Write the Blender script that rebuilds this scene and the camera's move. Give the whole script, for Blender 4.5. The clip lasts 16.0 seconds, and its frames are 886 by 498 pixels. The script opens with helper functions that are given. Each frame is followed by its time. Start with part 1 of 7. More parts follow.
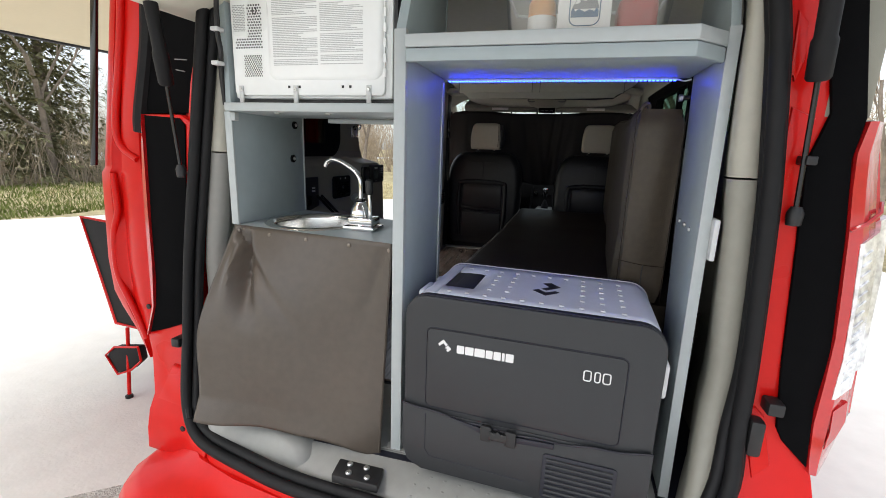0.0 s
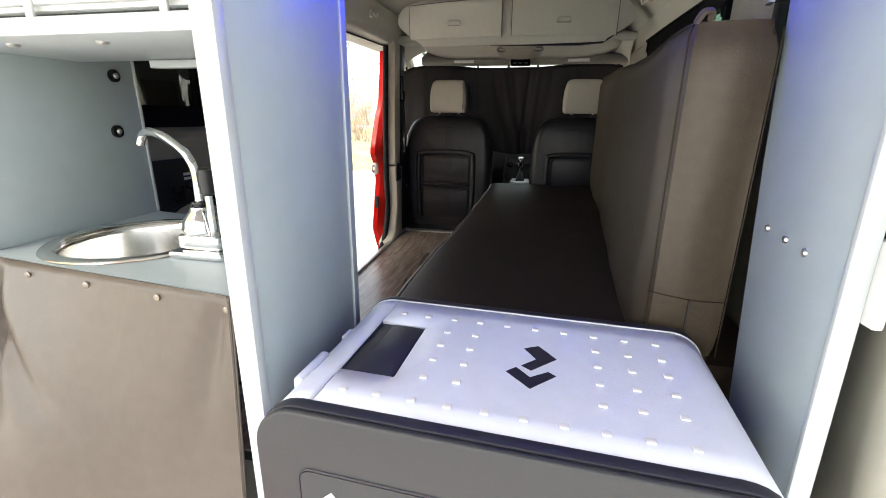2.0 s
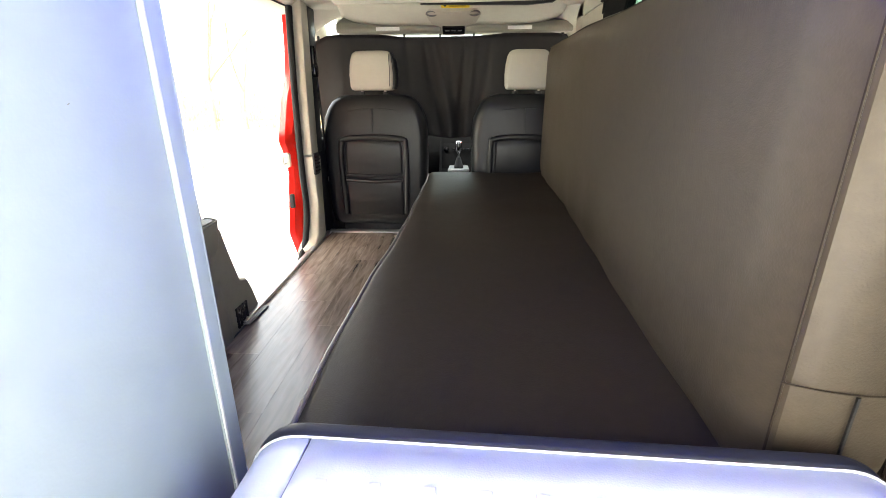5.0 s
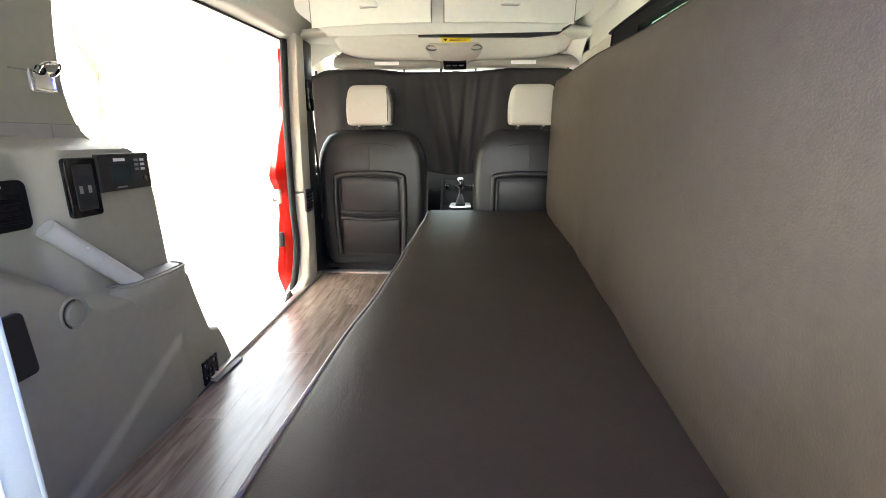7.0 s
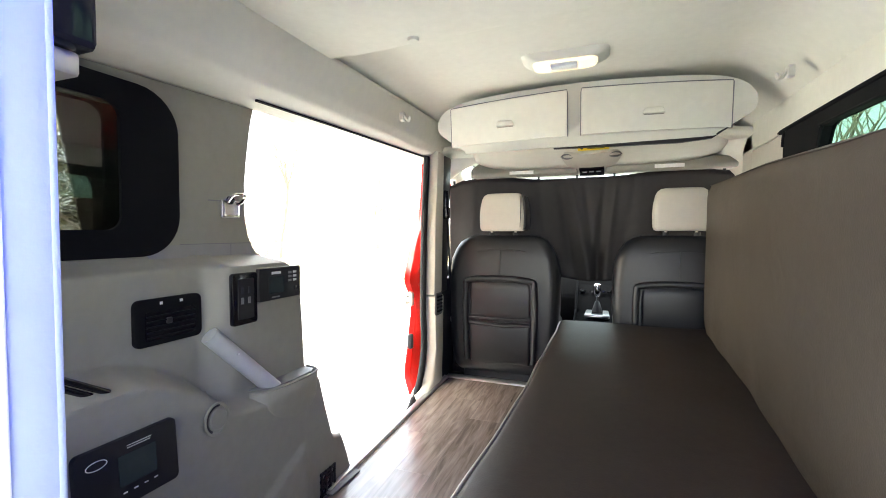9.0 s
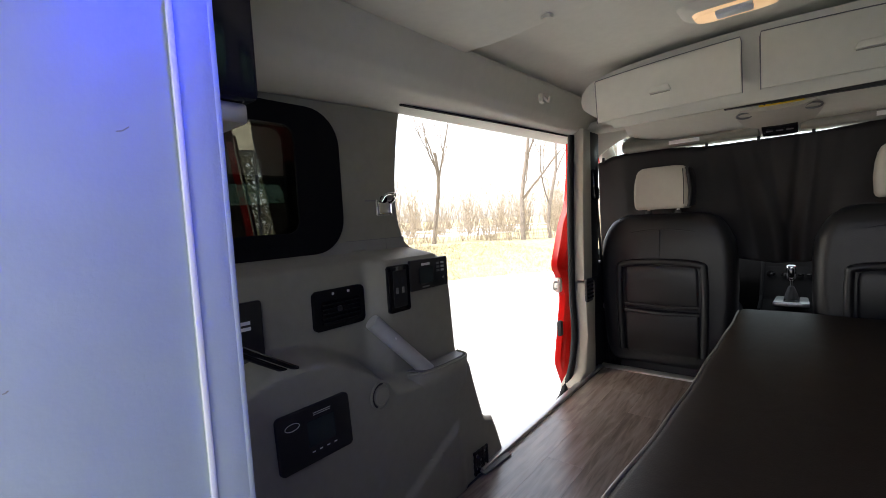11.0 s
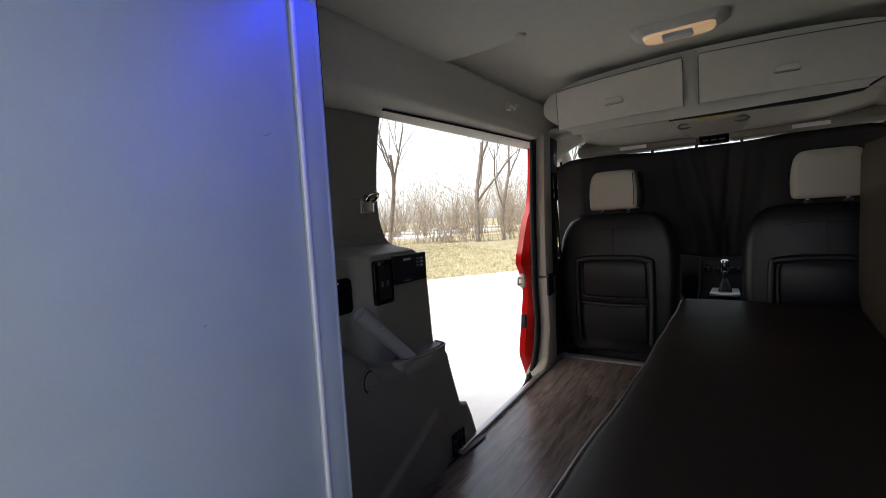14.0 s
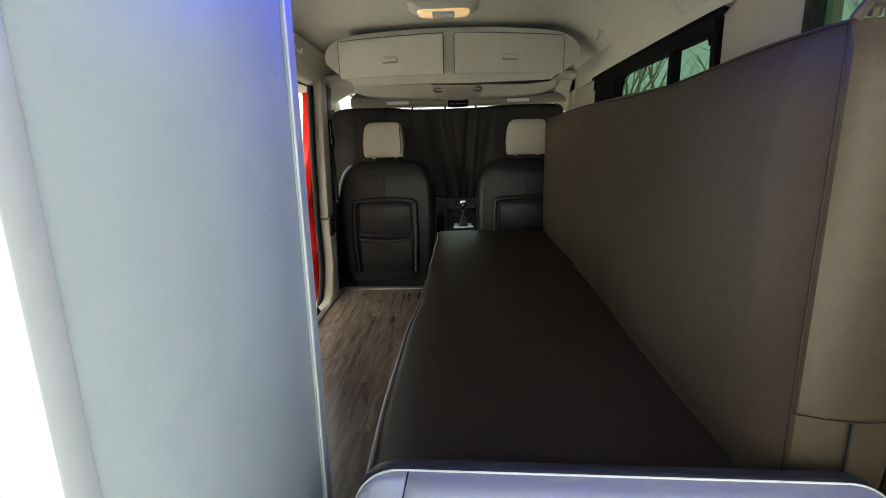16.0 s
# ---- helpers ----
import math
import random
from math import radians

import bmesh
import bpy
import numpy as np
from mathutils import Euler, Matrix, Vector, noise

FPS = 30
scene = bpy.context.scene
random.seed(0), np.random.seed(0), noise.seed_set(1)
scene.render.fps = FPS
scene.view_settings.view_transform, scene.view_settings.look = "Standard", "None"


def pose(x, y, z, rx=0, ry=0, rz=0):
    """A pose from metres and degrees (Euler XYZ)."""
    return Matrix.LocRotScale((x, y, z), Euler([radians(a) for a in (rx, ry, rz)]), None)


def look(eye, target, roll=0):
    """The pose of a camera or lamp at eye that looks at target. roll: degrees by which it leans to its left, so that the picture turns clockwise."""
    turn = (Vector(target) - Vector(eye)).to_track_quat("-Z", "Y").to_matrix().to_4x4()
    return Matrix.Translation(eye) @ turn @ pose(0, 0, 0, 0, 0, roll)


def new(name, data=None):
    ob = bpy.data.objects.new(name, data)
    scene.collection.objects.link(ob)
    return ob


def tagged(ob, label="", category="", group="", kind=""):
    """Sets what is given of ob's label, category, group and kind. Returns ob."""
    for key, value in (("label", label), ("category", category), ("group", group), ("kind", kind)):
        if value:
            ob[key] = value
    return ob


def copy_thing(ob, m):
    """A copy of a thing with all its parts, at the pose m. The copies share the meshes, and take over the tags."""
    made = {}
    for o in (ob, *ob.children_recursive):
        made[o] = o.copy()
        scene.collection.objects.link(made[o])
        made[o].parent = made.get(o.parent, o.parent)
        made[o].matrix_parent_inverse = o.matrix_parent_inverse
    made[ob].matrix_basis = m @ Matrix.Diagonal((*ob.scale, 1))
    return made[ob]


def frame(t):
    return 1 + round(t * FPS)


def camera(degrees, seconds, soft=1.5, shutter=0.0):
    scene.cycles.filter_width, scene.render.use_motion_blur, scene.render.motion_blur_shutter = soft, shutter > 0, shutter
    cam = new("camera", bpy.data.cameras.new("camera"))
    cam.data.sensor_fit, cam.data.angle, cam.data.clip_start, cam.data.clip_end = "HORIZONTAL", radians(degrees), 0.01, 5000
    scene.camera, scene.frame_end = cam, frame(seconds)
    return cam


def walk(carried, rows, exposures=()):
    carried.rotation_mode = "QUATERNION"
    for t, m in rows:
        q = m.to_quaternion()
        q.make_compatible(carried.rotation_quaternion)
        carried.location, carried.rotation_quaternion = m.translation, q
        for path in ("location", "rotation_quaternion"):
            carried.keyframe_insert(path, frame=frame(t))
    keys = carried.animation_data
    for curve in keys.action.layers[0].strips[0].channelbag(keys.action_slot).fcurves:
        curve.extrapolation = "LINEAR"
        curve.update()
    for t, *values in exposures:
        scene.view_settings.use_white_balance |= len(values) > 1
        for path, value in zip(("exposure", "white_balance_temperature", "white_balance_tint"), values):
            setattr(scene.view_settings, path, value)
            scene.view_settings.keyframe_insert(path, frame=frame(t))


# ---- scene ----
cam = camera(90.8, 16.0, soft=0.9)
PATH = [
    (0, (0.267, -0.875, 1.322), (-0.239, 1.009, 0.881), 2.0),
    (0.5, (0.237, -0.779, 1.338), (-0.22, 1.107, 0.857), 1.3),
    (1, (0.234, -0.639, 1.326), (-0.206, 1.244, 0.815), 0.9),
    (1.5, (0.244, -0.451, 1.324), (-0.186, 1.423, 0.775), 0.8),
    (2, (0.239, -0.351, 1.313), (-0.154, 1.522, 0.734), 0.6),
    (2.5, (0.196, -0.23, 1.312), (-0.128, 1.651, 0.715), 0.4),
    (3, (0.163, -0.125, 1.308), (-0.071, 1.764, 0.694), 0.6),
    (3.5, (0.151, -0.057, 1.306), (0.006, 1.836, 0.677), 0.5),
    (4, (0.14, -0.029, 1.298), (0.038, 1.862, 0.654), 0.4),
    (6.5, (0.174, 0.134, 1.267), (0.092, 2.053, 0.708), -0.6),
    (7, (0.177, 0.178, 1.269), (0.064, 2.115, 0.784), 0.0),
    (7.5, (0.183, 0.204, 1.271), (0.008, 2.165, 0.915), -0.0),
    (8, (0.183, 0.238, 1.292), (-0.076, 2.208, 1.073), 0.1),
    (8.5, (0.174, 0.252, 1.313), (-0.266, 2.199, 1.187), 0.1),
    (9, (0.17, 0.255, 1.328), (-0.529, 2.128, 1.256), -0.0),
    (9.5, (0.18, 0.269, 1.338), (-0.728, 2.049, 1.255), -0.7),
    (10, (0.184, 0.267, 1.345), (-0.895, 1.949, 1.252), -1.9),
    (12.5, (0.191, 0.271, 1.346), (-1.174, 1.721, 1.166), -3.4),
    (13, (0.191, 0.257, 1.349), (-1.138, 1.742, 1.179), -3.0),
    (13.5, (0.194, 0.225, 1.343), (-1.074, 1.766, 1.207), -3.3),
    (14, (0.182, 0.152, 1.336), (-0.935, 1.806, 1.203), -3.3),
    (14.5, (0.147, 0.039, 1.325), (-0.714, 1.834, 1.14), -2.6),
    (15, (0.112, -0.006, 1.311), (-0.46, 1.894, 1.058), -2.6),
    (15.5, (0.085, -0.044, 1.318), (-0.153, 1.912, 0.974), -2.2),
    (16, (0.075, -0.077, 1.323), (0.017, 1.881, 0.919), -1.3),
]
# ---- exposure of the walk ----
EXPO = [(0.0, 0.82, 6500, 9), (0.5, 0.84, 6500, 9), (1.0, 1.08, 6700, 11), (1.5, 1.75, 6700, 8), (2.0, 2.2, 6900, 8), (2.5, 1.4, 6700, 7), (3.0, 1.5, 6700, 6), (3.5, 1.92, 6850, 5), (4.0, 2.74, 7250, 6),
        (6.5, 4.05, 7050, 5), (7.5, 4.31, 6950, 4), (9.0, 4.04, 6600, 6), (10.0, 3.12, 6500, 10), (12.5, 1.5, 6600, 12), (14.0, 1.23, 6450, 12), (14.5, 0.82, 6550, 10), (15.0, 1.65, 7000, 5), (15.5, 2.08, 7350, 4), (16.0, 2.22, 7350, -1)]
walk(cam, [(t, look(eye, target, roll)) for t, eye, target, roll in PATH], EXPO)

# ---- world and sun: thin bright overcast ----
world = bpy.data.worlds.new("world")
scene.world = world
world.use_nodes = True
wn = world.node_tree
sky = wn.nodes.new("ShaderNodeTexSky")
sky.sky_type = "NISHITA"
sky.sun_disc = False
sky.sun_elevation = radians(52)
sky.sun_rotation = radians(215)
sky.air_density, sky.dust_density, sky.ozone_density = 1.0, 1.5, 1.0
wn.nodes["Background"].inputs["Strength"].default_value = 0.15
haze = wn.nodes.new("ShaderNodeHueSaturation")
haze.inputs["Saturation"].default_value = 0.36
wn.links.new(sky.outputs["Color"], haze.inputs["Color"])
wn.links.new(haze.outputs["Color"], wn.nodes["Background"].inputs["Color"])
sun = new("sun", bpy.data.lights.new("sun", "SUN"))
sun.data.energy, sun.data.angle, sun.data.color = 1.5, radians(40), (1.0, 0.97, 0.92)
sun.matrix_world = look((-2.5, -3.5, 7.0), (0, 0, 0))


# ---- materials ----
def mat(name, color, rough=0.5, metal=0.0, vary=0.12, scale=40.0, bump=0.1, bump_scale=200.0, big=3.0, spec=0.5, coat=0.0, dist=0.001, crease=0.0):
    m = bpy.data.materials.new(name)
    m.use_nodes = True
    n, l = m.node_tree.nodes, m.node_tree.links
    b = n["Principled BSDF"]
    tc = n.new("ShaderNodeTexCoord")
    fine, broad = n.new("ShaderNodeTexNoise"), n.new("ShaderNodeTexNoise")
    fine.inputs["Scale"].default_value, broad.inputs["Scale"].default_value = scale, big
    fine.inputs["Detail"].default_value, broad.inputs["Detail"].default_value = 6, 3
    for t in (fine, broad):
        l.new(tc.outputs["Object"], t.inputs["Vector"])
    add = n.new("ShaderNodeMath")
    add.operation = "ADD"
    l.new(fine.outputs["Fac"], add.inputs[0])
    l.new(broad.outputs["Fac"], add.inputs[1])
    ramp = n.new("ShaderNodeMapRange")
    ramp.inputs["From Min"].default_value, ramp.inputs["From Max"].default_value = 0.7, 1.3
    ramp.inputs["To Min"].default_value, ramp.inputs["To Max"].default_value = 1 - vary, 1 + vary
    l.new(add.outputs[0], ramp.inputs["Value"])
    mul = n.new("ShaderNodeVectorMath")
    mul.operation = "SCALE"
    mul.inputs[0].default_value = color
    l.new(ramp.outputs[0], mul.inputs["Scale"])
    l.new(mul.outputs[0], b.inputs["Base Color"])
    rr = n.new("ShaderNodeMapRange")
    rr.inputs["To Min"].default_value, rr.inputs["To Max"].default_value = max(0.02, rough - 0.08), min(1, rough + 0.08)
    l.new(broad.outputs["Fac"], rr.inputs["Value"])
    l.new(rr.outputs[0], b.inputs["Roughness"])
    b.inputs["Metallic"].default_value = metal
    b.inputs["Specular IOR Level"].default_value = spec
    b.inputs["Coat Weight"].default_value = coat
    b.inputs["Coat Roughness"].default_value = 0.06
    if bump:
        tex = n.new("ShaderNodeTexNoise")
        tex.inputs["Scale"].default_value = bump_scale
        tex.inputs["Detail"].default_value = 3
        l.new(tc.outputs["Object"], tex.inputs["Vector"])
        bp = n.new("ShaderNodeBump")
        bp.inputs["Strength"].default_value, bp.inputs["Distance"].default_value = bump, dist
        l.new(tex.outputs["Fac"], bp.inputs["Height"])
        l.new(bp.outputs["Normal"], b.inputs["Normal"])
        if crease:
            soft, mpg = n.new("ShaderNodeTexNoise"), n.new("ShaderNodeMapping")
            mpg.inputs["Scale"].default_value = (7, 3.5, 5)
            soft.inputs["Scale"].default_value, soft.inputs["Detail"].default_value, soft.inputs["Distortion"].default_value = 1.6, 4, 1.2
            l.new(tc.outputs["Object"], mpg.inputs["Vector"])
            l.new(mpg.outputs[0], soft.inputs["Vector"])
            b2 = n.new("ShaderNodeBump")
            b2.inputs["Strength"].default_value, b2.inputs["Distance"].default_value = crease, 0.012
            l.new(soft.outputs["Fac"], b2.inputs["Height"])
            l.new(b2.outputs["Normal"], bp.inputs["Normal"])
    return m


def glow(name, color, strength):
    m = bpy.data.materials.new(name)
    m.use_nodes = True
    b = m.node_tree.nodes["Principled BSDF"]
    b.inputs["Base Color"].default_value = (*color, 1)
    b.inputs["Emission Color"].default_value = (*color, 1)
    b.inputs["Emission Strength"].default_value = strength
    return m


def pane_glass(name, tint, gloss=0.05):
    m = bpy.data.materials.new(name)
    m.use_nodes = True
    n, l = m.node_tree.nodes, m.node_tree.links
    tr, gl, mx = n.new("ShaderNodeBsdfTransparent"), n.new("ShaderNodeBsdfGlossy"), n.new("ShaderNodeMixShader")
    tr.inputs["Color"].default_value = (*tint, 1)
    gl.inputs["Roughness"].default_value = 0.01
    mx.inputs[0].default_value = gloss
    l.new(tr.outputs[0], mx.inputs[1])
    l.new(gl.outputs[0], mx.inputs[2])
    l.new(mx.outputs[0], n["Material Output"].inputs["Surface"])
    return m


RED = mat("red_car_paint", (0.60, 0.006, 0.004), 0.30, vary=0.03, bump=0.0, coat=0.16, spec=0.2)
RUBBER = mat("black_rubber", (0.009, 0.009, 0.010), 0.6, vary=0.2, bump=0.2, spec=0.25)
BLACKP = mat("black_plastic", (0.011, 0.011, 0.012), 0.5, vary=0.15, bump=0.15, bump_scale=600)
GLOSSB = mat("glossy_black", (0.008, 0.008, 0.009), 0.12, vary=0.05, bump=0.0)
TRIM = mat("grey_trim_plastic", (0.250, 0.243, 0.198), 0.55, vary=0.06, bump=0.25, bump_scale=900)
TRIMD = mat("dark_grey_trim_plastic", (0.165, 0.165, 0.165), 0.5, vary=0.08, bump=0.3, bump_scale=800)
TRIML = mat("pale_pillar_trim", (0.46, 0.435, 0.365), 0.55, vary=0.05, bump=0.2, bump_scale=900)
LINER = mat("beige_headliner_fabric", (0.615, 0.607, 0.520), 0.95, vary=0.035, bump=0.4, bump_scale=1400, spec=0.1)
SILL = mat("grey_sill_plastic", (0.27, 0.27, 0.255), 0.5, vary=0.07, bump=0.3, bump_scale=500)
BOARD = mat("grey_painted_board", (0.33, 0.385, 0.40), 0.42, vary=0.05, scale=25, bump=0.12, bump_scale=350)
EDGE = mat("pale_grey_edge_trim", (0.42, 0.455, 0.46), 0.35, vary=0.04, bump=0.08)
BROWN = mat("brown_vinyl_upholstery", (0.060, 0.0462, 0.0315), 0.42, vary=0.14, scale=60, bump=0.35, bump_scale=420, crease=0.1, spec=0.28)
TAUPE = mat("taupe_vinyl_curtain", (0.080, 0.064, 0.051), 0.38, vary=0.10, scale=50, bump=0.25, bump_scale=500, crease=0.12)
BED = mat("dark_brown_vinyl_bed", (0.026, 0.0187, 0.0130), 0.50, vary=0.14, scale=70, bump=0.35, bump_scale=420, spec=0.14, crease=0.1)
SEATM = mat("black_leather", (0.012, 0.012, 0.0125), 0.42, vary=0.15, bump=0.35, bump_scale=380, crease=0.12)
HEADM = mat("beige_leather", (0.50, 0.475, 0.400), 0.5, vary=0.03, bump=0.12, bump_scale=420)
CLOTH = mat("charcoal_curtain_fabric", (0.0195, 0.0175, 0.0165), 0.55, vary=0.12, bump=0.4, bump_scale=900, spec=0.32)
FRIDGE = mat("charcoal_moulded_plastic", (0.020, 0.0215, 0.0245), 0.5, vary=0.06, bump=0.25, bump_scale=700)
FRIDGED = mat("dark_fridge_plastic", (0.010, 0.011, 0.020), 0.5, vary=0.08, bump=0.2, bump_scale=700)
LID = mat("pale_grey_lid_plastic", (0.57, 0.605, 0.68), 0.40, vary=0.04, bump=0.2, bump_scale=600)
PALE = mat("pale_grey_plastic", (0.62, 0.63, 0.63), 0.45, vary=0.04, bump=0.1)
WHITE = mat("white_enamel", (0.87, 0.88, 0.87), 0.3, vary=0.02, bump=0.0)
STEEL = mat("brushed_steel", (0.74, 0.71, 0.66), 0.34, metal=1.0, vary=0.08, bump=0.1, bump_scale=300)
CHROME = mat("chrome", (0.78, 0.78, 0.78), 0.07, metal=1.0, vary=0.02, bump=0.0)
ALU = mat("aluminium_edge_strip", (0.60, 0.60, 0.58), 0.35, metal=0.9, vary=0.06, bump=0.05)
DASHM = mat("soft_black_dash", (0.006, 0.006, 0.0065), 0.85, vary=0.15, bump=0.2, bump_scale=600, spec=0.06)
JAMBK = mat("matt_black_panel", (0.004, 0.004, 0.0045), 0.85, vary=0.15, bump=0.2, bump_scale=500, spec=0.05)
TRIMM = mat("mid_grey_trim_plastic", (0.235, 0.23, 0.215), 0.5, vary=0.06, bump=0.25, bump_scale=900)
SNAP = mat("bronze_snap", (0.22, 0.19, 0.16), 0.35, metal=0.9, vary=0.1, bump=0.0)
PRINT = mat("pale_print", (0.74, 0.74, 0.74), 0.5, vary=0.02, bump=0.0)
INK = mat("grey_print", (0.22, 0.22, 0.22), 0.6, vary=0.02, bump=0.0)
LED = glow("blue_led", (0.012, 0.035, 1.0), 20.0)
# brown piping lightened: the highlight along the vinyl is in the colour
PIPING_LIT = mat("highlit_brown_piping", (0.17, 0.15, 0.125), 0.35, vary=0.1, bump=0.2, bump_scale=500)
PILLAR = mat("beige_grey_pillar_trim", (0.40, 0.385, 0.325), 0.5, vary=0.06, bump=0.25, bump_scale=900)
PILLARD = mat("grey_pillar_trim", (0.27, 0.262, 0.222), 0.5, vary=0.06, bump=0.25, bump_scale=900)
WFRAME = mat("matt_black_window_frame", (0.005, 0.005, 0.0055), 0.7, vary=0.15, bump=0.2, bump_scale=500, spec=0.12)
TUBEM = mat("pale_grey_painted_tube", (0.40, 0.41, 0.395), 0.4, vary=0.04, bump=0.05)
STRAW = mat("straw_grass", (0.54, 0.475, 0.29), 0.9, vary=0.35, scale=3, bump=0.0, spec=0.1)
CONCRETE = mat("pale_concrete", (0.72, 0.71, 0.68), 0.85, vary=0.06, scale=8, bump=0.3, bump_scale=60, big=0.4, dist=0.004)


# ---- building helpers ----
def part(name, bm, material, parent=None, label="", smooth=True, face=None):
    me = bpy.data.meshes.new(name)
    bmesh.ops.recalc_face_normals(bm, faces=bm.faces)
    if face is not None and sum((f.normal * f.calc_area() for f in bm.faces), Vector()).dot(Vector(face)) < 0:
        bmesh.ops.reverse_faces(bm, faces=bm.faces)
    bm.to_mesh(me)
    bm.free()
    me.materials.append(material)
    if smooth:
        for p in me.polygons:
            p.use_smooth = True
        me.set_sharp_from_angle(angle=radians(38))
    ob = new(name, me)
    if parent is not None:
        ob.parent = parent
        ob.matrix_parent_inverse = parent.matrix_basis.inverted() if parent.type == "EMPTY" else Matrix()
    if label:
        tagged(ob, label)
    return ob


def thing(name, at, label, category, group="", kind=""):
    e = new(name)
    e.empty_display_size = 0.05
    e.matrix_basis = Matrix.Translation(at)
    return tagged(e, label, category, group, kind)


def prism(pts, axis, a, b, bevel=0.0, seg=2):
    bm = bmesh.new()
    def v3(p, d):
        return {"x": (d, p[0], p[1]), "y": (p[0], d, p[1]), "z": (p[0], p[1], d)}[axis]
    lo, hi = [bm.verts.new(v3(p, a)) for p in pts], [bm.verts.new(v3(p, b)) for p in pts]
    bm.faces.new(lo), bm.faces.new(hi)
    for i in range(len(pts)):
        j = (i + 1) % len(pts)
        bm.faces.new((lo[i], lo[j], hi[j], hi[i]))
    bmesh.ops.recalc_face_normals(bm, faces=bm.faces)
    if bevel:
        sharp = [e for e in bm.edges if e.calc_face_angle(0) > radians(25)]
        bmesh.ops.bevel(bm, geom=sharp, offset=bevel, segments=seg, profile=0.5, affect="EDGES", clamp_overlap=True)
    return bm


def box(x0, x1, y0, y1, z0, z1, bevel=0.0, seg=2):
    return prism([(x0, y0), (x1, y0), (x1, y1), (x0, y1)], "z", z0, z1, bevel, seg)


def rrect(u0, u1, v0, v1, r, n=5):
    out = []
    for cu, cv, a0 in ((u1 - r, v1 - r, 0), (u0 + r, v1 - r, 90), (u0 + r, v0 + r, 180), (u1 - r, v0 + r, 270)):
        for k in range(n + 1):
            a = radians(a0 + 90 * k / n)
            out.append((cu + r * math.cos(a), cv + r * math.sin(a)))
    return out


def smooth_path(pts, n=6):
    pts = [Vector(p) for p in pts]
    ext = [2 * pts[0] - pts[1], *pts, 2 * pts[-1] - pts[-2]]
    out = []
    for i in range(1, len(ext) - 2):
        p0, p1, p2, p3 = ext[i - 1 : i + 3]
        for k in range(n):
            t = k / n
            out.append(0.5 * (2 * p1 + (p2 - p0) * t + (2 * p0 - 5 * p1 + 4 * p2 - p3) * t * t + (3 * p1 - p0 - 3 * p2 + p3) * t ** 3))
    return out + [pts[-1]]


def tube(pts, r, n=10, closed=False, flat=1.0):
    bm = bmesh.new()
    pts = [Vector(p) for p in pts]
    rings = []
    side = None
    for i, p in enumerate(pts):
        a = pts[i - 1] if (i or closed) else p
        b = pts[(i + 1) % len(pts)] if (i < len(pts) - 1 or closed) else p
        d = (b - a).normalized()
        if side is None:
            side = d.orthogonal().normalized()
        side = (side - d * side.dot(d)).normalized()
        up = d.cross(side)
        rr = r[i] if isinstance(r, (list, tuple)) else r
        rings.append([bm.verts.new(p + rr * (math.cos(2 * math.pi * k / n) * side + flat * math.sin(2 * math.pi * k / n) * up)) for k in range(n)])
    last = len(rings) if closed else len(rings) - 1
    for i in range(last):
        q, s = rings[i], rings[(i + 1) % len(rings)]
        for k in range(n):
            bm.faces.new((q[k], q[(k + 1) % n], s[(k + 1) % n], s[k]))
    if not closed:
        bm.faces.new(rings[0]), bm.faces.new(rings[-1])
    return bm


def loft(sections, closed=True, caps=True):
    """Bridge loops of equal count."""
    bm = bmesh.new()
    rings = [[bm.verts.new(p) for p in s] for s in sections]
    m = len(rings[0])
    for q, s in zip(rings, rings[1:]):
        for k in range(m if closed else m - 1):
            bm.faces.new((q[k], q[(k + 1) % m], s[(k + 1) % m], s[k]))
    if caps and closed:
        bm.faces.new(rings[0]), bm.faces.new(rings[-1])
    return bm


def sheet(fn, nu, nv):
    bm = bmesh.new()
    g = [[bm.verts.new(fn(i / nu, j / nv)) for j in range(nv + 1)] for i in range(nu + 1)]
    for i in range(nu):
        for j in range(nv):
            bm.faces.new((g[i][j], g[i + 1][j], g[i + 1][j + 1], g[i][j + 1]))
    return bm


def lathe(profile, centre, n=32, axis="z"):
    bm = bmesh.new()
    rings = []
    for r, h in profile:
        ring = []
        for k in range(n):
            a = 2 * math.pi * k / n
            u, v = r * math.cos(a), r * math.sin(a)
            p = {"z": (u, v, h), "x": (h, u, v), "y": (u, h, v)}[axis]
            ring.append(bm.verts.new(Vector(p) + Vector(centre)))
        rings.append(ring)
    for q, s in zip(rings, rings[1:]):
        for k in range(n):
            bm.faces.new((q[k], q[(k + 1) % n], s[(k + 1) % n], s[k]))
    bm.faces.new(rings[0]), bm.faces.new(rings[-1])
    return bm


def join(*bms):
    out = bmesh.new()
    for b in bms:
        me = bpy.data.meshes.new("tmp")
        b.to_mesh(me)
        b.free()
        out.from_mesh(me)
        bpy.data.meshes.remove(me)
    return out


def thick(ob, t, offset=0.0):
    m = ob.modifiers.new("thickness", "SOLIDIFY")
    m.thickness, m.offset = t, offset
    return ob


def floor_z(y):
    return 0.545 + 0.0245 * (y - 0.05)

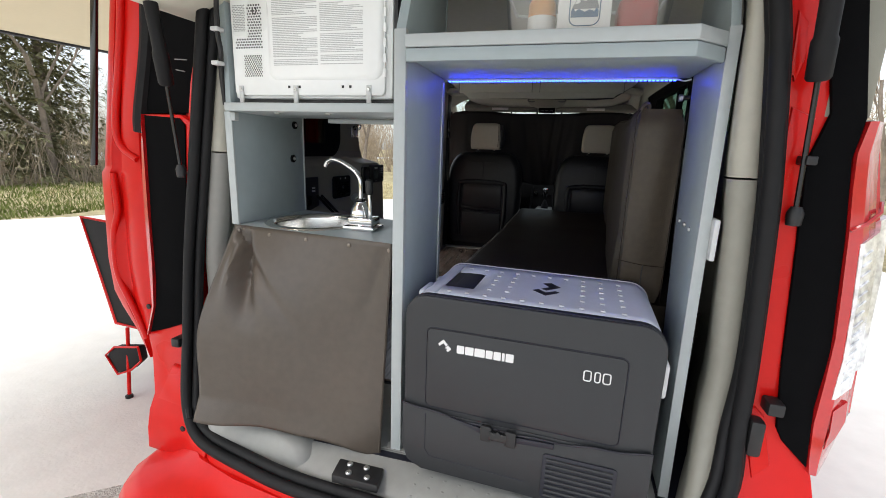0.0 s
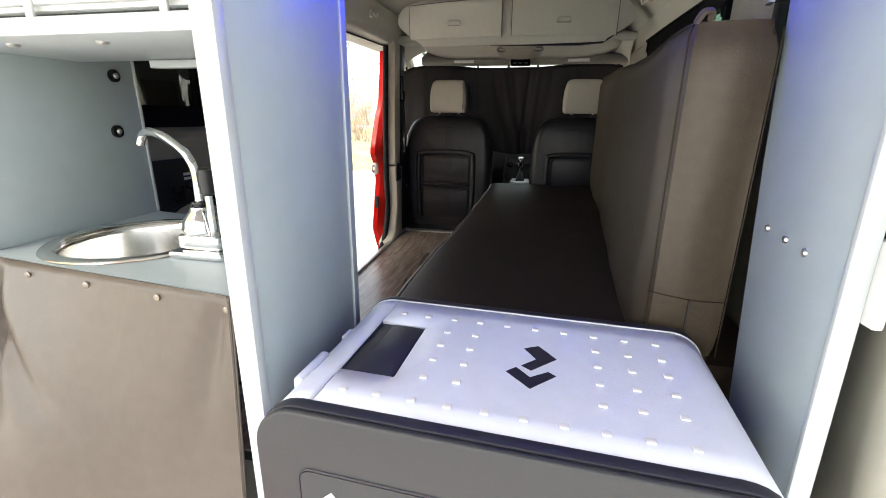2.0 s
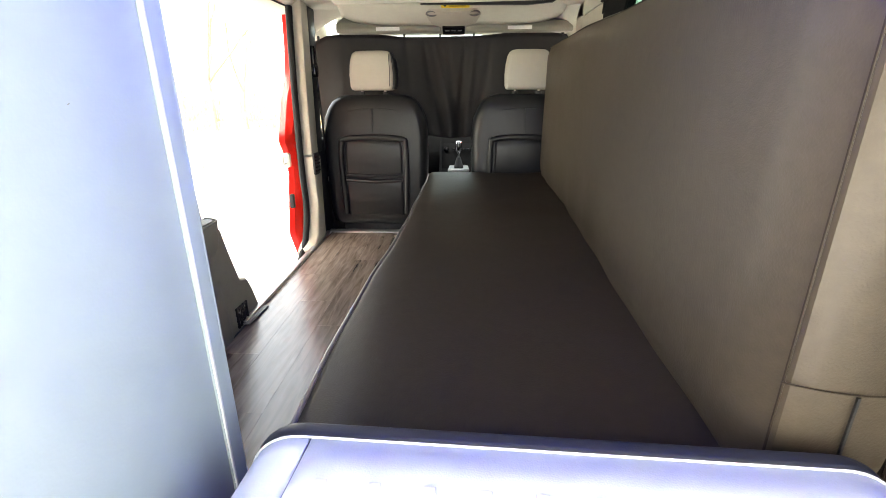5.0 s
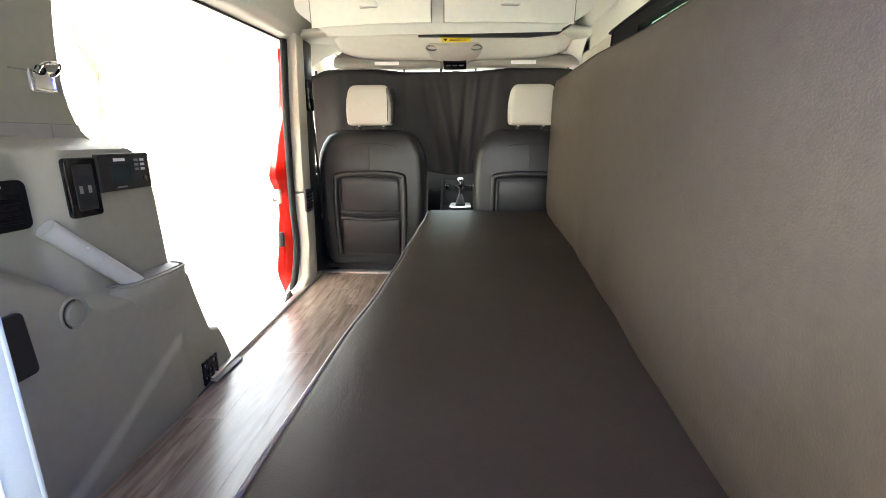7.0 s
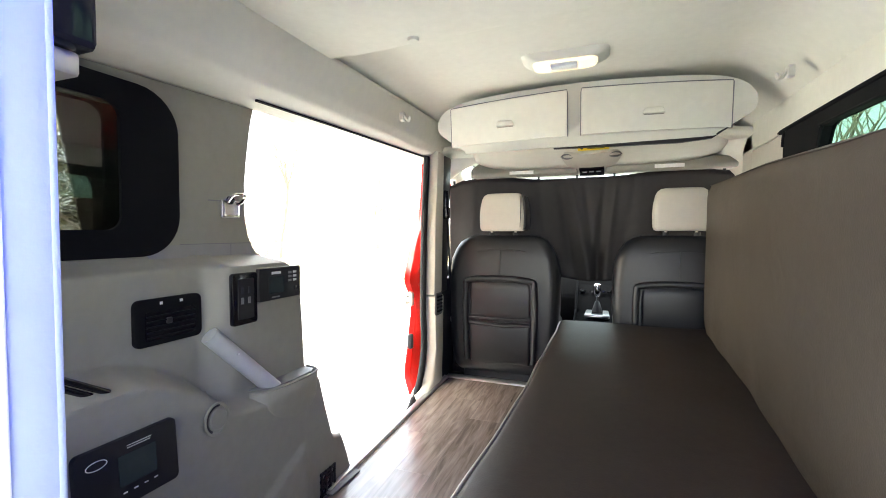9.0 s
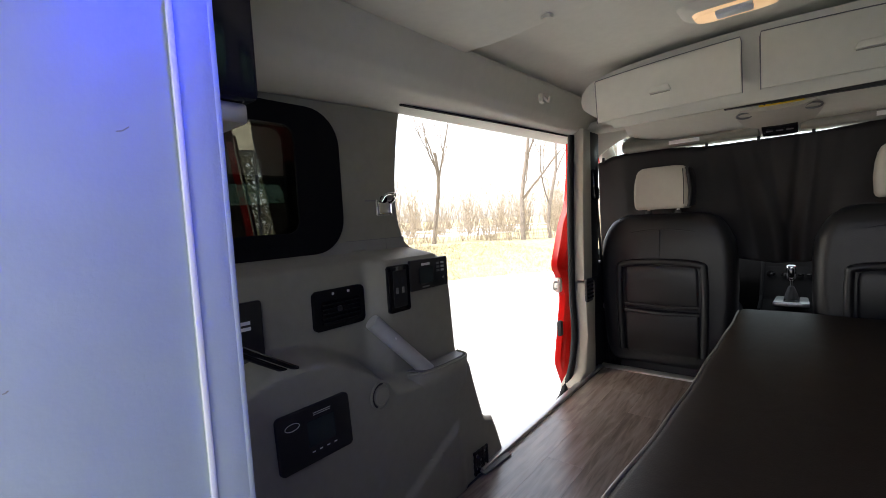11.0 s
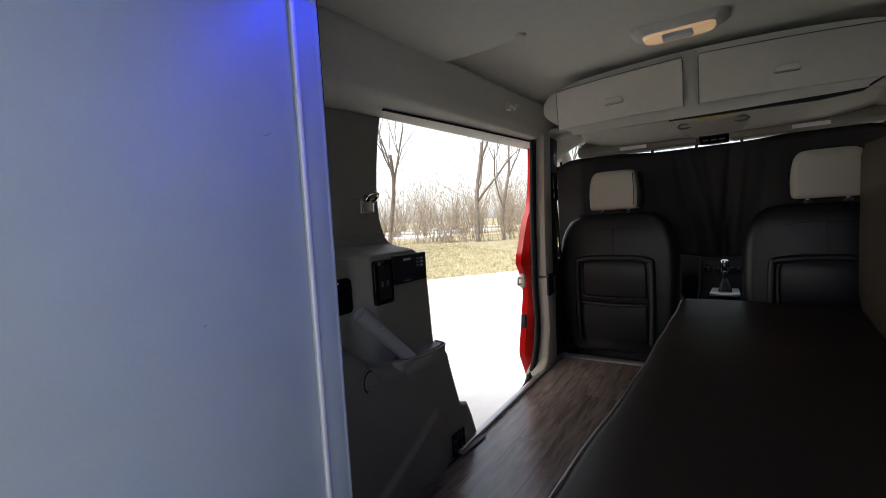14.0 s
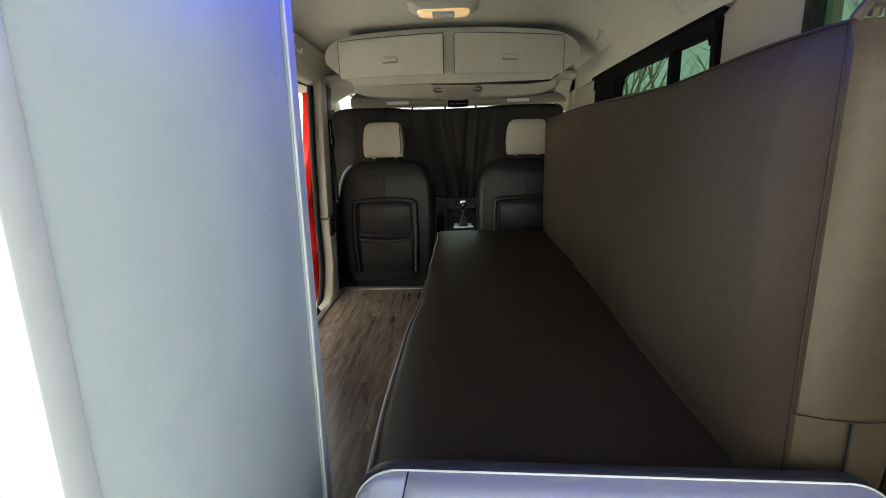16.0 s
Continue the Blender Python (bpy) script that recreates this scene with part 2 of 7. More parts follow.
# ---- more materials ----
def plank_mat():
    m = bpy.data.materials.new("wood_look_vinyl")
    m.use_nodes = True
    n, l = m.node_tree.nodes, m.node_tree.links
    b = n["Principled BSDF"]
    tc, mp, ns, fine, oi = n.new("ShaderNodeTexCoord"), n.new("ShaderNodeMapping"), n.new("ShaderNodeTexNoise"), n.new("ShaderNodeTexNoise"), n.new("ShaderNodeObjectInfo")
    comb = n.new("ShaderNodeVectorMath")
    comb.operation = "ADD"
    l.new(tc.outputs["Object"], comb.inputs[0])
    l.new(oi.outputs["Random"], comb.inputs[1])
    mp.inputs["Scale"].default_value = (36, 4, 4)
    l.new(comb.outputs[0], mp.inputs["Vector"])
    ns.inputs["Scale"].default_value, ns.inputs["Detail"].default_value, ns.inputs["Distortion"].default_value = 1.6, 8, 0.6
    fine.inputs["Scale"].default_value, fine.inputs["Detail"].default_value = 7, 4
    l.new(mp.outputs[0], ns.inputs["Vector"])
    l.new(mp.outputs[0], fine.inputs["Vector"])
    ramp = n.new("ShaderNodeValToRGB")
    ramp.color_ramp.elements[0].position, ramp.color_ramp.elements[1].position = 0.33, 0.68
    ramp.color_ramp.elements[0].color, ramp.color_ramp.elements[1].color = (0.115, 0.087, 0.071, 1), (0.255, 0.206, 0.176, 1)
    l.new(ns.outputs["Fac"], ramp.inputs[0])
    mr = n.new("ShaderNodeMapRange")
    mr.inputs["To Min"].default_value, mr.inputs["To Max"].default_value = 0.74, 1.22
    l.new(oi.outputs["Random"], mr.inputs["Value"])
    sc = n.new("ShaderNodeVectorMath")
    sc.operation = "SCALE"
    l.new(ramp.outputs[0], sc.inputs[0])
    l.new(mr.outputs[0], sc.inputs["Scale"])
    l.new(sc.outputs[0], b.inputs["Base Color"])
    b.inputs["Roughness"].default_value = 0.25
    b.inputs["Specular IOR Level"].default_value = 0.95
    bp = n.new("ShaderNodeBump")
    bp.inputs["Strength"].default_value, bp.inputs["Distance"].default_value = 0.12, 0.0005
    l.new(fine.outputs["Fac"], bp.inputs["Height"])
    l.new(bp.outputs[0], b.inputs["Normal"])
    return m


PLANK = plank_mat()
BRIGHT = mat("polished_steel", (0.86, 0.84, 0.80), 0.20, metal=1.0, vary=0.04, scale=8, bump=0.03, bump_scale=300)
REDLENS = mat("red_tail_lens", (0.50, 0.012, 0.014), 0.08, vary=0.1, scale=90, bump=0.15, bump_scale=160, coat=1.0)
CLEARLENS = mat("clear_tail_lens", (0.82, 0.82, 0.83), 0.10, vary=0.5, scale=70, bump=0.4, bump_scale=90, coat=1.0, metal=0.3)
GREYGLASS = pane_glass("tinted_glass", (0.24, 0.32, 0.27))
DARKGLASS = pane_glass("dark_tinted_glass", (0.10, 0.11, 0.11))
SMOKE = pane_glass("smoked_glass", (0.34, 0.36, 0.35), 0.06)
CLEARGLASS = pane_glass("clear_glass", (0.86, 0.9, 0.88))
CLEARPLASTIC = pane_glass("clear_plastic", (0.92, 0.93, 0.94), 0.12)
YELLOW = mat("yellow_label", (0.80, 0.58, 0.02), 0.5, vary=0.03, bump=0.0)
AMBER = mat("amber_jar", (0.70, 0.33, 0.10), 0.3, vary=0.2, scale=30, bump=0.0)
ORANGE = mat("orange_print", (0.75, 0.22, 0.05), 0.5, vary=0.1, bump=0.0)
BLUEP = mat("blue_print", (0.05, 0.12, 0.22), 0.5, vary=0.1, bump=0.0)
PAPER = mat("white_card", (0.80, 0.79, 0.76), 0.7, vary=0.03, bump=0.0)
JARRED = mat("red_jar", (0.35, 0.03, 0.02), 0.35, vary=0.2, bump=0.0)
CANVAS = mat("beige_canvas", (0.62, 0.56, 0.44), 0.9, vary=0.06, bump=0.5, bump_scale=400)
cn, cl_ = CANVAS.node_tree.nodes, CANVAS.node_tree.links
tr_, mx_ = cn.new("ShaderNodeBsdfTranslucent"), cn.new("ShaderNodeMixShader")
tr_.inputs["Color"].default_value = (0.72, 0.66, 0.54, 1)
mx_.inputs[0].default_value = 0.7
cl_.new(cn["Principled BSDF"].outputs[0], mx_.inputs[1])
cl_.new(tr_.outputs[0], mx_.inputs[2])
cl_.new(mx_.outputs[0], cn["Material Output"].inputs["Surface"])
GRASS = mat("dry_lawn", (0.40, 0.35, 0.21), 0.95, vary=0.5, scale=6, bump=0.8, bump_scale=30, big=0.25, dist=0.03, spec=0.1)
BLADE = mat("grass_blades", (0.14, 0.17, 0.045), 0.8, vary=0.4, scale=2, bump=0.0, spec=0.1)
BARK = mat("grey_brown_bark", (0.24, 0.20, 0.165), 0.9, vary=0.3, scale=14, bump=0.8, bump_scale=50, dist=0.01)
TWIG = mat("brown_twigs", (0.40, 0.33, 0.25), 0.9, vary=0.3, scale=3, bump=0.0)
NEEDLE = mat("conifer_needles", (0.20, 0.195, 0.105), 0.8, vary=0.5, scale=2.5, bump=0.0, spec=0.2)
SNOW = mat("old_snow", (0.75, 0.76, 0.78), 0.8, vary=0.06, scale=3, bump=0.4, bump_scale=8, dist=0.02)
LENSW = glow("lit_dome_lens", (1.0, 0.66, 0.36), 0.12)
FAINT = mat("faint_grey_print", (0.50, 0.50, 0.50), 0.6, vary=0.05, bump=0.0)
SCREEN = mat("grey_lcd", (0.035, 0.045, 0.042), 0.15, vary=0.05, bump=0.0)
SCREW = mat("zinc_screw", (0.62, 0.62, 0.60), 0.3, metal=1.0, vary=0.1, bump=0.0)


def shared(name, mesh_ob, m, parent):
    o = new(name, mesh_ob.data)
    o.parent = parent
    o.matrix_basis = m
    return o


def bars(u0, u1, v0, v1, rows, axis, d, depth=0.0006, fill=0.55, rnd=None):
    """Unreadable lines of print as thin bars on the plane axis = d; u across, v up."""
    out = []
    h = (v1 - v0) / rows
    for k in range(rows):
        u = u0
        end = u1 - (rnd.random() * 0.3 * (u1 - u0) if rnd else 0)
        while u < end:
            w = (0.03 + 0.07 * rnd.random()) * (u1 - u0) if rnd else u1 - u0
            out.append(prism([(u, v0 + k * h), (min(u + w, end), v0 + k * h), (min(u + w, end), v0 + k * h + h * fill), (u, v0 + k * h + h * fill)], axis, d, d + depth))
            u += w + 0.02 * (u1 - u0)
    return join(*out)


def screw(x, y, z, axis, r=0.005, h=0.003):
    return lathe([(r * 0.3, 0), (r, 0), (r, h * 0.5), (r * 0.7, h), (r * 0.25, h), (r * 0.2, h * 0.5)], (x, y, z), 12, axis)


# ---- ground outside ----
g = prism([(-400, -400), (400, -400), (400, 400), (-400, 400)], "z", -0.3, -0.05)
tagged(part("ground", g, GRASS, smooth=False), "dry winter lawn and meadow", "ground", kind="structure")
drive = prism([(-8.2, -12), (6, -12), (4.0, 9), (0.0, 13.8), (-4.3, 9.9), (-5.6, 8.2), (-7.6, 4.8), (-8.3, 3.9)], "z", -0.2, 0.0, 0.01)
tagged(part("driveway", drive, CONCRETE), "pale concrete driveway slab", "driveway", kind="structure")
ga = prism([(-1.9, -3.0), (-0.75, -3.0), (-0.75, 0.62), (-1.12, 0.35), (-1.43, 0.10), (-1.9, -0.35)], "z", 0.0005, 0.004)
tagged(part("gravel_strip", ga, mat("wet_aggregate", (0.50, 0.49, 0.46), 0.9, vary=0.4, scale=90, bump=1.0, bump_scale=120, dist=0.01)), "coarse exposed aggregate in the driveway", "driveway", kind="structure")
rnd = random.Random(3)
sb = []
for k in range(26):
    cx, cy = rnd.uniform(-42, -22), rnd.uniform(16, 60)
    r = rnd.uniform(1.5, 5)
    pts = [(cx + r * (0.7 + 0.5 * rnd.random()) * math.cos(a * 0.5), cy + 0.6 * r * (0.7 + 0.5 * rnd.random()) * math.sin(a * 0.5)) for a in [i * math.pi * 4 / 14 for i in range(14)]]
    sb.append(prism(pts, "z", -0.055, 0.02 + 0.002 * k))
tagged(part("snow_patches", join(*sb), SNOW), "patches of old snow on the meadow", "snow", kind="stuff")

# ---- load floor ----
f = bmesh.new()
vs = [f.verts.new((x, y, floor_z(y) + d)) for d in (-0.06, -0.008) for x, y in ((-0.588, 0.05), (0.74, 0.05), (0.74, 2.32), (-0.588, 2.32))]
for q in ((0, 1, 2, 3), (4, 5, 6, 7), (0, 1, 5, 4), (1, 2, 6, 5), (2, 3, 7, 6), (3, 0, 4, 7)):
    f.faces.new([vs[i] for i in q])
floor = tagged(part("floor", f, FRIDGED), "dark brown wood-look vinyl plank floor", "floor", kind="structure")
tagged(part("trim_floor_edge", prism([(2.312, 0.585), (2.345, 0.585), (2.345, 0.612), (2.312, 0.606)], "x", -0.58, 0.0, 0.002), ALU), "aluminium strip at the floor's front edge", "trim", kind="structure")
slant = math.atan(0.0245)
sill_bar = box(-0.590, -0.566, 1.30, 2.31, 0.0, 0.013, 0.003)
bmesh.ops.transform(sill_bar, matrix=Matrix.Translation((0, 0, floor_z(0))) @ Matrix.Rotation(slant, 4, "X"), verts=sill_bar.verts)
tagged(part("trim_sill_edge", sill_bar, ALU), "aluminium strip along the side door sill", "trim", kind="structure")
sill_out = prism([(-0.66, 0.34), (-0.592, 0.34), (-0.592, 0.575), (-0.604, 0.570), (-0.618, 0.43), (-0.66, 0.40)], "y", 1.32, 2.2, 0.004)
tagged(part("trim_door_step", sill_out, BLACKP), "black plastic step of the side door", "trim", kind="structure")

# ---- left wall, window hole cut through ----
OPEN = [(1.46, 0.50), (1.376, 0.72), (1.324, 0.93), (1.314, 1.118), (1.279, 1.22), (1.245, 1.252), (1.19, 1.29), (1.165, 1.375), (1.17, 1.5), (1.20, 1.662), (1.235, 1.680)]
CURVE = [(p.x, p.y) for p in smooth_path([(y, z, 0) for y, z in OPEN], 5)]
def open_y(z):
    return float(np.interp(z, [p[1] for p in CURVE], [p[0] for p in CURVE]))
low = [(0.225, 0.50), *[p for p in CURVE if p[1] < 1.329], (open_y(1.33), 1.33), (0.225, 1.33)]
mid = [(0.885, 1.33), (open_y(1.33), 1.33), *[p for p in CURVE if 1.331 < p[1] < 1.591], (open_y(1.592), 1.592), (0.885, 1.592)]
high = [(0.225, 1.592), (open_y(1.592), 1.592), *[p for p in CURVE if p[1] > 1.593], (1.235, 1.76), (0.225, 1.74)]
lw = join(prism(low, "x", -0.79, -0.735), prism(mid, "x", -0.79, -0.735), prism(high, "x", -0.79, -0.735), box(-0.79, -0.735, 0.225, 0.34, 1.33, 1.592))
wall_rl = tagged(part("wall_rear_left", lw, TRIM), "grey plastic rear side wall trim", "wall", kind="structure")
seam = box(-0.7355, -0.7338, 0.975, 1.186, 1.3015, 1.3035)
part("seam", seam, TRIMD, wall_rl)
part("lower_band", box(-0.7353, -0.7336, 0.90, 1.187, 1.255, 1.3012), TRIMM, wall_rl)
part("seam", box(-0.7355, -0.7331, 1.115, 1.1165, 1.26, 1.3005), TRIMD, wall_rl)
part("seam", join(box(-0.7355, -0.7330, 1.05, 1.165, 1.407, 1.410)), TRIMD, wall_rl)
w1 = tagged(thing("window_1", (-0.70, 0.6, 1.3), "dark tinted rear side window with black border", "window"), kind="structure")
bo = rrect(0.235, 0.970, 1.279, 1.632, 0.088, 8)
bi = rrect(0.35, 0.845, 1.334, 1.584, 0.03, 8)
fb = bmesh.new()
for xx in (-0.7355, -0.728):
    q = [[fb.verts.new((xx, *p)) for p in r] for r in (bo, bi)]
    m = len(bo)
    for i in range(m):
        fb.faces.new((q[0][i], q[0][(i + 1) % m], q[1][(i + 1) % m], q[1][i]))
fb.verts.ensure_lookup_table()
m = len(bo)
for base in (0, m):
    for i in range(m):
        j = (i + 1) % m
        fb.faces.new([fb.verts[k] for k in (base + i, base + j, base + j + 2 * m, base + i + 2 * m)])
part("window_frame", fb, WFRAME, w1)
wp = part("pane", box(-0.760, -0.756, 0.31, 0.892, 1.305, 1.606), SMOKE, w1)
wp.visible_shadow = False

# lower moulded side trim
def ledge_z(y):
    ks = [(0.3, 0.98), (0.55, 1.03), (0.637, 1.071), (0.711, 1.085), (0.793, 1.078), (0.853, 1.062), (0.933, 1.017), (1.003, 0.95), (1.065, 0.938), (1.30, 0.932), (1.6, 0.93)]
    return float(np.interp(y, [k[0] for k in ks], [k[1] for k in ks]))


def front_y(z):
    ks = [(0.50, 1.475), (0.66, 1.43), (0.70, 1.415), (0.715, 1.372), (0.93, 1.328), (1.118, 1.316), (1.19, 1.308), (1.235, 1.288), (1.262, 1.245), (1.275, 1.17)]
    return float(np.interp(z, [k[0] for k in ks], [k[1] for k in ks]))


def ss(a, b, x):
    t = min(1, max(0, (x - a) / (b - a)))
    return t * t * (3 - 2 * t)


def trim_pt(u, v):
    z = 0.535 + 0.742 * v
    fy = front_y(z) if z < 0.9 else sum(front_y(z + d) for d in (-0.03, -0.015, 0.0, 0.015, 0.03)) / 5
    y = 0.30 + (fy - 0.30) * u
    zl = ledge_z(y)
    low = 1 - ss(zl - 0.035, zl + 0.006, z)
    up = -0.700 + 0.042 * ss(0.985, 1.05, y)
    x = up + low * (-0.610 - up + 0.030 * ss(zl, 0.55, z))
    line = 0.60 + 0.42 * (y - 0.85) - z
    x += 0.013 * low * ss(-0.004, 0.010, line) * ss(1.245, 1.20, y)
    x -= (0.036 + 0.045 * ss(0.99, 1.06, y)) * ss(1.245, 1.277, z)
    x -= 0.02 * ss(0.97, 1.0, u) ** 2
    return (x, y, z)


trim_l = thick(part("trim_lower_left", sheet(trim_pt, 110, 130), TRIM, face=(1, 0, 0)), 0.018, -1.0)
tagged(trim_l, "moulded grey plastic lower side trim with wheel arch bulge", "trim", kind="structure")

# ---- door pillar at the front of the opening ----
tagged(part("wall_front_left", prism([(2.20, 1.72), (2.165, 1.36), (2.15, 1.035), (2.25, 1.035), (2.285, 1.72)], "x", -0.655, -0.578, 0.012), TRIML), "pale beige door pillar trim", "wall", kind="structure")
pl = prism([(2.15, 1.03), (2.16, 0.78), (2.12, 0.64), (2.02, 0.595), (2.02, 0.50), (2.24, 0.50), (2.27, 1.03)], "x", -0.655, -0.574, 0.012)
tagged(part("trim_pillar_left", pl, TRIML), "pale lower door pillar trim", "trim", kind="structure")
tagged(part("trim_pillar_upper_dark", prism([(2.287, 1.715), (2.252, 1.036), (2.34, 1.036), (2.40, 1.715)], "x", -0.655, -0.583, 0.01), BLACKP), "black upper trim beside the pale pillar", "trim", kind="structure")
pd = prism([(2.245, 0.50), (2.42, 0.50), (2.46, 1.1), (2.32, 1.1), (2.275, 1.03)], "x", -0.67, -0.587, 0.012)
tagged(part("trim_pillar_dark", pd, BLACKP), "black plastic belt cover on the pillar", "trim", kind="structure")
sealp = smooth_path([(-0.632, y, z) for y, z in ((2.185, 1.69), (2.15, 1.36), (2.135, 1.0), (2.145, 0.80), (2.10, 0.655), (2.02, 0.575), (1.90, 0.535), (1.40, 0.525))], 6)
tagged(part("door_seal", tube(sealp, 0.0155, 10), RUBBER), "black rubber seal of the side door opening", "seal", kind="structure")
tops = smooth_path([(-0.672, 1.145, 1.667), (-0.655, 1.6, 1.677), (-0.645, 2.175, 1.69)], 5)
tagged(part("door_seal_top", tube(tops, 0.004, 6), RUBBER), "thin black rubber seal along the door header", "seal", kind="structure")
jam = []
for q in smooth_path([(z, y, 0) for z, y in ((0.44, 2.215), (0.50, 2.195), (0.60, 2.14), (0.66, 2.117), (0.75, 2.14), (0.85, 2.165), (0.95, 2.19), (1.05, 2.155), (1.11, 2.12), (1.2, 2.16), (1.30, 2.21), (1.38, 2.27), (1.50, 2.31), (1.75, 2.34))], 4):
    z, y0 = q.x, q.y
    jam.append([Vector((x, y, z)) for x, y in ((-0.722, y0), (-0.695, y0 + 0.004), (-0.672, y0 + 0.035), (-0.672, 2.36), (-0.722, 2.36))])
jamb = tagged(part("trim_door_jamb", loft(jam), RED), "red painted door jamb", "trim", kind="structure")
striker = thing("door_striker", (-0.70, 2.13, 1.0), "steel door striker on the red jamb", "striker")
part("plate", prism(rrect(-0.715, -0.685, 0.98, 1.05, 0.012), "y", 2.128, 2.152, 0.003), STEEL, striker)
part("loop", tube(smooth_path([(-0.706, 2.13, 1.03), (-0.706, 2.105, 1.03), (-0.706, 2.105, 1.0), (-0.706, 2.13, 1.0)], 4), 0.005, 8), STEEL, striker)
st2 = thing("door_contact", (-0.69, 2.12, 0.82), "small steel and black contact plate on the jamb", "contact")
part("plate", prism(rrect(-0.705, -0.683, 0.78, 0.85, 0.008), "y", 2.118, 2.14, 0.003), BLACKP, st2)
grille = thing("pillar_grille", (-0.60, 2.2, 0.99), "black slatted grille on the door pillar", "grille")
part("frame", prism(rrect(2.150, 2.225, 0.940, 1.045, 0.012), "x", -0.580, -0.569, 0.003), BLACKP, grille)
for k in range(5):
    part("slat", box(-0.570, -0.564, 2.159, 2.216, 0.957 + k * 0.017, 0.964 + k * 0.017), GLOSSB, grille)
belt = thing("seat_belt", (-0.59, 2.3, 0.62), "black seat belt hanging at the door pillar", "seat belt")
part("webbing", prism([(2.30, 1.42), (2.325, 1.42), (2.435, 0.64), (2.41, 0.64)], "x", -0.5765, -0.5730), BLACKP, belt)
part("guide", prism(rrect(2.275, 2.335, 1.40, 1.46, 0.015), "x", -0.586, -0.566, 0.004), GLOSSB, belt)
part("bracket", prism(rrect(2.28, 2.315, 1.44, 1.54, 0.012), "x", -0.586, -0.570, 0.004), GLOSSB, belt)
part("buckle_stop", prism(rrect(2.37, 2.40, 0.87, 0.90, 0.01), "x", -0.580, -0.566, 0.003), STEEL, belt)

# ---- header and ceiling ----
def header(u, v):
    a = u
    y = -0.05 + 2.52 * v
    prof = [(-0.737, 1.664), (-0.67, 1.671), (-0.61, 1.690), (-0.585, 1.720), (-0.565, 1.765), (-0.545, 1.815)]
    i = min(int(a * 5), 4)
    t = a * 5 - i
    x = prof[i][0] * (1 - t) + prof[i + 1][0] * t
    z = prof[i][1] * (1 - t) + prof[i + 1][1] * t
    return (x, y, z + 0.014 * (y - 1.2) - 0.012 * ss(1.2, 0.6, y))


tagged(thick(part("trim_header_left", sheet(header, 24, 16), LINER, face=(1, 0, -1)), 0.02, -1.0), "beige header over the open side door", "trim", kind="structure")


def roof(u, v):
    y = -0.05 + 2.62 * v
    x = -0.72 + 1.46 * u
    left, right = max(0, (-0.42 - x) / 0.30), max(0, (x - 0.50) / 0.24)
    z = 1.868 + 0.010 * (y - 1.7) - 0.16 * left ** 2 - 0.17 * right ** 2
    yr = 1.262 - 0.06 * x
    z -= 0.060 * (1 - ss(yr - 0.004, yr + 0.036, y)) * ss(-0.64, -0.44, x)
    if y > 2.25:
        z -= 0.16 * ss(2.25, 2.55, y)
    return (x, y, z)


tagged(thick(part("ceiling", sheet(roof, 80, 220), LINER, face=(0, 0, -1)), 0.02, -1.0), "beige fabric headliner with a moulded step", "ceiling", kind="structure")
tagged(part("roof_skin", box(-0.80, 0.82, -0.05, 2.62, 1.90, 1.93, 0.01), RED), "red outer roof panel", "roof", kind="structure")

# ---- right wall with two windows ----
XR = 0.70
for nm, b in (("wall_right_low", box(XR, 0.77, 0.09, 2.45, 0.5, 1.40, 0.004)), ("wall_right_high", box(XR, 0.77, 0.09, 2.45, 1.652, 1.76, 0.004)),
              ("wall_right_pillar", box(XR, 0.77, 0.78, 1.035, 1.40, 1.6515, 0.01)), ("wall_right_rear", box(XR, 0.77, 0.085, 0.50, 1.40, 1.665, 0.004)), ("wall_right_front", box(XR, 0.77, 1.932, 2.30, 1.40, 1.6515, 0.01))):
    tagged(part(nm, b, TRIML if nm in ("wall_right_pillar", "wall_right_front") else LINER if nm == "wall_right_high" else TRIM), "grey plastic side wall trim", "wall", kind="structure")
w2 = tagged(thing("window_2", (XR, 1.45, 1.4), "tinted sliding side window with black frame", "window"), kind="structure")
wo = [(1.032, 1.36), (1.034, 1.60), (1.045, 1.628), (1.072, 1.645), (1.90, 1.652), (1.925, 1.640), (1.935, 1.60), (1.935, 1.36)]
wi = [(1.052, 1.38), (1.056, 1.575), (1.066, 1.594), (1.085, 1.602), (1.640, 1.611), (1.668, 1.604), (1.690, 1.560), (1.70, 1.38)]
wf = bmesh.new()
ring = [[[wf.verts.new((xx, *p)) for p in r] for r in (wo, wi)] for xx in (XR - 0.010, XR + 0.02)]
for i in range(8):
    j = (i + 1) % 8
    for q in (ring[0], ring[1]):
        wf.faces.new((q[0][i], q[0][j], q[1][j], q[1][i]))
    for k in (0, 1):
        wf.faces.new((ring[0][k][i], ring[0][k][j], ring[1][k][j], ring[1][k][i]))
part("window_frame", wf, WFRAME, w2)
part("frame_lip", tube(smooth_path([(XR - 0.010, y, z) for y, z in wo[1:7]], 5), 0.006, 8), WFRAME, w2)
part("frame_lip", tube(smooth_path([(XR - 0.010, y, z) for y, z in wi[1:7]], 5), 0.004, 8), WFRAME, w2)
part("post", box(XR - 0.006, XR + 0.018, 1.245, 1.272, 1.38, 1.606, 0.005), WFRAME, w2)
part("post", box(XR - 0.002, XR + 0.018, 1.276, 1.288, 1.38, 1.606, 0.003), WFRAME, w2)
for a, b in ((1.05, 1.247), (1.286, 1.70)):
    part("pane", box(XR + 0.012, XR + 0.016, a, b, 1.37, 1.615), GREYGLASS, w2).visible_shadow = False
w3 = tagged(thing("window_3", (XR, 0.4, 1.4), "tinted rear side window", "window"), kind="structure")
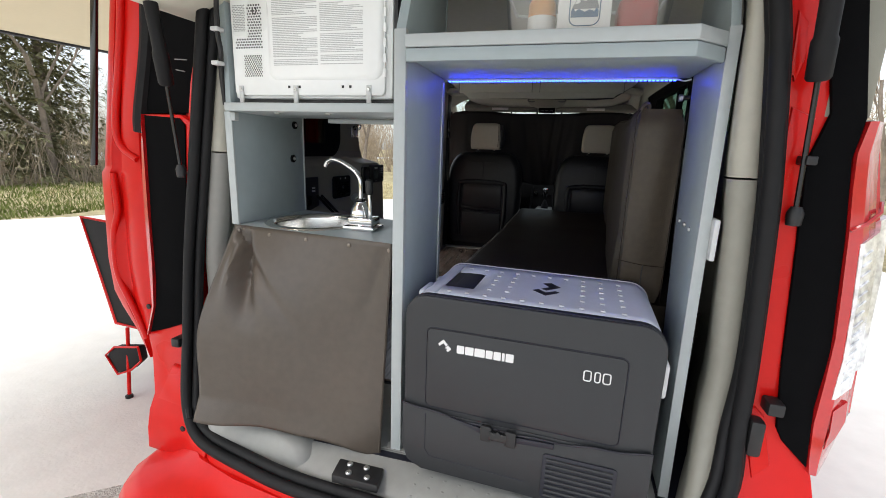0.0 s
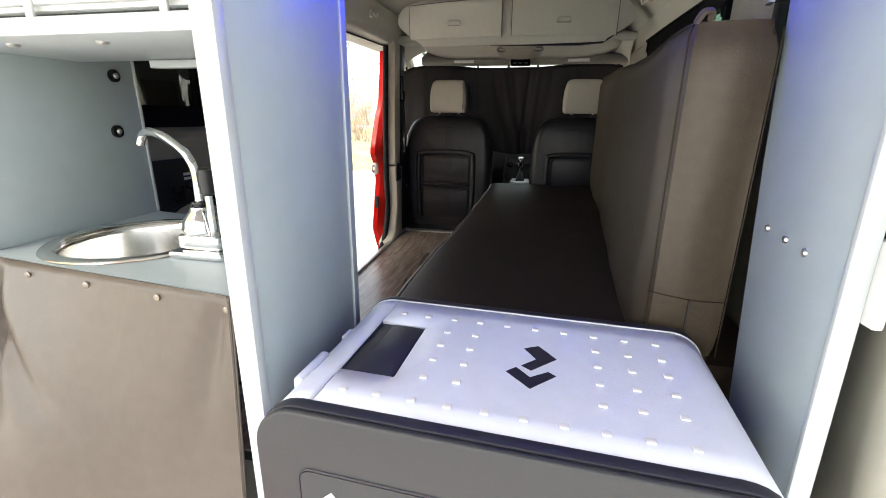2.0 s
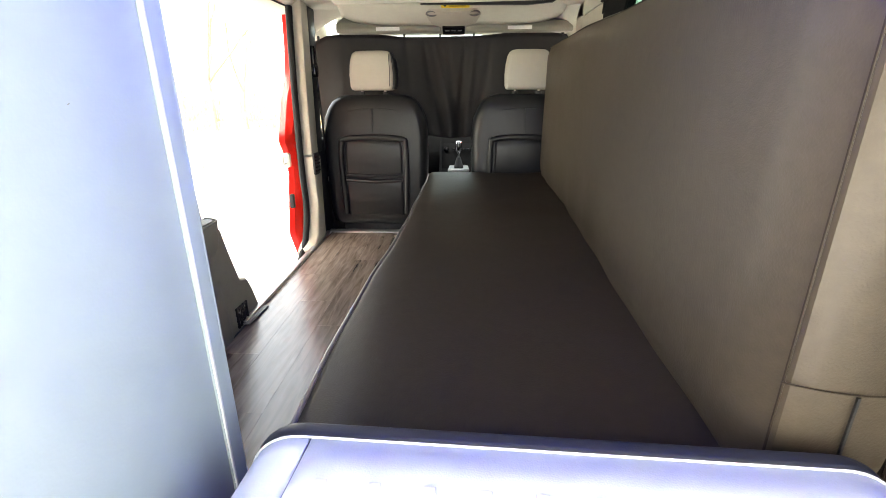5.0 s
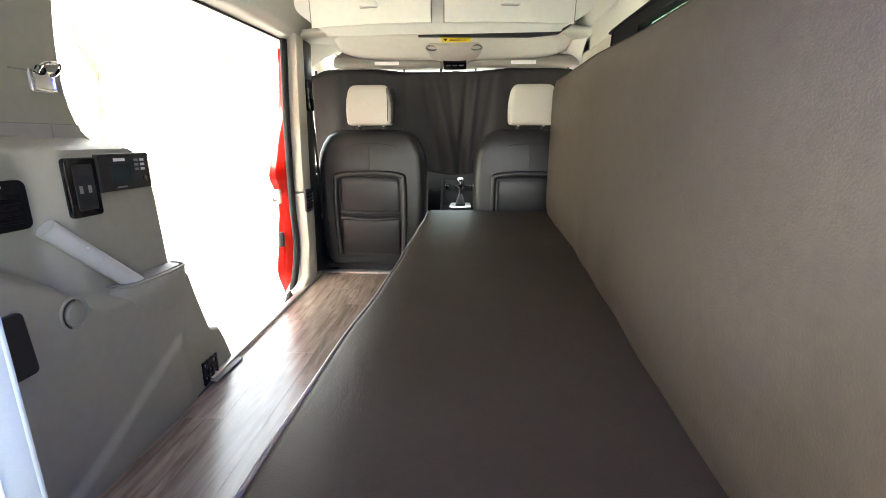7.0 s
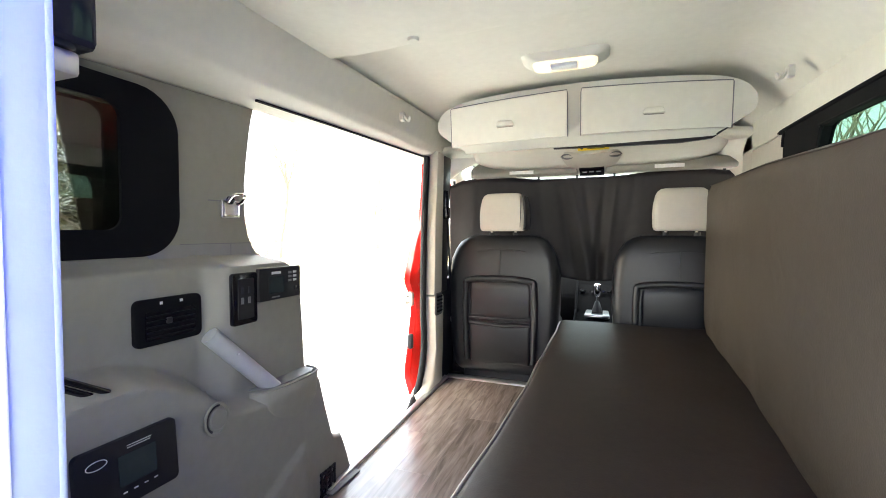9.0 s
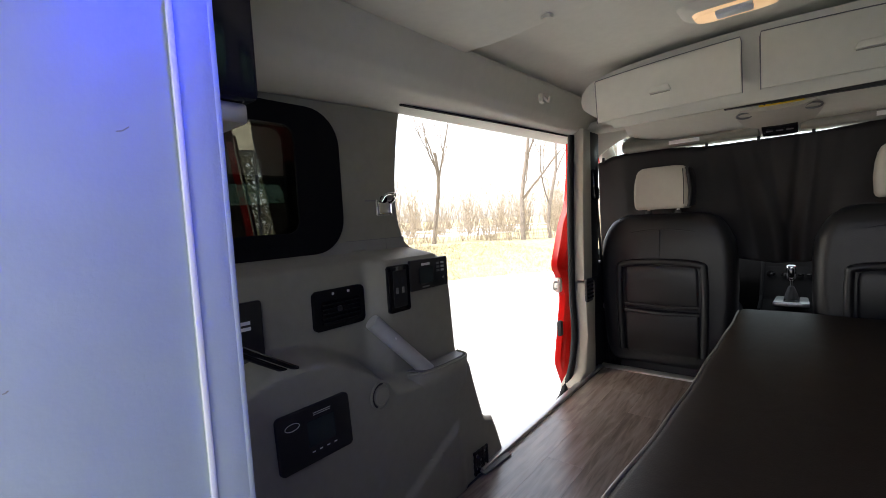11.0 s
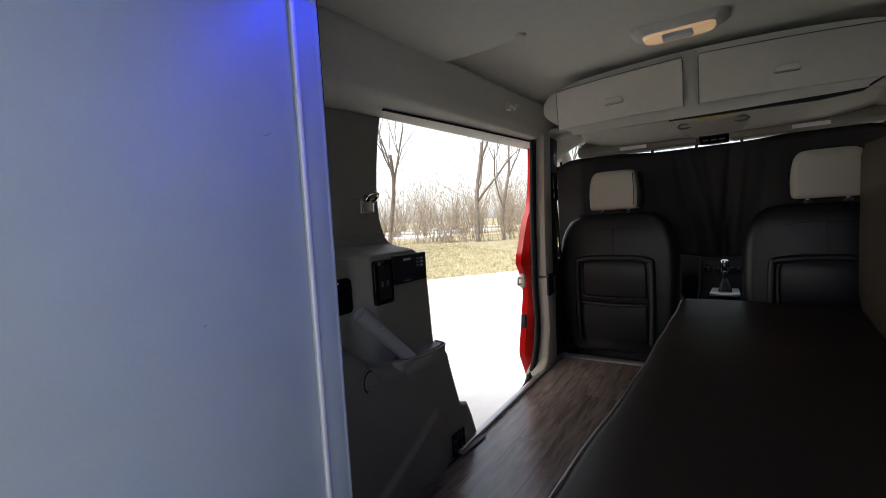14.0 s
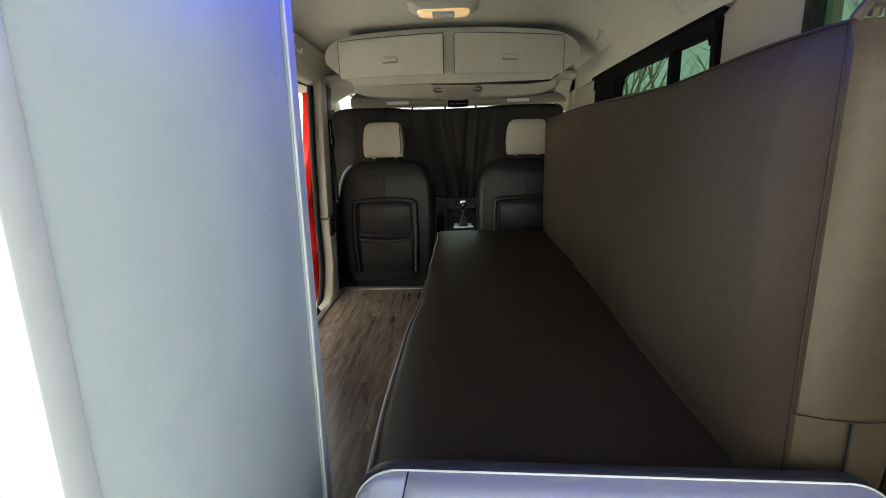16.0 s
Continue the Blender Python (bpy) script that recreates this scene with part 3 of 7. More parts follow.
part("window_frame", join(box(XR - 0.006, XR + 0.02, 0.755, 0.78, 1.40, 1.665, 0.006), box(XR - 0.006, XR + 0.02, 0.50, 0.755, 1.64, 1.665, 0.006)), BLACKP, w3)
part("pane", box(XR + 0.012, XR + 0.016, 0.50, 0.76, 1.40, 1.65), GREYGLASS, w3).visible_shadow = False

# ---- bed ----
bed = thing("bench_bed", (0.2, 1.4, floor_z(1.4)), "low dark brown vinyl bench bed along the van", "bed")
rnd = random.Random(5)
def bedsec(y):
    w = 0.008 - 0.024 * ss(1.5, 0.7, y) + 0.0018 * math.sin(7 * y) + 0.0012 * math.sin(19 * y)
    z = 0.936 + 0.002 * math.sin(5 * y)
    pts = [(-0.012 + w, 0.865), (-0.026 + w, 0.885), (-0.030 + w, 0.915), (-0.024 + w, 0.928), (-0.012 + w, 0.935)]
    pts += [(0.05 + 0.08 * k, z + 0.003 * math.sin(3 * y + k)) for k in range(8)] + [(0.64, 0.93), (0.64, 0.865)]
    return [Vector((x, y, zz)) for x, zz in pts]
mb = loft([bedsec(0.335 + 1.955 * k / 60) for k in range(61)])
part("mattress", mb, BED, bed)
part("piping", tube([(-0.0205 - 0.024 * ss(1.5, 0.7, y) + 0.0018 * math.sin(7 * y) + 0.0012 * math.sin(19 * y), y, 0.9265) for y in np.linspace(0.34, 2.285, 60)], 0.0034, 8), PIPING_LIT, bed)
part("base", box(-0.010, 0.64, 0.35, 2.27, 0.58, 0.863, 0.005), BED, bed)

# ---- upright cushion ----
cushion = thing("back_cushion", (0.5, 1.1, 0.937), "tall brown vinyl cushion standing on the bed", "cushion")
def face_x(y):
    return 0.425 + 0.060 * (y - 0.355)
def top_z(y):
    return 1.440 + 0.040 * (y - 0.355) - 0.012 * ss(0.45, 0.75, y) * ss(1.45, 0.95, y)
YF = 2.20
def cushsec(w):
    out = []
    n = 44
    z_of = lambda y: 0.937 + (top_z(y) - 0.937) * w
    taper = 0.012 * ss(0.92, 1.0, w) + 0.008 * ss(0.08, 0.0, w)
    for k in range(n + 1):
        y = 0.352 + taper + (YF - 0.352 - taper) * k / n
        e = ss(0.352, 0.372, y)
        z = z_of(y)
        puff = 0.006 * math.sin(math.pi * w) + 0.003 * math.sin(6 * y + 8 * z)
        low = ss(0.45, 0.0, w) * (0.017 * ss(1.3, 0.6, y) + 0.0016 * math.sin(11 * y) + 0.0012 * math.sin(23 * y + 1))
        out.append(Vector((face_x(y) + taper + 0.010 * (1 - e) - (puff + low) * e, y, z)))
    for k in range(1, 12):
        t = k / 12
        y = YF + 0.008 * math.sin(math.pi * t)
        out.append(Vector((face_x(YF) + taper + (0.124 - 2 * taper) * t, y, z_of(y))))
    for k in range(n + 1):
        y = YF - (YF - 0.352) * k / n
        out.append(Vector((face_x(y) + 0.124 - taper - 0.010 * (1 - ss(0.352, 0.372, y)), y, z_of(y))))
    for k in range(1, 12):
        t = k / 12
        z = z_of(0.352)
        out.append(Vector((0.425 + 0.114 - 0.104 * t, 0.352 + taper - 0.007 * math.sin(math.pi * t) - 0.003 * math.sin(9 * z + 5 * t), z)))
    return out
ws_ = [0.0, 0.016, 0.045, 0.1] + list(np.linspace(0.16, 0.88, 14)) + [0.93, 0.96, 0.98, 0.994, 1.0]
part("cover", loft([cushsec(w) for w in ws_]), BROWN, cushion)
pp = [(0.428, 0.352, z) for z in np.linspace(0.945, 1.42, 18)] + [(0.435, 0.362, 1.436)] + [(face_x(y) + 0.006, y, top_z(y) - 0.004) for y in np.linspace(0.40, 2.18, 34)]
part("piping", tube(pp, 0.0013, 6), BED, cushion)
part("piping", tube([(0.541, 0.352, z) for z in np.linspace(0.945, 1.43, 14)], 0.0013, 6), BED, cushion)
part("seam", tube(smooth_path([(0.424, 0.349, 1.052), (0.46, 0.344, 1.047), (0.50, 0.344, 1.043), (0.543, 0.348, 1.042)], 5), 0.0009, 6), BED, cushion)
part("zip", box(0.485, 0.4875, 0.3425, 0.3445, 0.945, 1.042), SEATM, cushion)
part("corner_tuft", tube(smooth_path([(0.436, 0.357, 1.437), (0.442, 0.352, 1.449), (0.452, 0.355, 1.45), (0.455, 0.36, 1.441)], 4), 0.005, 7), BROWN, cushion)

# ---- galley frame round the fridge ----
galley = thing("galley_frame", (0.2, 0.2, 0.55), "grey painted board frame round the fridge", "cabinet")
part("partition", prism([(0.076, 0.545), (0.388, 0.552), (0.388, 1.83), (0.18, 1.80), (0.076, 1.575)], "x", -0.109, -0.0865, 0.0015), BOARD, galley)
part("front_edging", join(prism([(0.072, 0.545), (0.089, 0.545), (0.089, 1.572), (0.072, 1.572)], "x", -0.1125, -0.0850, 0.0015)), EDGE, galley)
for y, z, dy, dz in ((0.341, 1.402, 0.006, 0.003), (0.287, 1.280, 0.002, 0.001)):
    part("nick", tube([(-0.0866, y - dy / 2, z - dz / 2), (-0.0864, y, z - dz / 4), (-0.0866, y + dy / 2, z + dz / 2)], 0.0004, 5), TRIM, galley)
part("rear_edging", join(box(-0.0865, -0.0838, 0.366, 0.392, 0.553, 1.505, 0.001), box(-0.112, -0.0835, 0.388, 0.3915, 0.553, 1.83, 0.001)), BOARD, galley)
part("corner_bead", box(-0.0838, -0.0815, 0.3655, 0.3690, 0.553, 1.505, 0.001), PALE, galley)
part("side_panel", prism([(0.112, 0.548), (0.235, 0.551), (0.300, 0.95), (0.345, 1.25), (0.384, 1.60), (0.384, 1.83), (0.24, 1.80), (0.146, 1.575)], "x", 0.547, 0.565, 0.0015), BOARD, galley)
part("front_edging", prism([(0.106, 0.548), (0.113, 0.548), (0.147, 1.572), (0.140, 1.572)], "x", 0.545, 0.567, 0.0015), EDGE, galley)
part("shelf", prism([(-0.083, 0.081), (0.475, 0.081), (0.543, 0.148), (0.543, 0.388), (-0.083, 0.388)], "z", 1.515, 1.533, 0.0015), BOARD, galley)
part("shelf_lip", prism([(-0.083, 0.060), (0.478, 0.060), (0.541, 0.124), (0.541, 0.147), (0.474, 0.0795), (-0.083, 0.0795)], "z", 1.532, 1.558, 0.002), EDGE, galley)
part("shelf_apron", prism([(-0.083, 0.064), (0.477, 0.064), (0.541, 0.128), (0.541, 0.147), (0.474, 0.0795), (-0.083, 0.0795)], "z", 1.504, 1.5305, 0.002), BOARD, galley)
for z, y in ((1.175, 0.293), (1.172, 0.246), (1.168, 0.203)):
    part("screw", screw(0.547, y, z, "x", 0.005, -0.004), SCREW, galley)
part("bolt", tube([(0.547, 0.375, 1.468), (0.525, 0.375, 1.468)], 0.006, 10), BLACKP, galley)
part("bolt_head", tube([(0.530, 0.375, 1.468), (0.522, 0.375, 1.468)], 0.009, 6), SCREW, galley)
part("side_block", box(0.567, 0.578, 0.110, 0.148, 1.118, 1.204, 0.003), PALE, galley)
led = thing("led_strip", (0.22, 0.376, 1.505), "lit blue LED strip under the shelf", "led strip")
part("tape", box(-0.072, 0.512, 0.370, 0.380, 1.5105, 1.5145), PALE, led)
for k in range(60):
    part("diode", box(-0.068 + k * 0.0097, -0.0625 + k * 0.0097, 0.3720, 0.3775, 1.5075, 1.5103), LED, led)
part("cable", tube(smooth_path([(0.512, 0.375, 1.5120), (0.528, 0.372, 1.507), (0.542, 0.366, 1.510)], 4), 0.002, 6), PALE, led)

# ---- sink cabinet ----
sc = thing("sink_cabinet", (-0.36, 0.3, 0.55), "grey painted board sink cabinet with an open shelf", "cabinet")
part("side_panel", prism([(0.145, 0.56), (0.476, 0.56), (0.476, 1.80), (0.145, 1.80)], "x", -0.620, -0.603, 0.0015), BOARD, sc)
part("front_edging", box(-0.6225, -0.6005, 0.140, 0.1465, 1.10, 1.403, 0.0015), EDGE, sc)
part("rear_edging", box(-0.622, -0.6, 0.474, 0.480, 1.10, 1.80, 0.0015), EDGE, sc)
cxs, cys, rs = -0.432, 0.272, 0.131
oz = [(-0.602, 0.143), (-0.1135, 0.084), (-0.1135, 0.392), (-0.602, 0.478)]
angs = sorted([2 * math.pi * k / 60 for k in range(60)] + [math.atan2(y - cys, x - cxs) % (2 * math.pi) for x, y in oz])
def rim_hit(a):
    d = Vector((math.cos(a), math.sin(a)))
    best = 9
    for k in range(4):
        p, q = Vector(oz[k]), Vector(oz[(k + 1) % 4])
        e = q - p
        den = d.x * e.y - d.y * e.x
        if abs(den) > 1e-9:
            w = p - Vector((cxs, cys))
            t, s_ = (w.x * e.y - w.y * e.x) / den, (w.x * d.y - w.y * d.x) / den
            if t > 0 and -1e-6 <= s_ <= 1 + 1e-6:
                best = min(best, t)
    return (cxs + best * d.x, cys + best * d.y)
wt = loft([[Vector((*(rim_hit(a) if o else (cxs + rs * math.cos(a), cys + rs * math.sin(a))), z)) for a in angs] for o, z in ((1, 1.082), (1, 1.0995), (0, 1.0995), (0, 1.082), (1, 1.082))], caps=False)
bmesh.ops.remove_doubles(wt, verts=wt.verts, dist=1e-6)
part("worktop", wt, BOARD, sc)
part("shelf", box(-0.602, -0.1135, 0.118, 0.362, 1.403, 1.424, 0.002), EDGE, sc)
part("shelf_rail", box(-0.43, -0.1135, 0.342, 0.360, 1.389, 1.402, 0.002), EDGE, sc)
part("cleat", box(-0.600, -0.585, 0.135, 0.150, 1.380, 1.402, 0.001), EDGE, sc)
part("cleat", box(-0.130, -0.1135, 0.125, 0.145, 1.380, 1.402, 0.001), EDGE, sc)
for y, z in ((0.428, 1.385), (0.412, 1.278)):
    bolt = part("bolt", lathe([(0.006, 0), (0.0125, 0), (0.012, 0.005), (0.006, 0.006)], (-0.603, y, z), 16, "x"), GLOSSB, sc)
    part("bolt_head", screw(-0.5972, y, z, "x", 0.0055, 0.004), SCREW, bolt)
for x in (-0.48, -0.33):
    part("shelf_bolt", screw(x, 0.17, 1.403, "z", 0.008, -0.004), SCREW, sc)
sink = thing("sink_bowl", (cxs, cys, 1.10), "round brushed steel sink bowl set in the worktop", "sink")
ringp = [(0.124, 1.098), (0.139, 1.0998), (0.146, 1.1012), (0.144, 1.1035), (0.135, 1.1055), (0.127, 1.1045), (0.123, 1.100), (0.124, 1.098)]
rimb = loft([[Vector((cxs + r * math.cos(2 * math.pi * k / 64), cys + r * math.sin(2 * math.pi * k / 64), z)) for k in range(64)] for r, z in ringp], caps=False)
bmesh.ops.remove_doubles(rimb, verts=rimb.verts, dist=1e-6)
part("rim", rimb, BRIGHT, sink)
bowl = bmesh.new()
prof = [(0.125, 1.103), (0.122, 1.09), (0.120, 1.02), (0.110, 0.985), (0.07, 0.975), (0.015, 0.972)]
rr = [[bowl.verts.new((cxs + r * math.cos(2 * math.pi * k / 48), cys + r * math.sin(2 * math.pi * k / 48), z)) for k in range(48)] for r, z in prof]
for q, s in zip(rr, rr[1:]):
    for k in range(48):
        bowl.faces.new((q[k], q[(k + 1) % 48], s[(k + 1) % 48], s[k]))
bowl.faces.new(rr[-1])
thick(part("bowl", bowl, BRIGHT, sink), 0.0015, 1.0)
part("drain", lathe([(0.004, 0.9735), (0.020, 0.9735), (0.022, 0.976), (0.012, 0.9745)], (cxs, cys, 0), 20), STEEL, sink)
tap = thing("pump_faucet", (-0.262, 0.222, 1.10), "chrome hand pump faucet beside the sink", "faucet")
part("base_plate", box(-0.306, -0.214, 0.188, 0.262, 1.0998, 1.1115, 0.004), CHROME, tap)
part("block", box(-0.296, -0.222, 0.198, 0.254, 1.1118, 1.136, 0.006, 3), CHROME, tap)
part("dome", lathe([(0.030, 1.1362), (0.031, 1.142), (0.026, 1.160), (0.017, 1.170), (0.015, 1.176), (0.011, 1.177)], (-0.268, 0.226, 0), 24), CHROME, tap)
part("collar", lathe([(0.012, 1.1775), (0.013, 1.18), (0.013, 1.184), (0.010, 1.185)], (-0.268, 0.226, 0), 20), GLOSSB, tap)
part("spout", tube(smooth_path([(-0.268, 0.226, 1.184), (-0.268, 0.226, 1.225), (-0.276, 0.228, 1.246), (-0.296, 0.235, 1.262), (-0.335, 0.246, 1.280), (-0.366, 0.254, 1.286), (-0.386, 0.260, 1.280), (-0.396, 0.262, 1.266)], 6), 0.0068, 12), CHROME, tap)
part("lever", tube(smooth_path([(-0.245, 0.215, 1.128), (-0.232, 0.205, 1.133), (-0.228, 0.200, 1.15), (-0.232, 0.203, 1.205)], 5), 0.0058, 10), CHROME, tap)
part("lever_grip", lathe([(0.006, 1.198), (0.0095, 1.202), (0.0105, 1.225), (0.010, 1.236), (0.006, 1.239)], (-0.232, 0.203, 0), 16), BLACKP, tap)

# ---- vinyl skirt ----
def skirt(u, v):
    top = Vector((-0.612 + 0.497 * u, 0.140 - 0.061 * u, 1.0995))
    low = Vector((-0.598 + 0.462 * u, -0.055 + 0.114 * u, 0.608 - 0.082 * u + 0.012 * math.sin(3.1 * u)))
    p = top.lerp(low, v ** 0.92)
    left = (1 - u)
    p.y -= 0.055 * math.sin(math.pi * min(1, v * 1.15)) * left ** 1.3
    for k, (u0, m, amp) in enumerate(((0.04, 0.50, 0.030), (0.07, 0.14, -0.028), (0.02, 1.10, 0.016), (0.10, 0.30, 0.020), (0.96, -0.30, 0.010))):
        d = (u - u0 - m * v) / (0.020 + 0.10 * v)
        p.y += amp * math.exp(-d * d) * ss(0.0, 0.05, v) * ss(0.50, 0.12, v)
    p.y += 0.005 * math.sin(9 * u + 4 * v) * v + 0.004 * math.sin(15 * u - 3 * v) * v + 0.006 * math.sin(5 * u + 11 * v) * v * (1 - u)
    p.x -= 0.012 * ss(0.1, 0.55, v) * left ** 3
    return p


sk = thing("skirt_curtain", (-0.36, 0.1, 0.6), "taupe vinyl skirt snapped to the sink cabinet", "curtain")
thick(part("cloth", sheet(skirt, 60, 60), TAUPE, sk), 0.0025)
hem = [skirt(1.0, v / 30) for v in range(31)]
part("hem", tube([(p[0] - 0.004, p[1] - 0.002, p[2]) for p in hem], 0.0022, 6), TAUPE, sk)
for u in (0.03, 0.26, 0.50, 0.76, 0.985):
    p = skirt(u, 0.022)
    part("snap", lathe([(0.001, -0.001), (0.0048, -0.001), (0.0048, -0.003), (0.0025, -0.0045), (0.001, -0.0045)], (p.x, p.y - 0.001, p.z), 12, "y"), SNAP, sk)

# ---- microwave ----
mw = thing("microwave", (-0.37, 0.3, 1.425), "white microwave seen from its back", "microwave")
part("body", box(-0.594, -0.148, 0.156, 0.405, 1.437, 1.73, 0.006), WHITE, mw)
part("door", box(-0.594, -0.146, 0.4055, 0.452, 1.447, 1.73, 0.006), GLOSSB, mw, "glossy black microwave door")
part("hinge", box(-0.20, -0.155, 0.41, 0.445, 1.430, 1.4465, 0.003), STEEL, mw)
part("back_panel", prism(rrect(-0.588, -0.165, 1.444, 1.722, 0.012), "y", 0.147, 0.1565, 0.003), WHITE, mw)
part("embossed_field", loft([[Vector((x, y, z)) for x, z in rrect(-0.480 + d, -0.168 - d, 1.481 + d, 1.702 - d, 0.026 - d * 0.5, 6)] for y, d in ((0.1468, 0.0), (0.1445, 0.002), (0.1415, 0.007), (0.1405, 0.012))]), WHITE, mw)
for k in range(7):
    part("edge_notch", box(-0.1685, -0.1615, 0.1455, 0.148, 1.486 + 0.033 * k, 1.506 + 0.033 * k, 0.002), WHITE, mw)
# black boxes stand in for the dark gaps beside and below the case
part("side_gap_dark", box(-0.1475, -0.138, 0.16, 0.40, 1.43, 1.73), BLACKP, mw)
part("foot_gap_dark", box(-0.585, -0.15, 0.165, 0.39, 1.4262, 1.4365), BLACKP, mw)
rnd = random.Random(8)
def fine_print(x0, x1, z0, z1, pitch):
    """Rows of word-long bars, with paragraph gaps."""
    out, z = [], z1
    while z > z0:
        x, end = x0, x1 - (rnd.random() < 0.25) * rnd.uniform(0.1, 0.6) * (x1 - x0)
        while x < end:
            w = min(rnd.uniform(0.003, 0.012), x1 - x)
            out.append(box(x, x + w, 0.1398, 0.1404, z - 0.45 * pitch, z))
            x += w + 0.0011
        z -= pitch * (1.9 if rnd.random() < 0.12 else 1.0)
    return join(*out)
tagged(part("printed_label", fine_print(-0.462, -0.338, 1.510, 1.668, 0.0040), FAINT, mw, "grey printed instructions"), kind="stuff")
tagged(part("printed_label", fine_print(-0.330, -0.218, 1.516, 1.668, 0.0040), FAINT, mw, "grey printed instructions"), kind="stuff")
part("warning_triangle", tube([(-0.243, 0.1402, 1.694), (-0.213, 0.1402, 1.694), (-0.228, 0.1402, 1.670)], 0.0012, 5, closed=True), INK, mw)
part("warning_mark", tube([(-0.228, 0.1402, 1.690), (-0.230, 0.1402, 1.684), (-0.226, 0.1402, 1.684), (-0.228, 0.1402, 1.678)], 0.0010, 5), INK, mw)
part("slot", tube(smooth_path([(-0.521, 0.1462, 1.652), (-0.521, 0.1462, 1.642), (-0.516, 0.1462, 1.637), (-0.511, 0.1462, 1.642), (-0.511, 0.1462, 1.652)], 4), 0.0014, 6), BLACKP, mw)
def holes(u0, u1, v0, v1, step, r, keep):
    out = []
    j, v = 0, v0
    while v < v1:
        u = u0 + (step / 2 if j % 2 else 0)
        while u < u1:
            if keep(u, v):
                out.append(prism([(u + r * math.cos(a), v + r * math.sin(a)) for a in [k * math.pi / 3 for k in range(6)]], "y", 0.1464, 0.1472))
            u += step
        v += step * 0.87
        j += 1
    return join(*out)
tagged(part("vent_perforation", holes(-0.58, -0.545, 1.60, 1.66, 0.0045, 0.0014, lambda u, v: True), INK, mw), kind="stuff")
tagged(part("vent_perforation", holes(-0.574, -0.498, 1.560, 1.66, 0.0075, 0.0024, lambda u, v: u > -0.538 or v < 1.58), BLACKP, mw), kind="stuff")
tagged(part("vent_perforation", holes(-0.552, -0.500, 1.492, 1.540, 0.0055, 0.0019, lambda u, v: True), BLACKP, mw), kind="stuff")
part("vent_emboss", prism(rrect(-0.556, -0.495, 1.487, 1.545, 0.01), "y", 0.1468, 0.148, 0.0004), WHITE, mw)
for x in (-0.566, -0.405, -0.205):
    br = part("bracket", join(box(x - 0.006, x + 0.006, 0.1425, 0.1468, 1.4245, 1.468, 0.001), box(x - 0.006, x + 0.006, 0.1425, 0.17, 1.4245, 1.4262, 0.0005)), PALE, mw)
    part("screw", screw(x, 0.1425, 1.458, "y", 0.005, -0.003), SCREW, br)
for x in (-0.425, -0.395, -0.275, -0.255):
    part("slot", box(x - 0.003, x + 0.003, 0.1462, 0.1470, 1.462, 1.468), BLACKP, mw)
cable = thing("cable_bundle", (-0.6, 0.12, 1.45), "black cable with white clips beside the microwave", "cable")
part("cable", tube(smooth_path([(-0.585, 0.12, 1.76), (-0.60, 0.118, 1.68), (-0.612, 0.125, 1.60), (-0.610, 0.13, 1.55), (-0.622, 0.14, 1.50), (-0.625, 0.15, 1.42)], 5), 0.006, 8), BLACKP, cable)
for z, x in ((1.60, -0.612), (1.52, -0.617)):
    part("clip", box(x - 0.010, x + 0.010, 0.112, 0.138, z - 0.005, z + 0.005, 0.002), PALE, cable)

# ---- storage box on the shelf ----
sbx = thing("storage_box", (0.28, 0.25, 1.535), "clear plastic storage box with food jars", "storage box")
bx = bmesh.new()
o1, o2 = rrect(0.125, 0.432, 0.15, 0.372, 0.02), rrect(0.108, 0.450, 0.135, 0.385, 0.022)
lo, hi = [bx.verts.new((*p, 1.5345)) for p in o1], [bx.verts.new((*p, 1.67)) for p in o2]
bx.faces.new(lo)
for i in range(len(lo)):
    bx.faces.new((lo[i], lo[(i + 1) % len(lo)], hi[(i + 1) % len(lo)], hi[i]))
part("tub", bx, CLEARPLASTIC, sbx)
part("rim", tube([(*p, 1.67) for p in o2], 0.004, 6, closed=True), PALE, sbx)
jar = thing("orange_jar", (0.165, 0.20, 1.536), "orange and white food jar in the storage box", "jar")
part("glass", lathe([(0.02, 1.5365), (0.029, 1.538), (0.030, 1.64), (0.026, 1.650), (0.02, 1.652)], (0.186, 0.205, 0), 24), AMBER, jar)
part("label", lathe([(0.0302, 1.575), (0.0306, 1.575), (0.0306, 1.615), (0.0302, 1.615)], (0.186, 0.205, 0), 24), PAPER, jar)
part("lid", lathe([(0.02, 1.6525), (0.028, 1.6525), (0.028, 1.668), (0.02, 1.669)], (0.186, 0.205, 0), 24), PAPER, jar)
jar = thing("red_jar", (0.39, 0.2, 1.536), "dark red food pack in the storage box", "jar")
part("pack", box(0.342, 0.420, 0.165, 0.24, 1.5365, 1.640, 0.014, 3), JARRED, jar)
part("seal", box(0.35, 0.414, 0.18, 0.225, 1.6405, 1.652, 0.003), PAPER, jar)
card = thing("mountain_card", (0.275, 0.15, 1.54), "white card with a mountain emblem in the box", "card")
part("card", box(0.222, 0.328, 0.152, 0.154, 1.5365, 1.69), PAPER, card)
part("emblem_frame", tube([(u, 0.1510, v) for u, v in rrect(0.246, 0.306, 1.584, 1.658, 0.016)], 0.0011, 5, closed=True), BLUEP, card)
part("emblem_mountain", prism([(0.249, 1.616), (0.262, 1.640), (0.268, 1.632), (0.281, 1.652), (0.292, 1.634), (0.296, 1.640), (0.304, 1.616)], "y", 0.1512, 0.1518), INK, card)
part("emblem_snow", prism([(0.271, 1.632), (0.281, 1.649), (0.290, 1.634), (0.284, 1.638), (0.278, 1.630)], "y", 0.1506, 0.1511), PAPER, card)
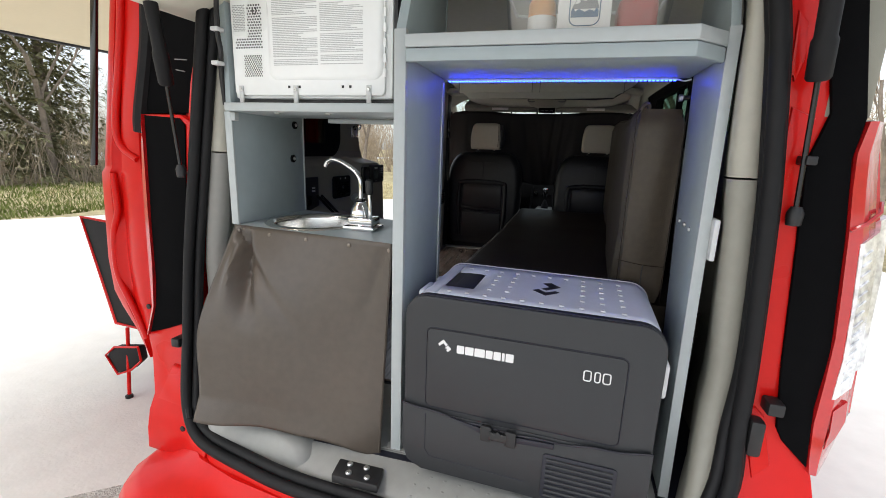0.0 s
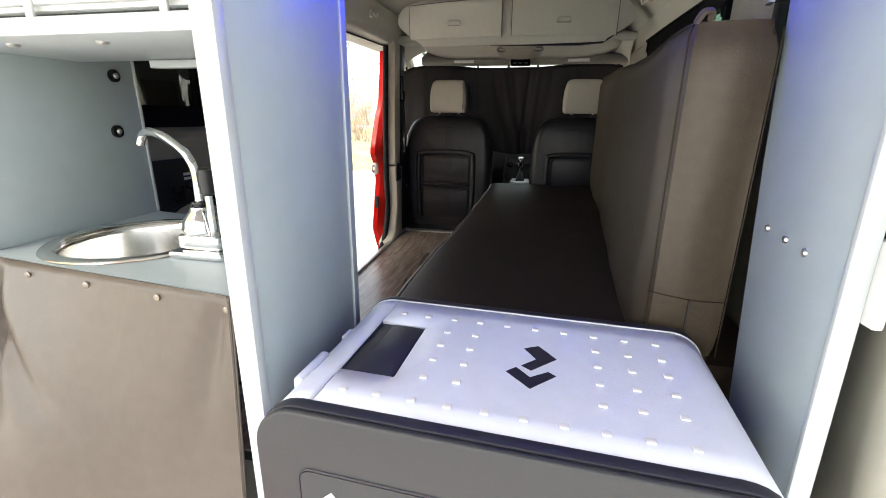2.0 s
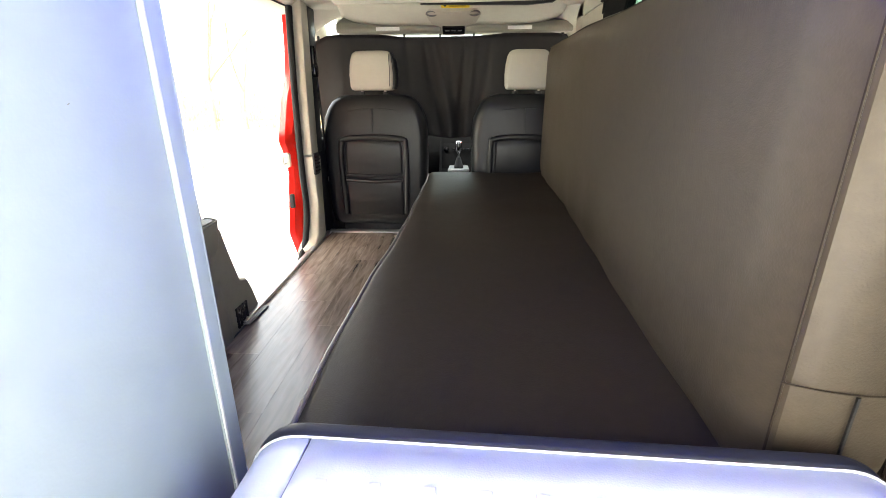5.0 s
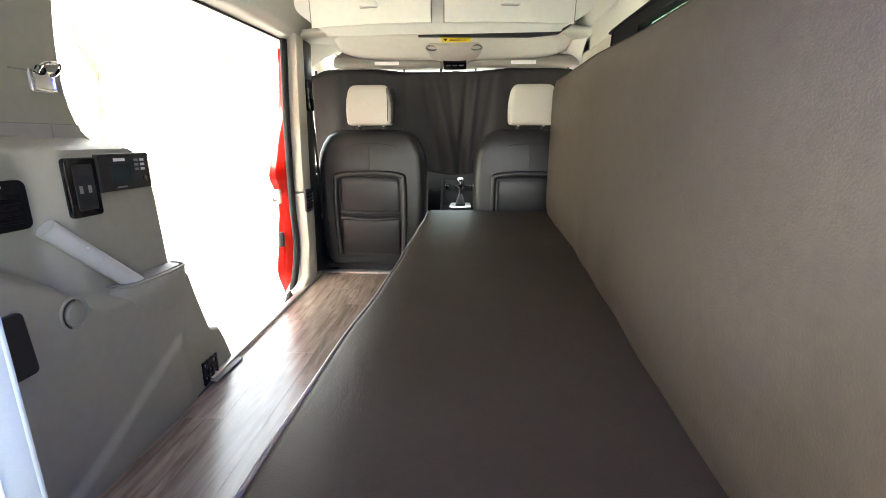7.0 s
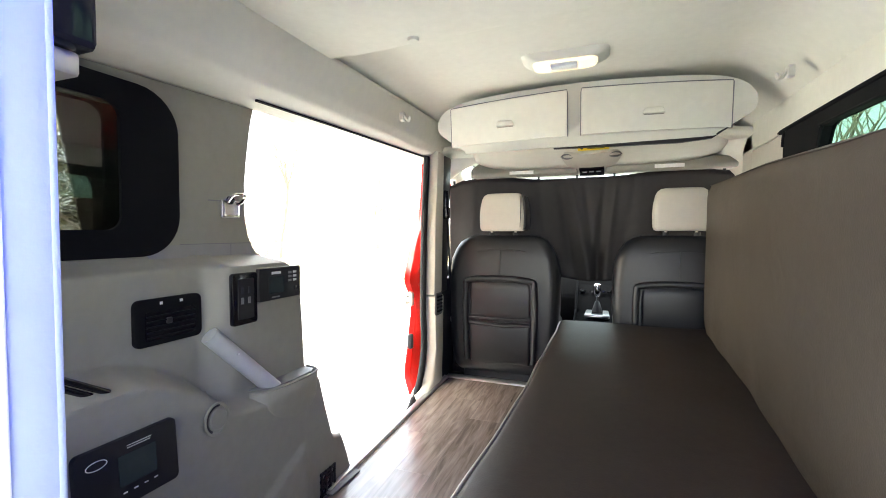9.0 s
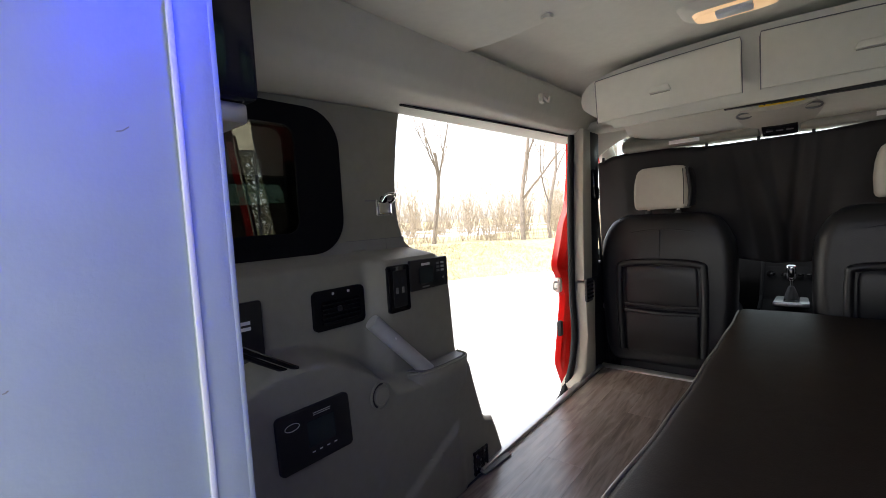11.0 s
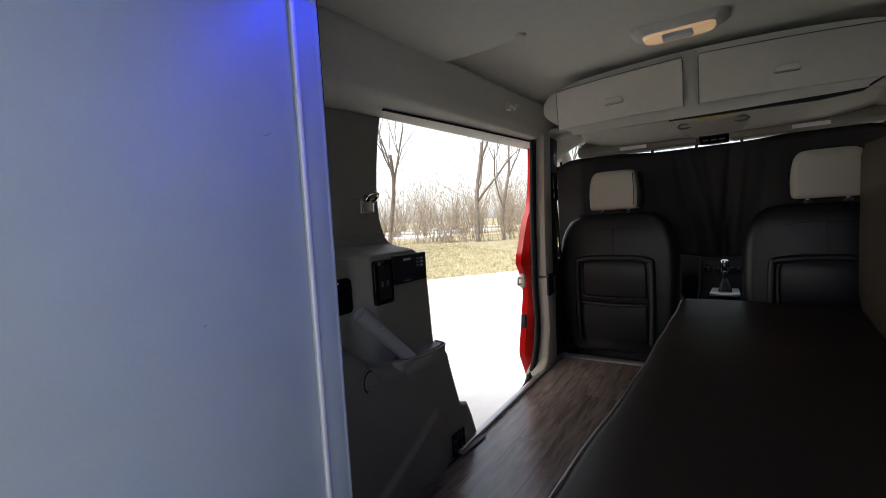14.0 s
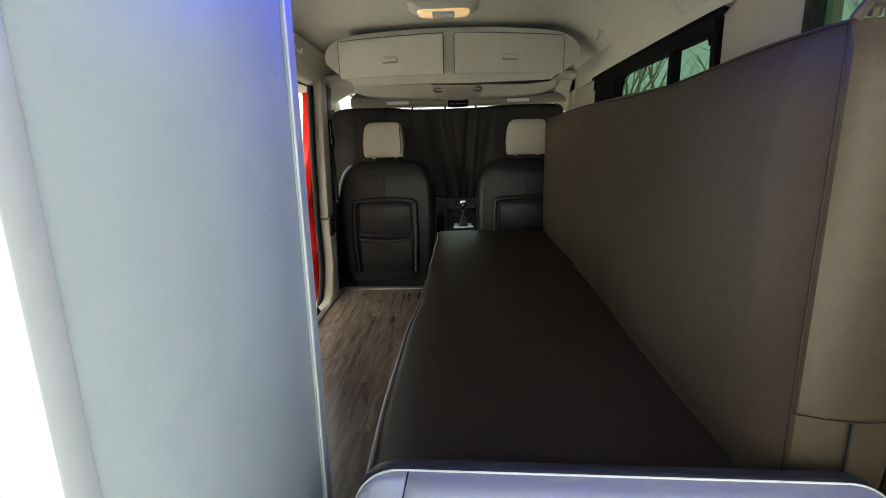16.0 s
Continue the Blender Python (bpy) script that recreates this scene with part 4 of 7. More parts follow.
part("emblem_snow", prism([(0.255, 1.625), (0.262, 1.637), (0.267, 1.629), (0.261, 1.626)], "y", 0.1506, 0.1511), PAPER, card)
part("emblem_trees", prism([(0.249, 1.600), (0.303, 1.600), (0.303, 1.612), (0.299, 1.618), (0.295, 1.611), (0.285, 1.614), (0.276, 1.610), (0.264, 1.616), (0.257, 1.611), (0.252, 1.619), (0.249, 1.612)], "y", 0.1506, 0.1511), BLUEP, card)
part("ribbon", prism([(0.226, 1.562), (0.318, 1.560), (0.312, 1.569), (0.320, 1.580), (0.228, 1.580), (0.234, 1.571)], "y", 0.1506, 0.1514), ORANGE, card)
part("print", join(*[box(0.250 + 0.011 * k, 0.257 + 0.011 * k, 0.1500, 0.1505, 1.564, 1.576) for k in range(4)]), INK, card)
part("banner", prism([(0.240, 1.570), (0.310, 1.570), (0.314, 1.577), (0.236, 1.577)], "y", 0.1506, 0.1511), ORANGE, card)
# ---- cool box ----
fridge = thing("cool_box", (0.225, 0.15, 0.55), "charcoal portable compressor cool box with pale lid", "cool box")
FX0, FX1, FZ0, FZ1, FR = -0.047, 0.497, 0.570, 1.0055, 0.052
def hoop(d, r=FR, n=8):
    """The box's rounded front outline, drawn in by d."""
    return rrect(FX0 + d, FX1 - d, FZ0 + d, FZ1 - d, r - d, n)
part("body", prism(hoop(0.006), "y", 0.008, 0.322, 0.003, 2), FRIDGE, fridge)
part("front_shell", prism(hoop(0.0), "y", 0.0, 0.0095, 0.004, 3), FRIDGE, fridge)
part("front_gasket", prism(hoop(-0.0012), "y", 0.0098, 0.0262, 0.003, 2), FRIDGED, fridge, "dark blue-black rubber edge")
part("rear_gasket", prism(hoop(-0.001), "y", 0.3165, 0.3345, 0.005, 3), FRIDGED, fridge, "dark blue-black rubber edge")
part("upper_panel", prism(rrect(0.008, 0.430, 0.738, 0.932, 0.014), "y", -0.0025, 0.003, 0.002), FRIDGE, fridge)
part("panel_groove", tube([(x, -0.0004, z) for x, z in rrect(0.0065, 0.4315, 0.7365, 0.9335, 0.015)], 0.0014, 6, closed=True), FRIDGED, fridge)
part("lower_panel", prism(rrect(0.008, 0.430, 0.602, 0.725, 0.014), "y", -0.0025, 0.003, 0.002), FRIDGE, fridge)
top = [(FX0 - 0.001 + 0.546 * k / 30, 0.738 - 0.022 * math.sin(math.pi * k / 30) - 0.002 * math.sin(k)) for k in range(31)]
fl = prism(top + [(0.498, 0.62), (0.484, 0.585), (0.44, 0.5685), (0.0, 0.5685), (-0.034, 0.585), (-0.048, 0.62)], "y", -0.0065, -0.0028, 0.001)
part("pouch_flap", fl, FRIDGE, fridge)
part("flap_welt", tube([(x, -0.0068, z) for x, z in top], 0.0022, 6), FRIDGED, fridge)
part("flap_seam", tube([(0.010, -0.0066, 0.72), (0.010, -0.0066, 0.625), (0.022, -0.0066, 0.608), (0.25, -0.0066, 0.604)], 0.0012, 5), FRIDGED, fridge)
vent = part("vent", prism(rrect(0.284, 0.436, 0.578, 0.688, 0.008), "y", -0.0095, -0.0064, 0.001), FRIDGED, fridge)
for k in range(8):
    part("slat", tube([(0.292, -0.0105, 0.588 + k * 0.0126), (0.428, -0.0105, 0.588 + k * 0.0126)], 0.0038, 8), FRIDGE, vent)
strap = part("strap", prism([(0.07, 0.726), (0.15, 0.715), (0.22, 0.712), (0.305, 0.716), (0.305, 0.704), (0.22, 0.698), (0.15, 0.700)], "y", -0.0115, -0.0068, 0.001), FRIDGED, fridge)
part("buckle", prism(rrect(0.145, 0.170, 0.692, 0.730, 0.005), "y", -0.022, -0.0116, 0.003), BLACKP, strap)
part("buckle", prism(rrect(0.200, 0.225, 0.690, 0.728, 0.005), "y", -0.022, -0.0116, 0.003), BLACKP, strap)
part("buckle_prong", prism([(0.165, 0.722), (0.178, 0.718), (0.185, 0.724), (0.192, 0.718), (0.205, 0.721), (0.205, 0.700), (0.165, 0.700)], "y", -0.0235, -0.0126, 0.002), GLOSSB, strap)
# emblem and plain letter blocks
em = [[(0.026, 0.892), (0.042, 0.907), (0.055, 0.893), (0.050, 0.887), (0.042, 0.896), (0.031, 0.886)], [(0.046, 0.881), (0.056, 0.891), (0.066, 0.881), (0.056, 0.871), (0.051, 0.876), (0.056, 0.881)]]
for e in em:
    part("emblem", prism([(0.051 + (x - 0.047) * 0.78, 0.896 + (z - 0.889) * 0.78) for x, z in e], "y", -0.0035, -0.0024), PRINT, fridge)
lx = 0.0785
for wdt in (0.017, 0.019, 0.023, 0.015, 0.016, 0.006, 0.017):
    part("letter_block", prism(rrect(lx, lx + wdt, 0.883, 0.902, 0.002, 2), "y", -0.0035, -0.0024), PRINT, fridge)
    lx += wdt + 0.0022
for lx, wdt in ((0.349, 0.014), (0.3705, 0.010), (0.3865, 0.014)):
    part("letter_block", tube([(u, -0.0026, w) for u, w in rrect(lx, lx + wdt, 0.873, 0.895, 0.004, 3)], 0.0014, 6, closed=True), PRINT, fridge)
# lid: a flat top that rolls over the right edge, cut out for the grip
LH = FZ1 - 0.001
ny0, ny1 = 0.094, 0.236
flat = [0.0145, 0.04, 0.065, 0.087] + list(np.linspace(0.12, FX1 - FR, 9))
LINE = [(x, LH) for x in flat] + [(FX1 - FR + (FR - 0.001) * math.sin(a), FZ1 - FR + (FR - 0.001) * math.cos(a)) for a in np.linspace(0.1, math.pi / 2, 9)] + [(FX1 - 0.001, 0.925)]
YS = [0.0265, 0.060, ny0, 0.15, ny1, 0.28, 0.3162]
lb = bmesh.new()
gv = [[lb.verts.new((x, y, z)) for y in YS] for x, z in LINE]
for i in range(len(LINE) - 1):
    for j in range(len(YS) - 1):
        if not (LINE[i + 1][0] < 0.09 and 2 <= j < 4):
            lb.faces.new((gv[i][j], gv[i + 1][j], gv[i + 1][j + 1], gv[i][j + 1]))
lid = thick(part("lid", lb, LID, fridge, "pale grey lid with raised studs", face=(0.3, 0, 1)), 0.006, -1.0)
arc = [(FX0 + 0.001, 0.925)] + [(FX0 + FR - (FR - 0.001) * math.cos(a), FZ1 - FR + (FR - 0.001) * math.sin(a)) for a in np.linspace(0.0, math.pi / 2, 10)] + [(0.0125, LH)]
rail_l = sheet(lambda u, v: (arc[round(u * 11)][0], 0.0265 + 0.2897 * v, arc[round(u * 11)][1] - 0.004 * ss(0.22, 0.32, v) * ss(0.92, 0.82, v) * (u > 0.5)), 11, 16)
thick(part("side_rail", rail_l, LID, fridge, face=(-0.3, 0, 1)), 0.005, -1.0)
part("rail_gap", box(0.0126, 0.0144, 0.027, 0.316, 0.990, LH - 0.003), FRIDGED, fridge)
part("rail_bump", box(-0.045, -0.030, 0.075, 0.150, 0.955, 0.992, 0.006, 3), LID, fridge)
part("rail_bump", box(-0.045, -0.030, 0.205, 0.235, 0.950, 0.985, 0.006, 3), LID, fridge)
part("lid_edge_line", tube([(x, 0.3148, z + 0.0012) for x, z in arc[1:] + LINE[1:-1]], 0.0012, 6), PALE, fridge)
part("grip_recess", prism(rrect(0.0128, 0.088, ny0 - 0.002, ny1 + 0.002, 0.004), "z", 0.9800, 0.9845), FRIDGED, fridge)
part("grip", prism([(0.034, 0.097), (0.078, 0.097), (0.0845, 0.104), (0.0845, 0.226), (0.078, 0.233), (0.034, 0.233)], "z", 0.9847, 1.0030, 0.003), FRIDGED, fridge)
dot = None
def stud(x, y):
    global dot
    if dot is None:
        dot = part("stud", box(-0.0048, 0.0048, -0.0036, 0.0036, 0, 0.0030, 0.0008), PALE, lid)
        dot.matrix_basis = Matrix.Translation((x, y, LH))
    else:
        shared("stud", dot, Matrix.Translation((x, y, LH)), lid)
for k in range(10):
    stud(0.039 + 0.0419 * k, 0.268)
    stud(0.039 + 0.0419 * k, 0.055)
for y in (0.225, 0.185, 0.145, 0.103):
    for k in (2, 3, 7, 8, 9):
        stud(0.039 + 0.0419 * k, y)
def chev(pts):
    return prism(pts, "z", LH + 0.0001, LH + 0.0008)
part("emblem", chev([(0.256, 0.2195), (0.281, 0.190), (0.250, 0.154), (0.237, 0.163), (0.255, 0.183), (0.237, 0.208)]), FRIDGED, lid)
part("emblem", chev([(0.219, 0.144), (0.2307, 0.157), (0.2496, 0.138), (0.271, 0.156), (0.281, 0.149), (0.251, 0.114)]), FRIDGED, lid)
for x0, x1, zc in ((-0.051, -0.040, 0.874), (0.495, 0.518, 0.872)):
    part("carry_handle", box(x0, x1, 0.11 if x0 < 0 else 0.06, 0.235, zc - 0.045, zc + 0.035, 0.009, 3), PALE, fridge)
for x, y in ((0.02, 0.04), (0.43, 0.04), (0.02, 0.27), (0.43, 0.27)):
    part("foot", lathe([(0.010, 0.547), (0.014, 0.549), (0.014, 0.572), (0.010, 0.573)], (x, y, 0), 14), BLACKP, fridge)

fridge.matrix_basis = Matrix.Translation((0.225, 0.147, 0.55)) @ Matrix.Rotation(radians(-2.7), 4, "Z")

# ---- front seats ----
def seat():
    s = thing("car_seat", (-0.315, 2.5, floor_z(2.3)), "black leather front seat with beige headrest", "car seat", "front seats")
    c = -0.315
    def sec(z, hw, y0, y1, r=0.05):
        return [Vector((c + 0.006 + x, y, z)) for x, y in rrect(-hw, hw, y0, y1, min(r, hw * 0.5), 6)]
    rows = [(0.632, 0.240, 2.385, 2.48), (0.66, 0.252, 2.362, 2.49), (0.72, 0.262, 2.350, 2.50), (0.80, 0.268, 2.345, 2.50), (1.00, 0.276, 2.345, 2.50), (1.12, 0.275, 2.346, 2.49), (1.20, 0.266, 2.350, 2.48),
            (1.25, 0.245, 2.355, 2.47), (1.285, 0.222, 2.362, 2.465), (1.306, 0.192, 2.374, 2.455), (1.318, 0.150, 2.390, 2.445)]
    part("backrest", loft([sec(*r) for r in rows]), SEATM, s)
    # raised welt round the map pocket
    wl = smooth_path([(c - 0.165, 2.343, 0.70), (c - 0.172, 2.338, 0.90), (c - 0.170, 2.338, 1.06), (c - 0.150, 2.338, 1.098), (c, 2.338, 1.108), (c + 0.150, 2.338, 1.098), (c + 0.170, 2.338, 1.06), (c + 0.172, 2.338, 0.90), (c + 0.165, 2.343, 0.70)], 6)
    part("welt", tube(wl, 0.015, 10), SEATM, s)
    pk = loft([[Vector((c + x, y, z)) for x, y in rrect(-w, w, y0, 2.36, 0.012, 4)] for z, w, y0 in ((0.69, 0.145, 2.345), (0.71, 0.150, 2.334), (0.86, 0.150, 2.330), (0.885, 0.150, 2.333), (0.893, 0.148, 2.342))])
    part("map_pocket", pk, SEATM, s)
    part("pocket_edge", tube(smooth_path([(c - 0.15, 2.332, 0.886), (c, 2.324, 0.880), (c + 0.15, 2.332, 0.886)], 6), 0.009, 10), SEATM, s)
    part("pocket_edge", tube(smooth_path([(c - 0.15, 2.334, 0.915), (c, 2.328, 0.911), (c + 0.15, 2.334, 0.915)], 6), 0.007, 8), SEATM, s)
    up = loft([[Vector((c + x, y, z)) for x, y in rrect(-w, w, y0, 2.36, 0.012, 4)] for z, w, y0 in ((0.90, 0.146, 2.342), (0.915, 0.150, 2.337), (1.05, 0.150, 2.337), (1.078, 0.146, 2.340), (1.09, 0.135, 2.345))])
    part("back_board", up, SEATM, s)
    part("seam", box(c - 0.0015, c + 0.0015, 2.343, 2.352, 1.115, 1.248), BLACKP, s)
    part("seam", tube([(c + 0.006 + 0.20 * w, 2.3535 + 0.004 * w * w, 1.250 - 0.035 * w * w) for w in np.linspace(-1, 1, 17)], 0.0022, 6), BLACKP, s)
    hr = loft([[Vector((c + 0.007 + x, y, z)) for x, y in rrect(-w, w, y0, y1, 0.022, 5)] for z, w, y0, y1 in ((1.338, 0.099, 2.360, 2.43), (1.343, 0.107, 2.352, 2.44), (1.355, 0.111, 2.347, 2.447), (1.41, 0.113, 2.345, 2.452), (1.46, 0.109, 2.347, 2.452), (1.495, 0.102, 2.352, 2.448), (1.512, 0.094, 2.358, 2.44), (1.521, 0.082, 2.368, 2.43), (1.524, 0.066, 2.38, 2.42))])
    h = part("headrest", hr, HEADM, s, "beige leather headrest")
    part("side_panel", loft([[Vector((c + 0.007 + x, y, z)) for x, y in rrect(0.099, w, 2.354, 2.458, 0.010, 4)] for z, w in ((1.345, 0.112), (1.36, 0.120), (1.42, 0.123), (1.48, 0.117), (1.51, 0.106))]), SEATM, h)
    part("seam", tube(smooth_path([(c + 0.098, 2.3445, 1.356), (c + 0.101, 2.3405, 1.42), (c + 0.098, 2.3445, 1.505)], 5), 0.0018, 6), BLACKP, h)
    for dx in (-0.06, 0.06):
        part("headrest_post", tube([(c + 0.007 + dx, 2.40, 1.31), (c + 0.007 + dx, 2.40, 1.345)], 0.006, 10), STEEL, s)
        part("post_sleeve", tube([(c + 0.007 + dx, 2.40, 1.318), (c + 0.007 + dx, 2.40, 1.332)], 0.014, 12), BLACKP, s)
    part("seat_cushion", box(c - 0.25, c + 0.25, 2.50, 2.95, 0.66, 0.86, 0.05, 4), SEATM, s)
    part("pedestal", box(c - 0.20, c + 0.20, 2.40, 2.90, 0.50, 0.66, 0.01), BLACKP, s)
    return s


s1 = seat()
copy_thing(s1, Matrix.Translation((0.783, 0, 0)) @ s1.matrix_basis)

# ---- cab: floor, doors, dash, windscreen ----
tagged(part("cab_floor", box(-0.75, 0.80, 2.34, 3.7, 0.44, 0.50), DASHM), "black carpeted cab floor", "floor", kind="structure")
tagged(part("wall_cab_left", box(-0.80, -0.68, 2.40, 3.7, 0.44, 1.12, 0.02), DASHM), "black inner panel of the front door", "wall", kind="structure")
tagged(part("wall_cab_right", box(0.73, 0.84, 2.45, 3.7, 0.44, 1.12, 0.02), DASHM), "black inner panel of the front door", "wall", kind="structure")
tagged(part("wall_cab_front", box(-0.80, 0.84, 3.65, 3.75, 0.44, 1.10), DASHM), "black bulkhead ahead of the pedals", "wall", kind="structure")
tagged(part("wall_front_right", prism([(2.28, 1.72), (2.30, 0.5), (2.46, 0.5), (2.42, 1.72)], "x", 0.70, 0.77, 0.012), TRIML), "pale beige door pillar trim", "wall", kind="structure")
dash = thing("dashboard", (0.06, 3.3, 0.6), "black dashboard with centre console", "dashboard")
part("top", prism([(3.02, 0.70), (2.98, 0.95), (3.04, 1.08), (3.20, 1.13), (3.62, 1.10), (3.62, 0.70)], "x", -0.70, 0.76, 0.02), DASHM, dash)
part("console", prism([(2.72, 0.55), (2.72, 0.84), (2.90, 0.87), (3.02, 1.03), (3.10, 1.03), (3.10, 0.55)], "x", 0.0, 0.25, 0.012), DASHM, dash)
for x in (0.005, 0.235):
    part("console_edge", prism([(2.72, 0.84), (2.90, 0.875), (3.01, 1.04), (3.0, 1.05), (2.88, 0.89), (2.72, 0.855)], "x", x, x + 0.012, 0.002), DASHM, dash)
for k in range(4):
    part("button", box(0.085 + k * 0.032, 0.108 + k * 0.032, 2.955, 2.975, 0.978, 0.992, 0.003), GLOSSB, dash)
part("knob", lathe([(0.004, -0.002), (0.018, -0.002), (0.018, -0.016), (0.012, -0.02)], (0.045, 2.98, 0.985), 18, "y"), GLOSSB, dash)
part("knob", lathe([(0.004, -0.002), (0.018, -0.002), (0.018, -0.016), (0.012, -0.02)], (0.215, 2.98, 0.985), 18, "y"), GLOSSB, dash)
gear = thing("gear_lever", (0.128, 2.83, 0.86), "chrome and black automatic gear lever", "gear lever")
part("surround", prism([(0.062, 2.74), (0.194, 2.74), (0.188, 2.90), (0.068, 2.90)], "z", 0.868, 0.888, 0.006), ALU, gear)
part("gate", box(0.10, 0.158, 2.75, 2.88, 0.8885, 0.893, 0.003), GLOSSB, gear)
part("gaiter", lathe([(0.026, 0.8932), (0.024, 0.91), (0.014, 0.94), (0.010, 0.95)], (0.128, 2.82, 0), 16), BLACKP, gear)
part("stem", tube([(0.128, 2.82, 0.94), (0.128, 2.815, 0.985)], 0.007, 10), CHROME, gear)
part("knob", loft([[Vector((0.128 + x, 2.815 + y, z)) for x, y in rrect(-w, w, -d, d, min(w, d) * 0.8, 5)] for z, w, d in ((0.975, 0.010, 0.012), (0.99, 0.019, 0.02), (1.025, 0.022, 0.024), (1.045, 0.018, 0.02), (1.05, 0.01, 0.012))]), CHROME, gear)
part("knob_inset", prism(rrect(0.117, 0.139, 0.995, 1.037, 0.008), "y", 2.788, 2.794, 0.002), GLOSSB, gear)
ws = tagged(thing("window_4", (0.02, 3.1, 1.1), "clear windscreen", "window"), kind="structure")
gl = bmesh.new()
q = [gl.verts.new(p) for p in ((-0.70, 2.72, 1.73), (0.76, 2.72, 1.73), (0.78, 3.62, 1.11), (-0.72, 3.62, 1.11))]
gl.faces.new(q)
thick(part("pane", gl, CLEARGLASS, ws), 0.005).visible_shadow = False
for x, s in ((-0.72, 1), (0.78, -1)):
    tagged(part("trim_windscreen_pillar", tube([(x, 3.65, 1.10), (x, 3.1, 1.48), (x + 0.03 * s, 2.68, 1.745)], 0.052, 12), TRIML), "pale windscreen pillar trim", "trim", kind="structure")
    tagged(part("trim_door_frame", tube(smooth_path([(x - 0.04 * s, 2.42, 1.12), (x - 0.03 * s, 2.43, 1.50), (x - 0.01 * s, 2.47, 1.68), (x, 2.60, 1.72), (x - 0.02 * s, 3.0, 1.53), (x - 0.04 * s, 3.5, 1.16)], 6), 0.02, 8), RED), "red painted front door frame", "trim", kind="structure")
fr = sheet(lambda u, v: (-0.70 + 1.46 * u, 2.28 + 0.46 * v, 1.735 + 0.0 * v - 0.03 * abs(2 * u - 1) ** 4), 30, 8)
tagged(thick(part("ceiling_front", fr, LINER, face=(0, 0, -1)), 0.03, -1.0), "beige headliner over the cab", "ceiling", kind="structure")
for k, (a, b) in enumerate(((-0.50, 0.035), (0.165, 0.70))):
    v = thing("sun_visor", ((a + b) / 2, 2.6, 1.65), "folded grey sun visor under the headliner", "sun visor", "sun visors")
    part("flap", prism([(2.46, 1.634), (2.47, 1.615), (2.68, 1.628), (2.68, 1.735), (2.47, 1.664)], "x", a, b, 0.006), TRIM, v)
    part("label", box((a + b) / 2 - 0.06, (a + b) / 2 + 0.06, 2.4570, 2.4590, 1.6240, 1.6400), PAPER, v)
    part("pivot", tube([(a if k == 0 else b, 2.64, 1.69), (a - 0.04 if k == 0 else b + 0.04, 2.64, 1.705)], 0.008, 8), PALE, v)
roofc = thing("roof_console", (0.10, 2.5, 1.66), "grey roof console with map lamp buttons", "roof console")
part("body", loft([[Vector((0.10 + x, y, z + 0.012 * abs(x / 0.13) ** 3)) for x, y, z in ((-w, y, zt), (-w, y, zb), (-w * 0.5, y, zb - 0.006), (0, y, zb - 0.008), (w * 0.5, y, zb - 0.006), (w, y, zb), (w, y, zt))] for y, w, zt, zb in ((2.33, 0.150, 1.712, 1.690), (2.37, 0.145, 1.712, 1.668), (2.45, 0.125, 1.712, 1.645), (2.53, 0.095, 1.712, 1.628), (2.60, 0.085, 1.712, 1.622))]), TRIML, roofc)
part("button_bar", prism([(2.44, 1.632), (2.53, 1.612), (2.55, 1.616), (2.55, 1.630), (2.45, 1.645)], "x", 0.045, 0.158, 0.003), GLOSSB, roofc)
for x in (-0.020, 0.185):
    part("lamp_ring", tube([(x + 0.018 + 0.024 * math.cos(a), 2.352 + 0.012 * math.sin(a), 1.680 - 0.008 * math.sin(a)) for a in np.linspace(0, 2 * math.pi, 16)[:-1]], 0.004, 6, closed=True), TRIMD, roofc)
for k in range(3):
    part("button", box(0.058 + k * 0.032, 0.080 + k * 0.032, 2.470, 2.484, 1.6215, 1.6245), TRIMD, roofc)


def drape(u, v):
    x = -0.652 + 1.36 * u
    zt = 1.612 + 0.016 * math.sin(3 * math.pi * u) * (0.6 + 0.4 * math.sin(9 * u)) - 0.02 * ss(0.06, 0.0, u)
    side = max(ss(0.42, 0.34, u), ss(0.66, 0.74, u))
    zb = 1.095 - 0.55 * side + 0.01 * math.sin(20 * u)
    fold = 0.010 * math.sin(17 * u + 1.2 * math.sin(7 * u)) + 0.006 * math.sin(41 * u + 2 * v) + 0.012 * math.sin(6 * u + 5 * v)
    for u0, lean, amp, wd in FOLDS:
        d = (u - u0 - lean * v) / (wd * (0.6 + 0.8 * v))
        fold += 0.55 * amp * math.exp(-d * d)
    return (x, 2.565 + fold * (0.25 + 0.75 * v), zt + (zb - zt) * v)


FOLDS = ((0.12, 0.03, 0.016, 0.022), (0.24, 0.04, -0.014, 0.020), (0.36, 0.06, 0.018, 0.020), (0.43, 0.07, 0.020, 0.016), (0.475, 0.08, -0.016, 0.014), (0.525, 0.05, 0.018, 0.015),
         (0.60, -0.03, 0.028, 0.013), (0.64, -0.04, -0.020, 0.012), (0.70, -0.05, 0.020, 0.016), (0.80, -0.04, -0.014, 0.020), (0.90, -0.02, 0.016, 0.020))
cur = thing("privacy_curtain", (0.03, 2.56, 1.1), "charcoal fabric curtain hung behind the windscreen", "curtain")
thick(part("cloth", sheet(drape, 220, 40), CLOTH, cur), 0.003)
for u in (0.02, 0.2, 0.36, 0.50, 0.63, 0.80, 0.97):
    p = drape(u, 0.0)
    part("clip", box(p[0] - 0.006, p[0] + 0.006, p[1] - 0.006, p[1] + 0.006, p[2] - 0.006, p[2] + 0.018, 0.002), BLACKP, cur)

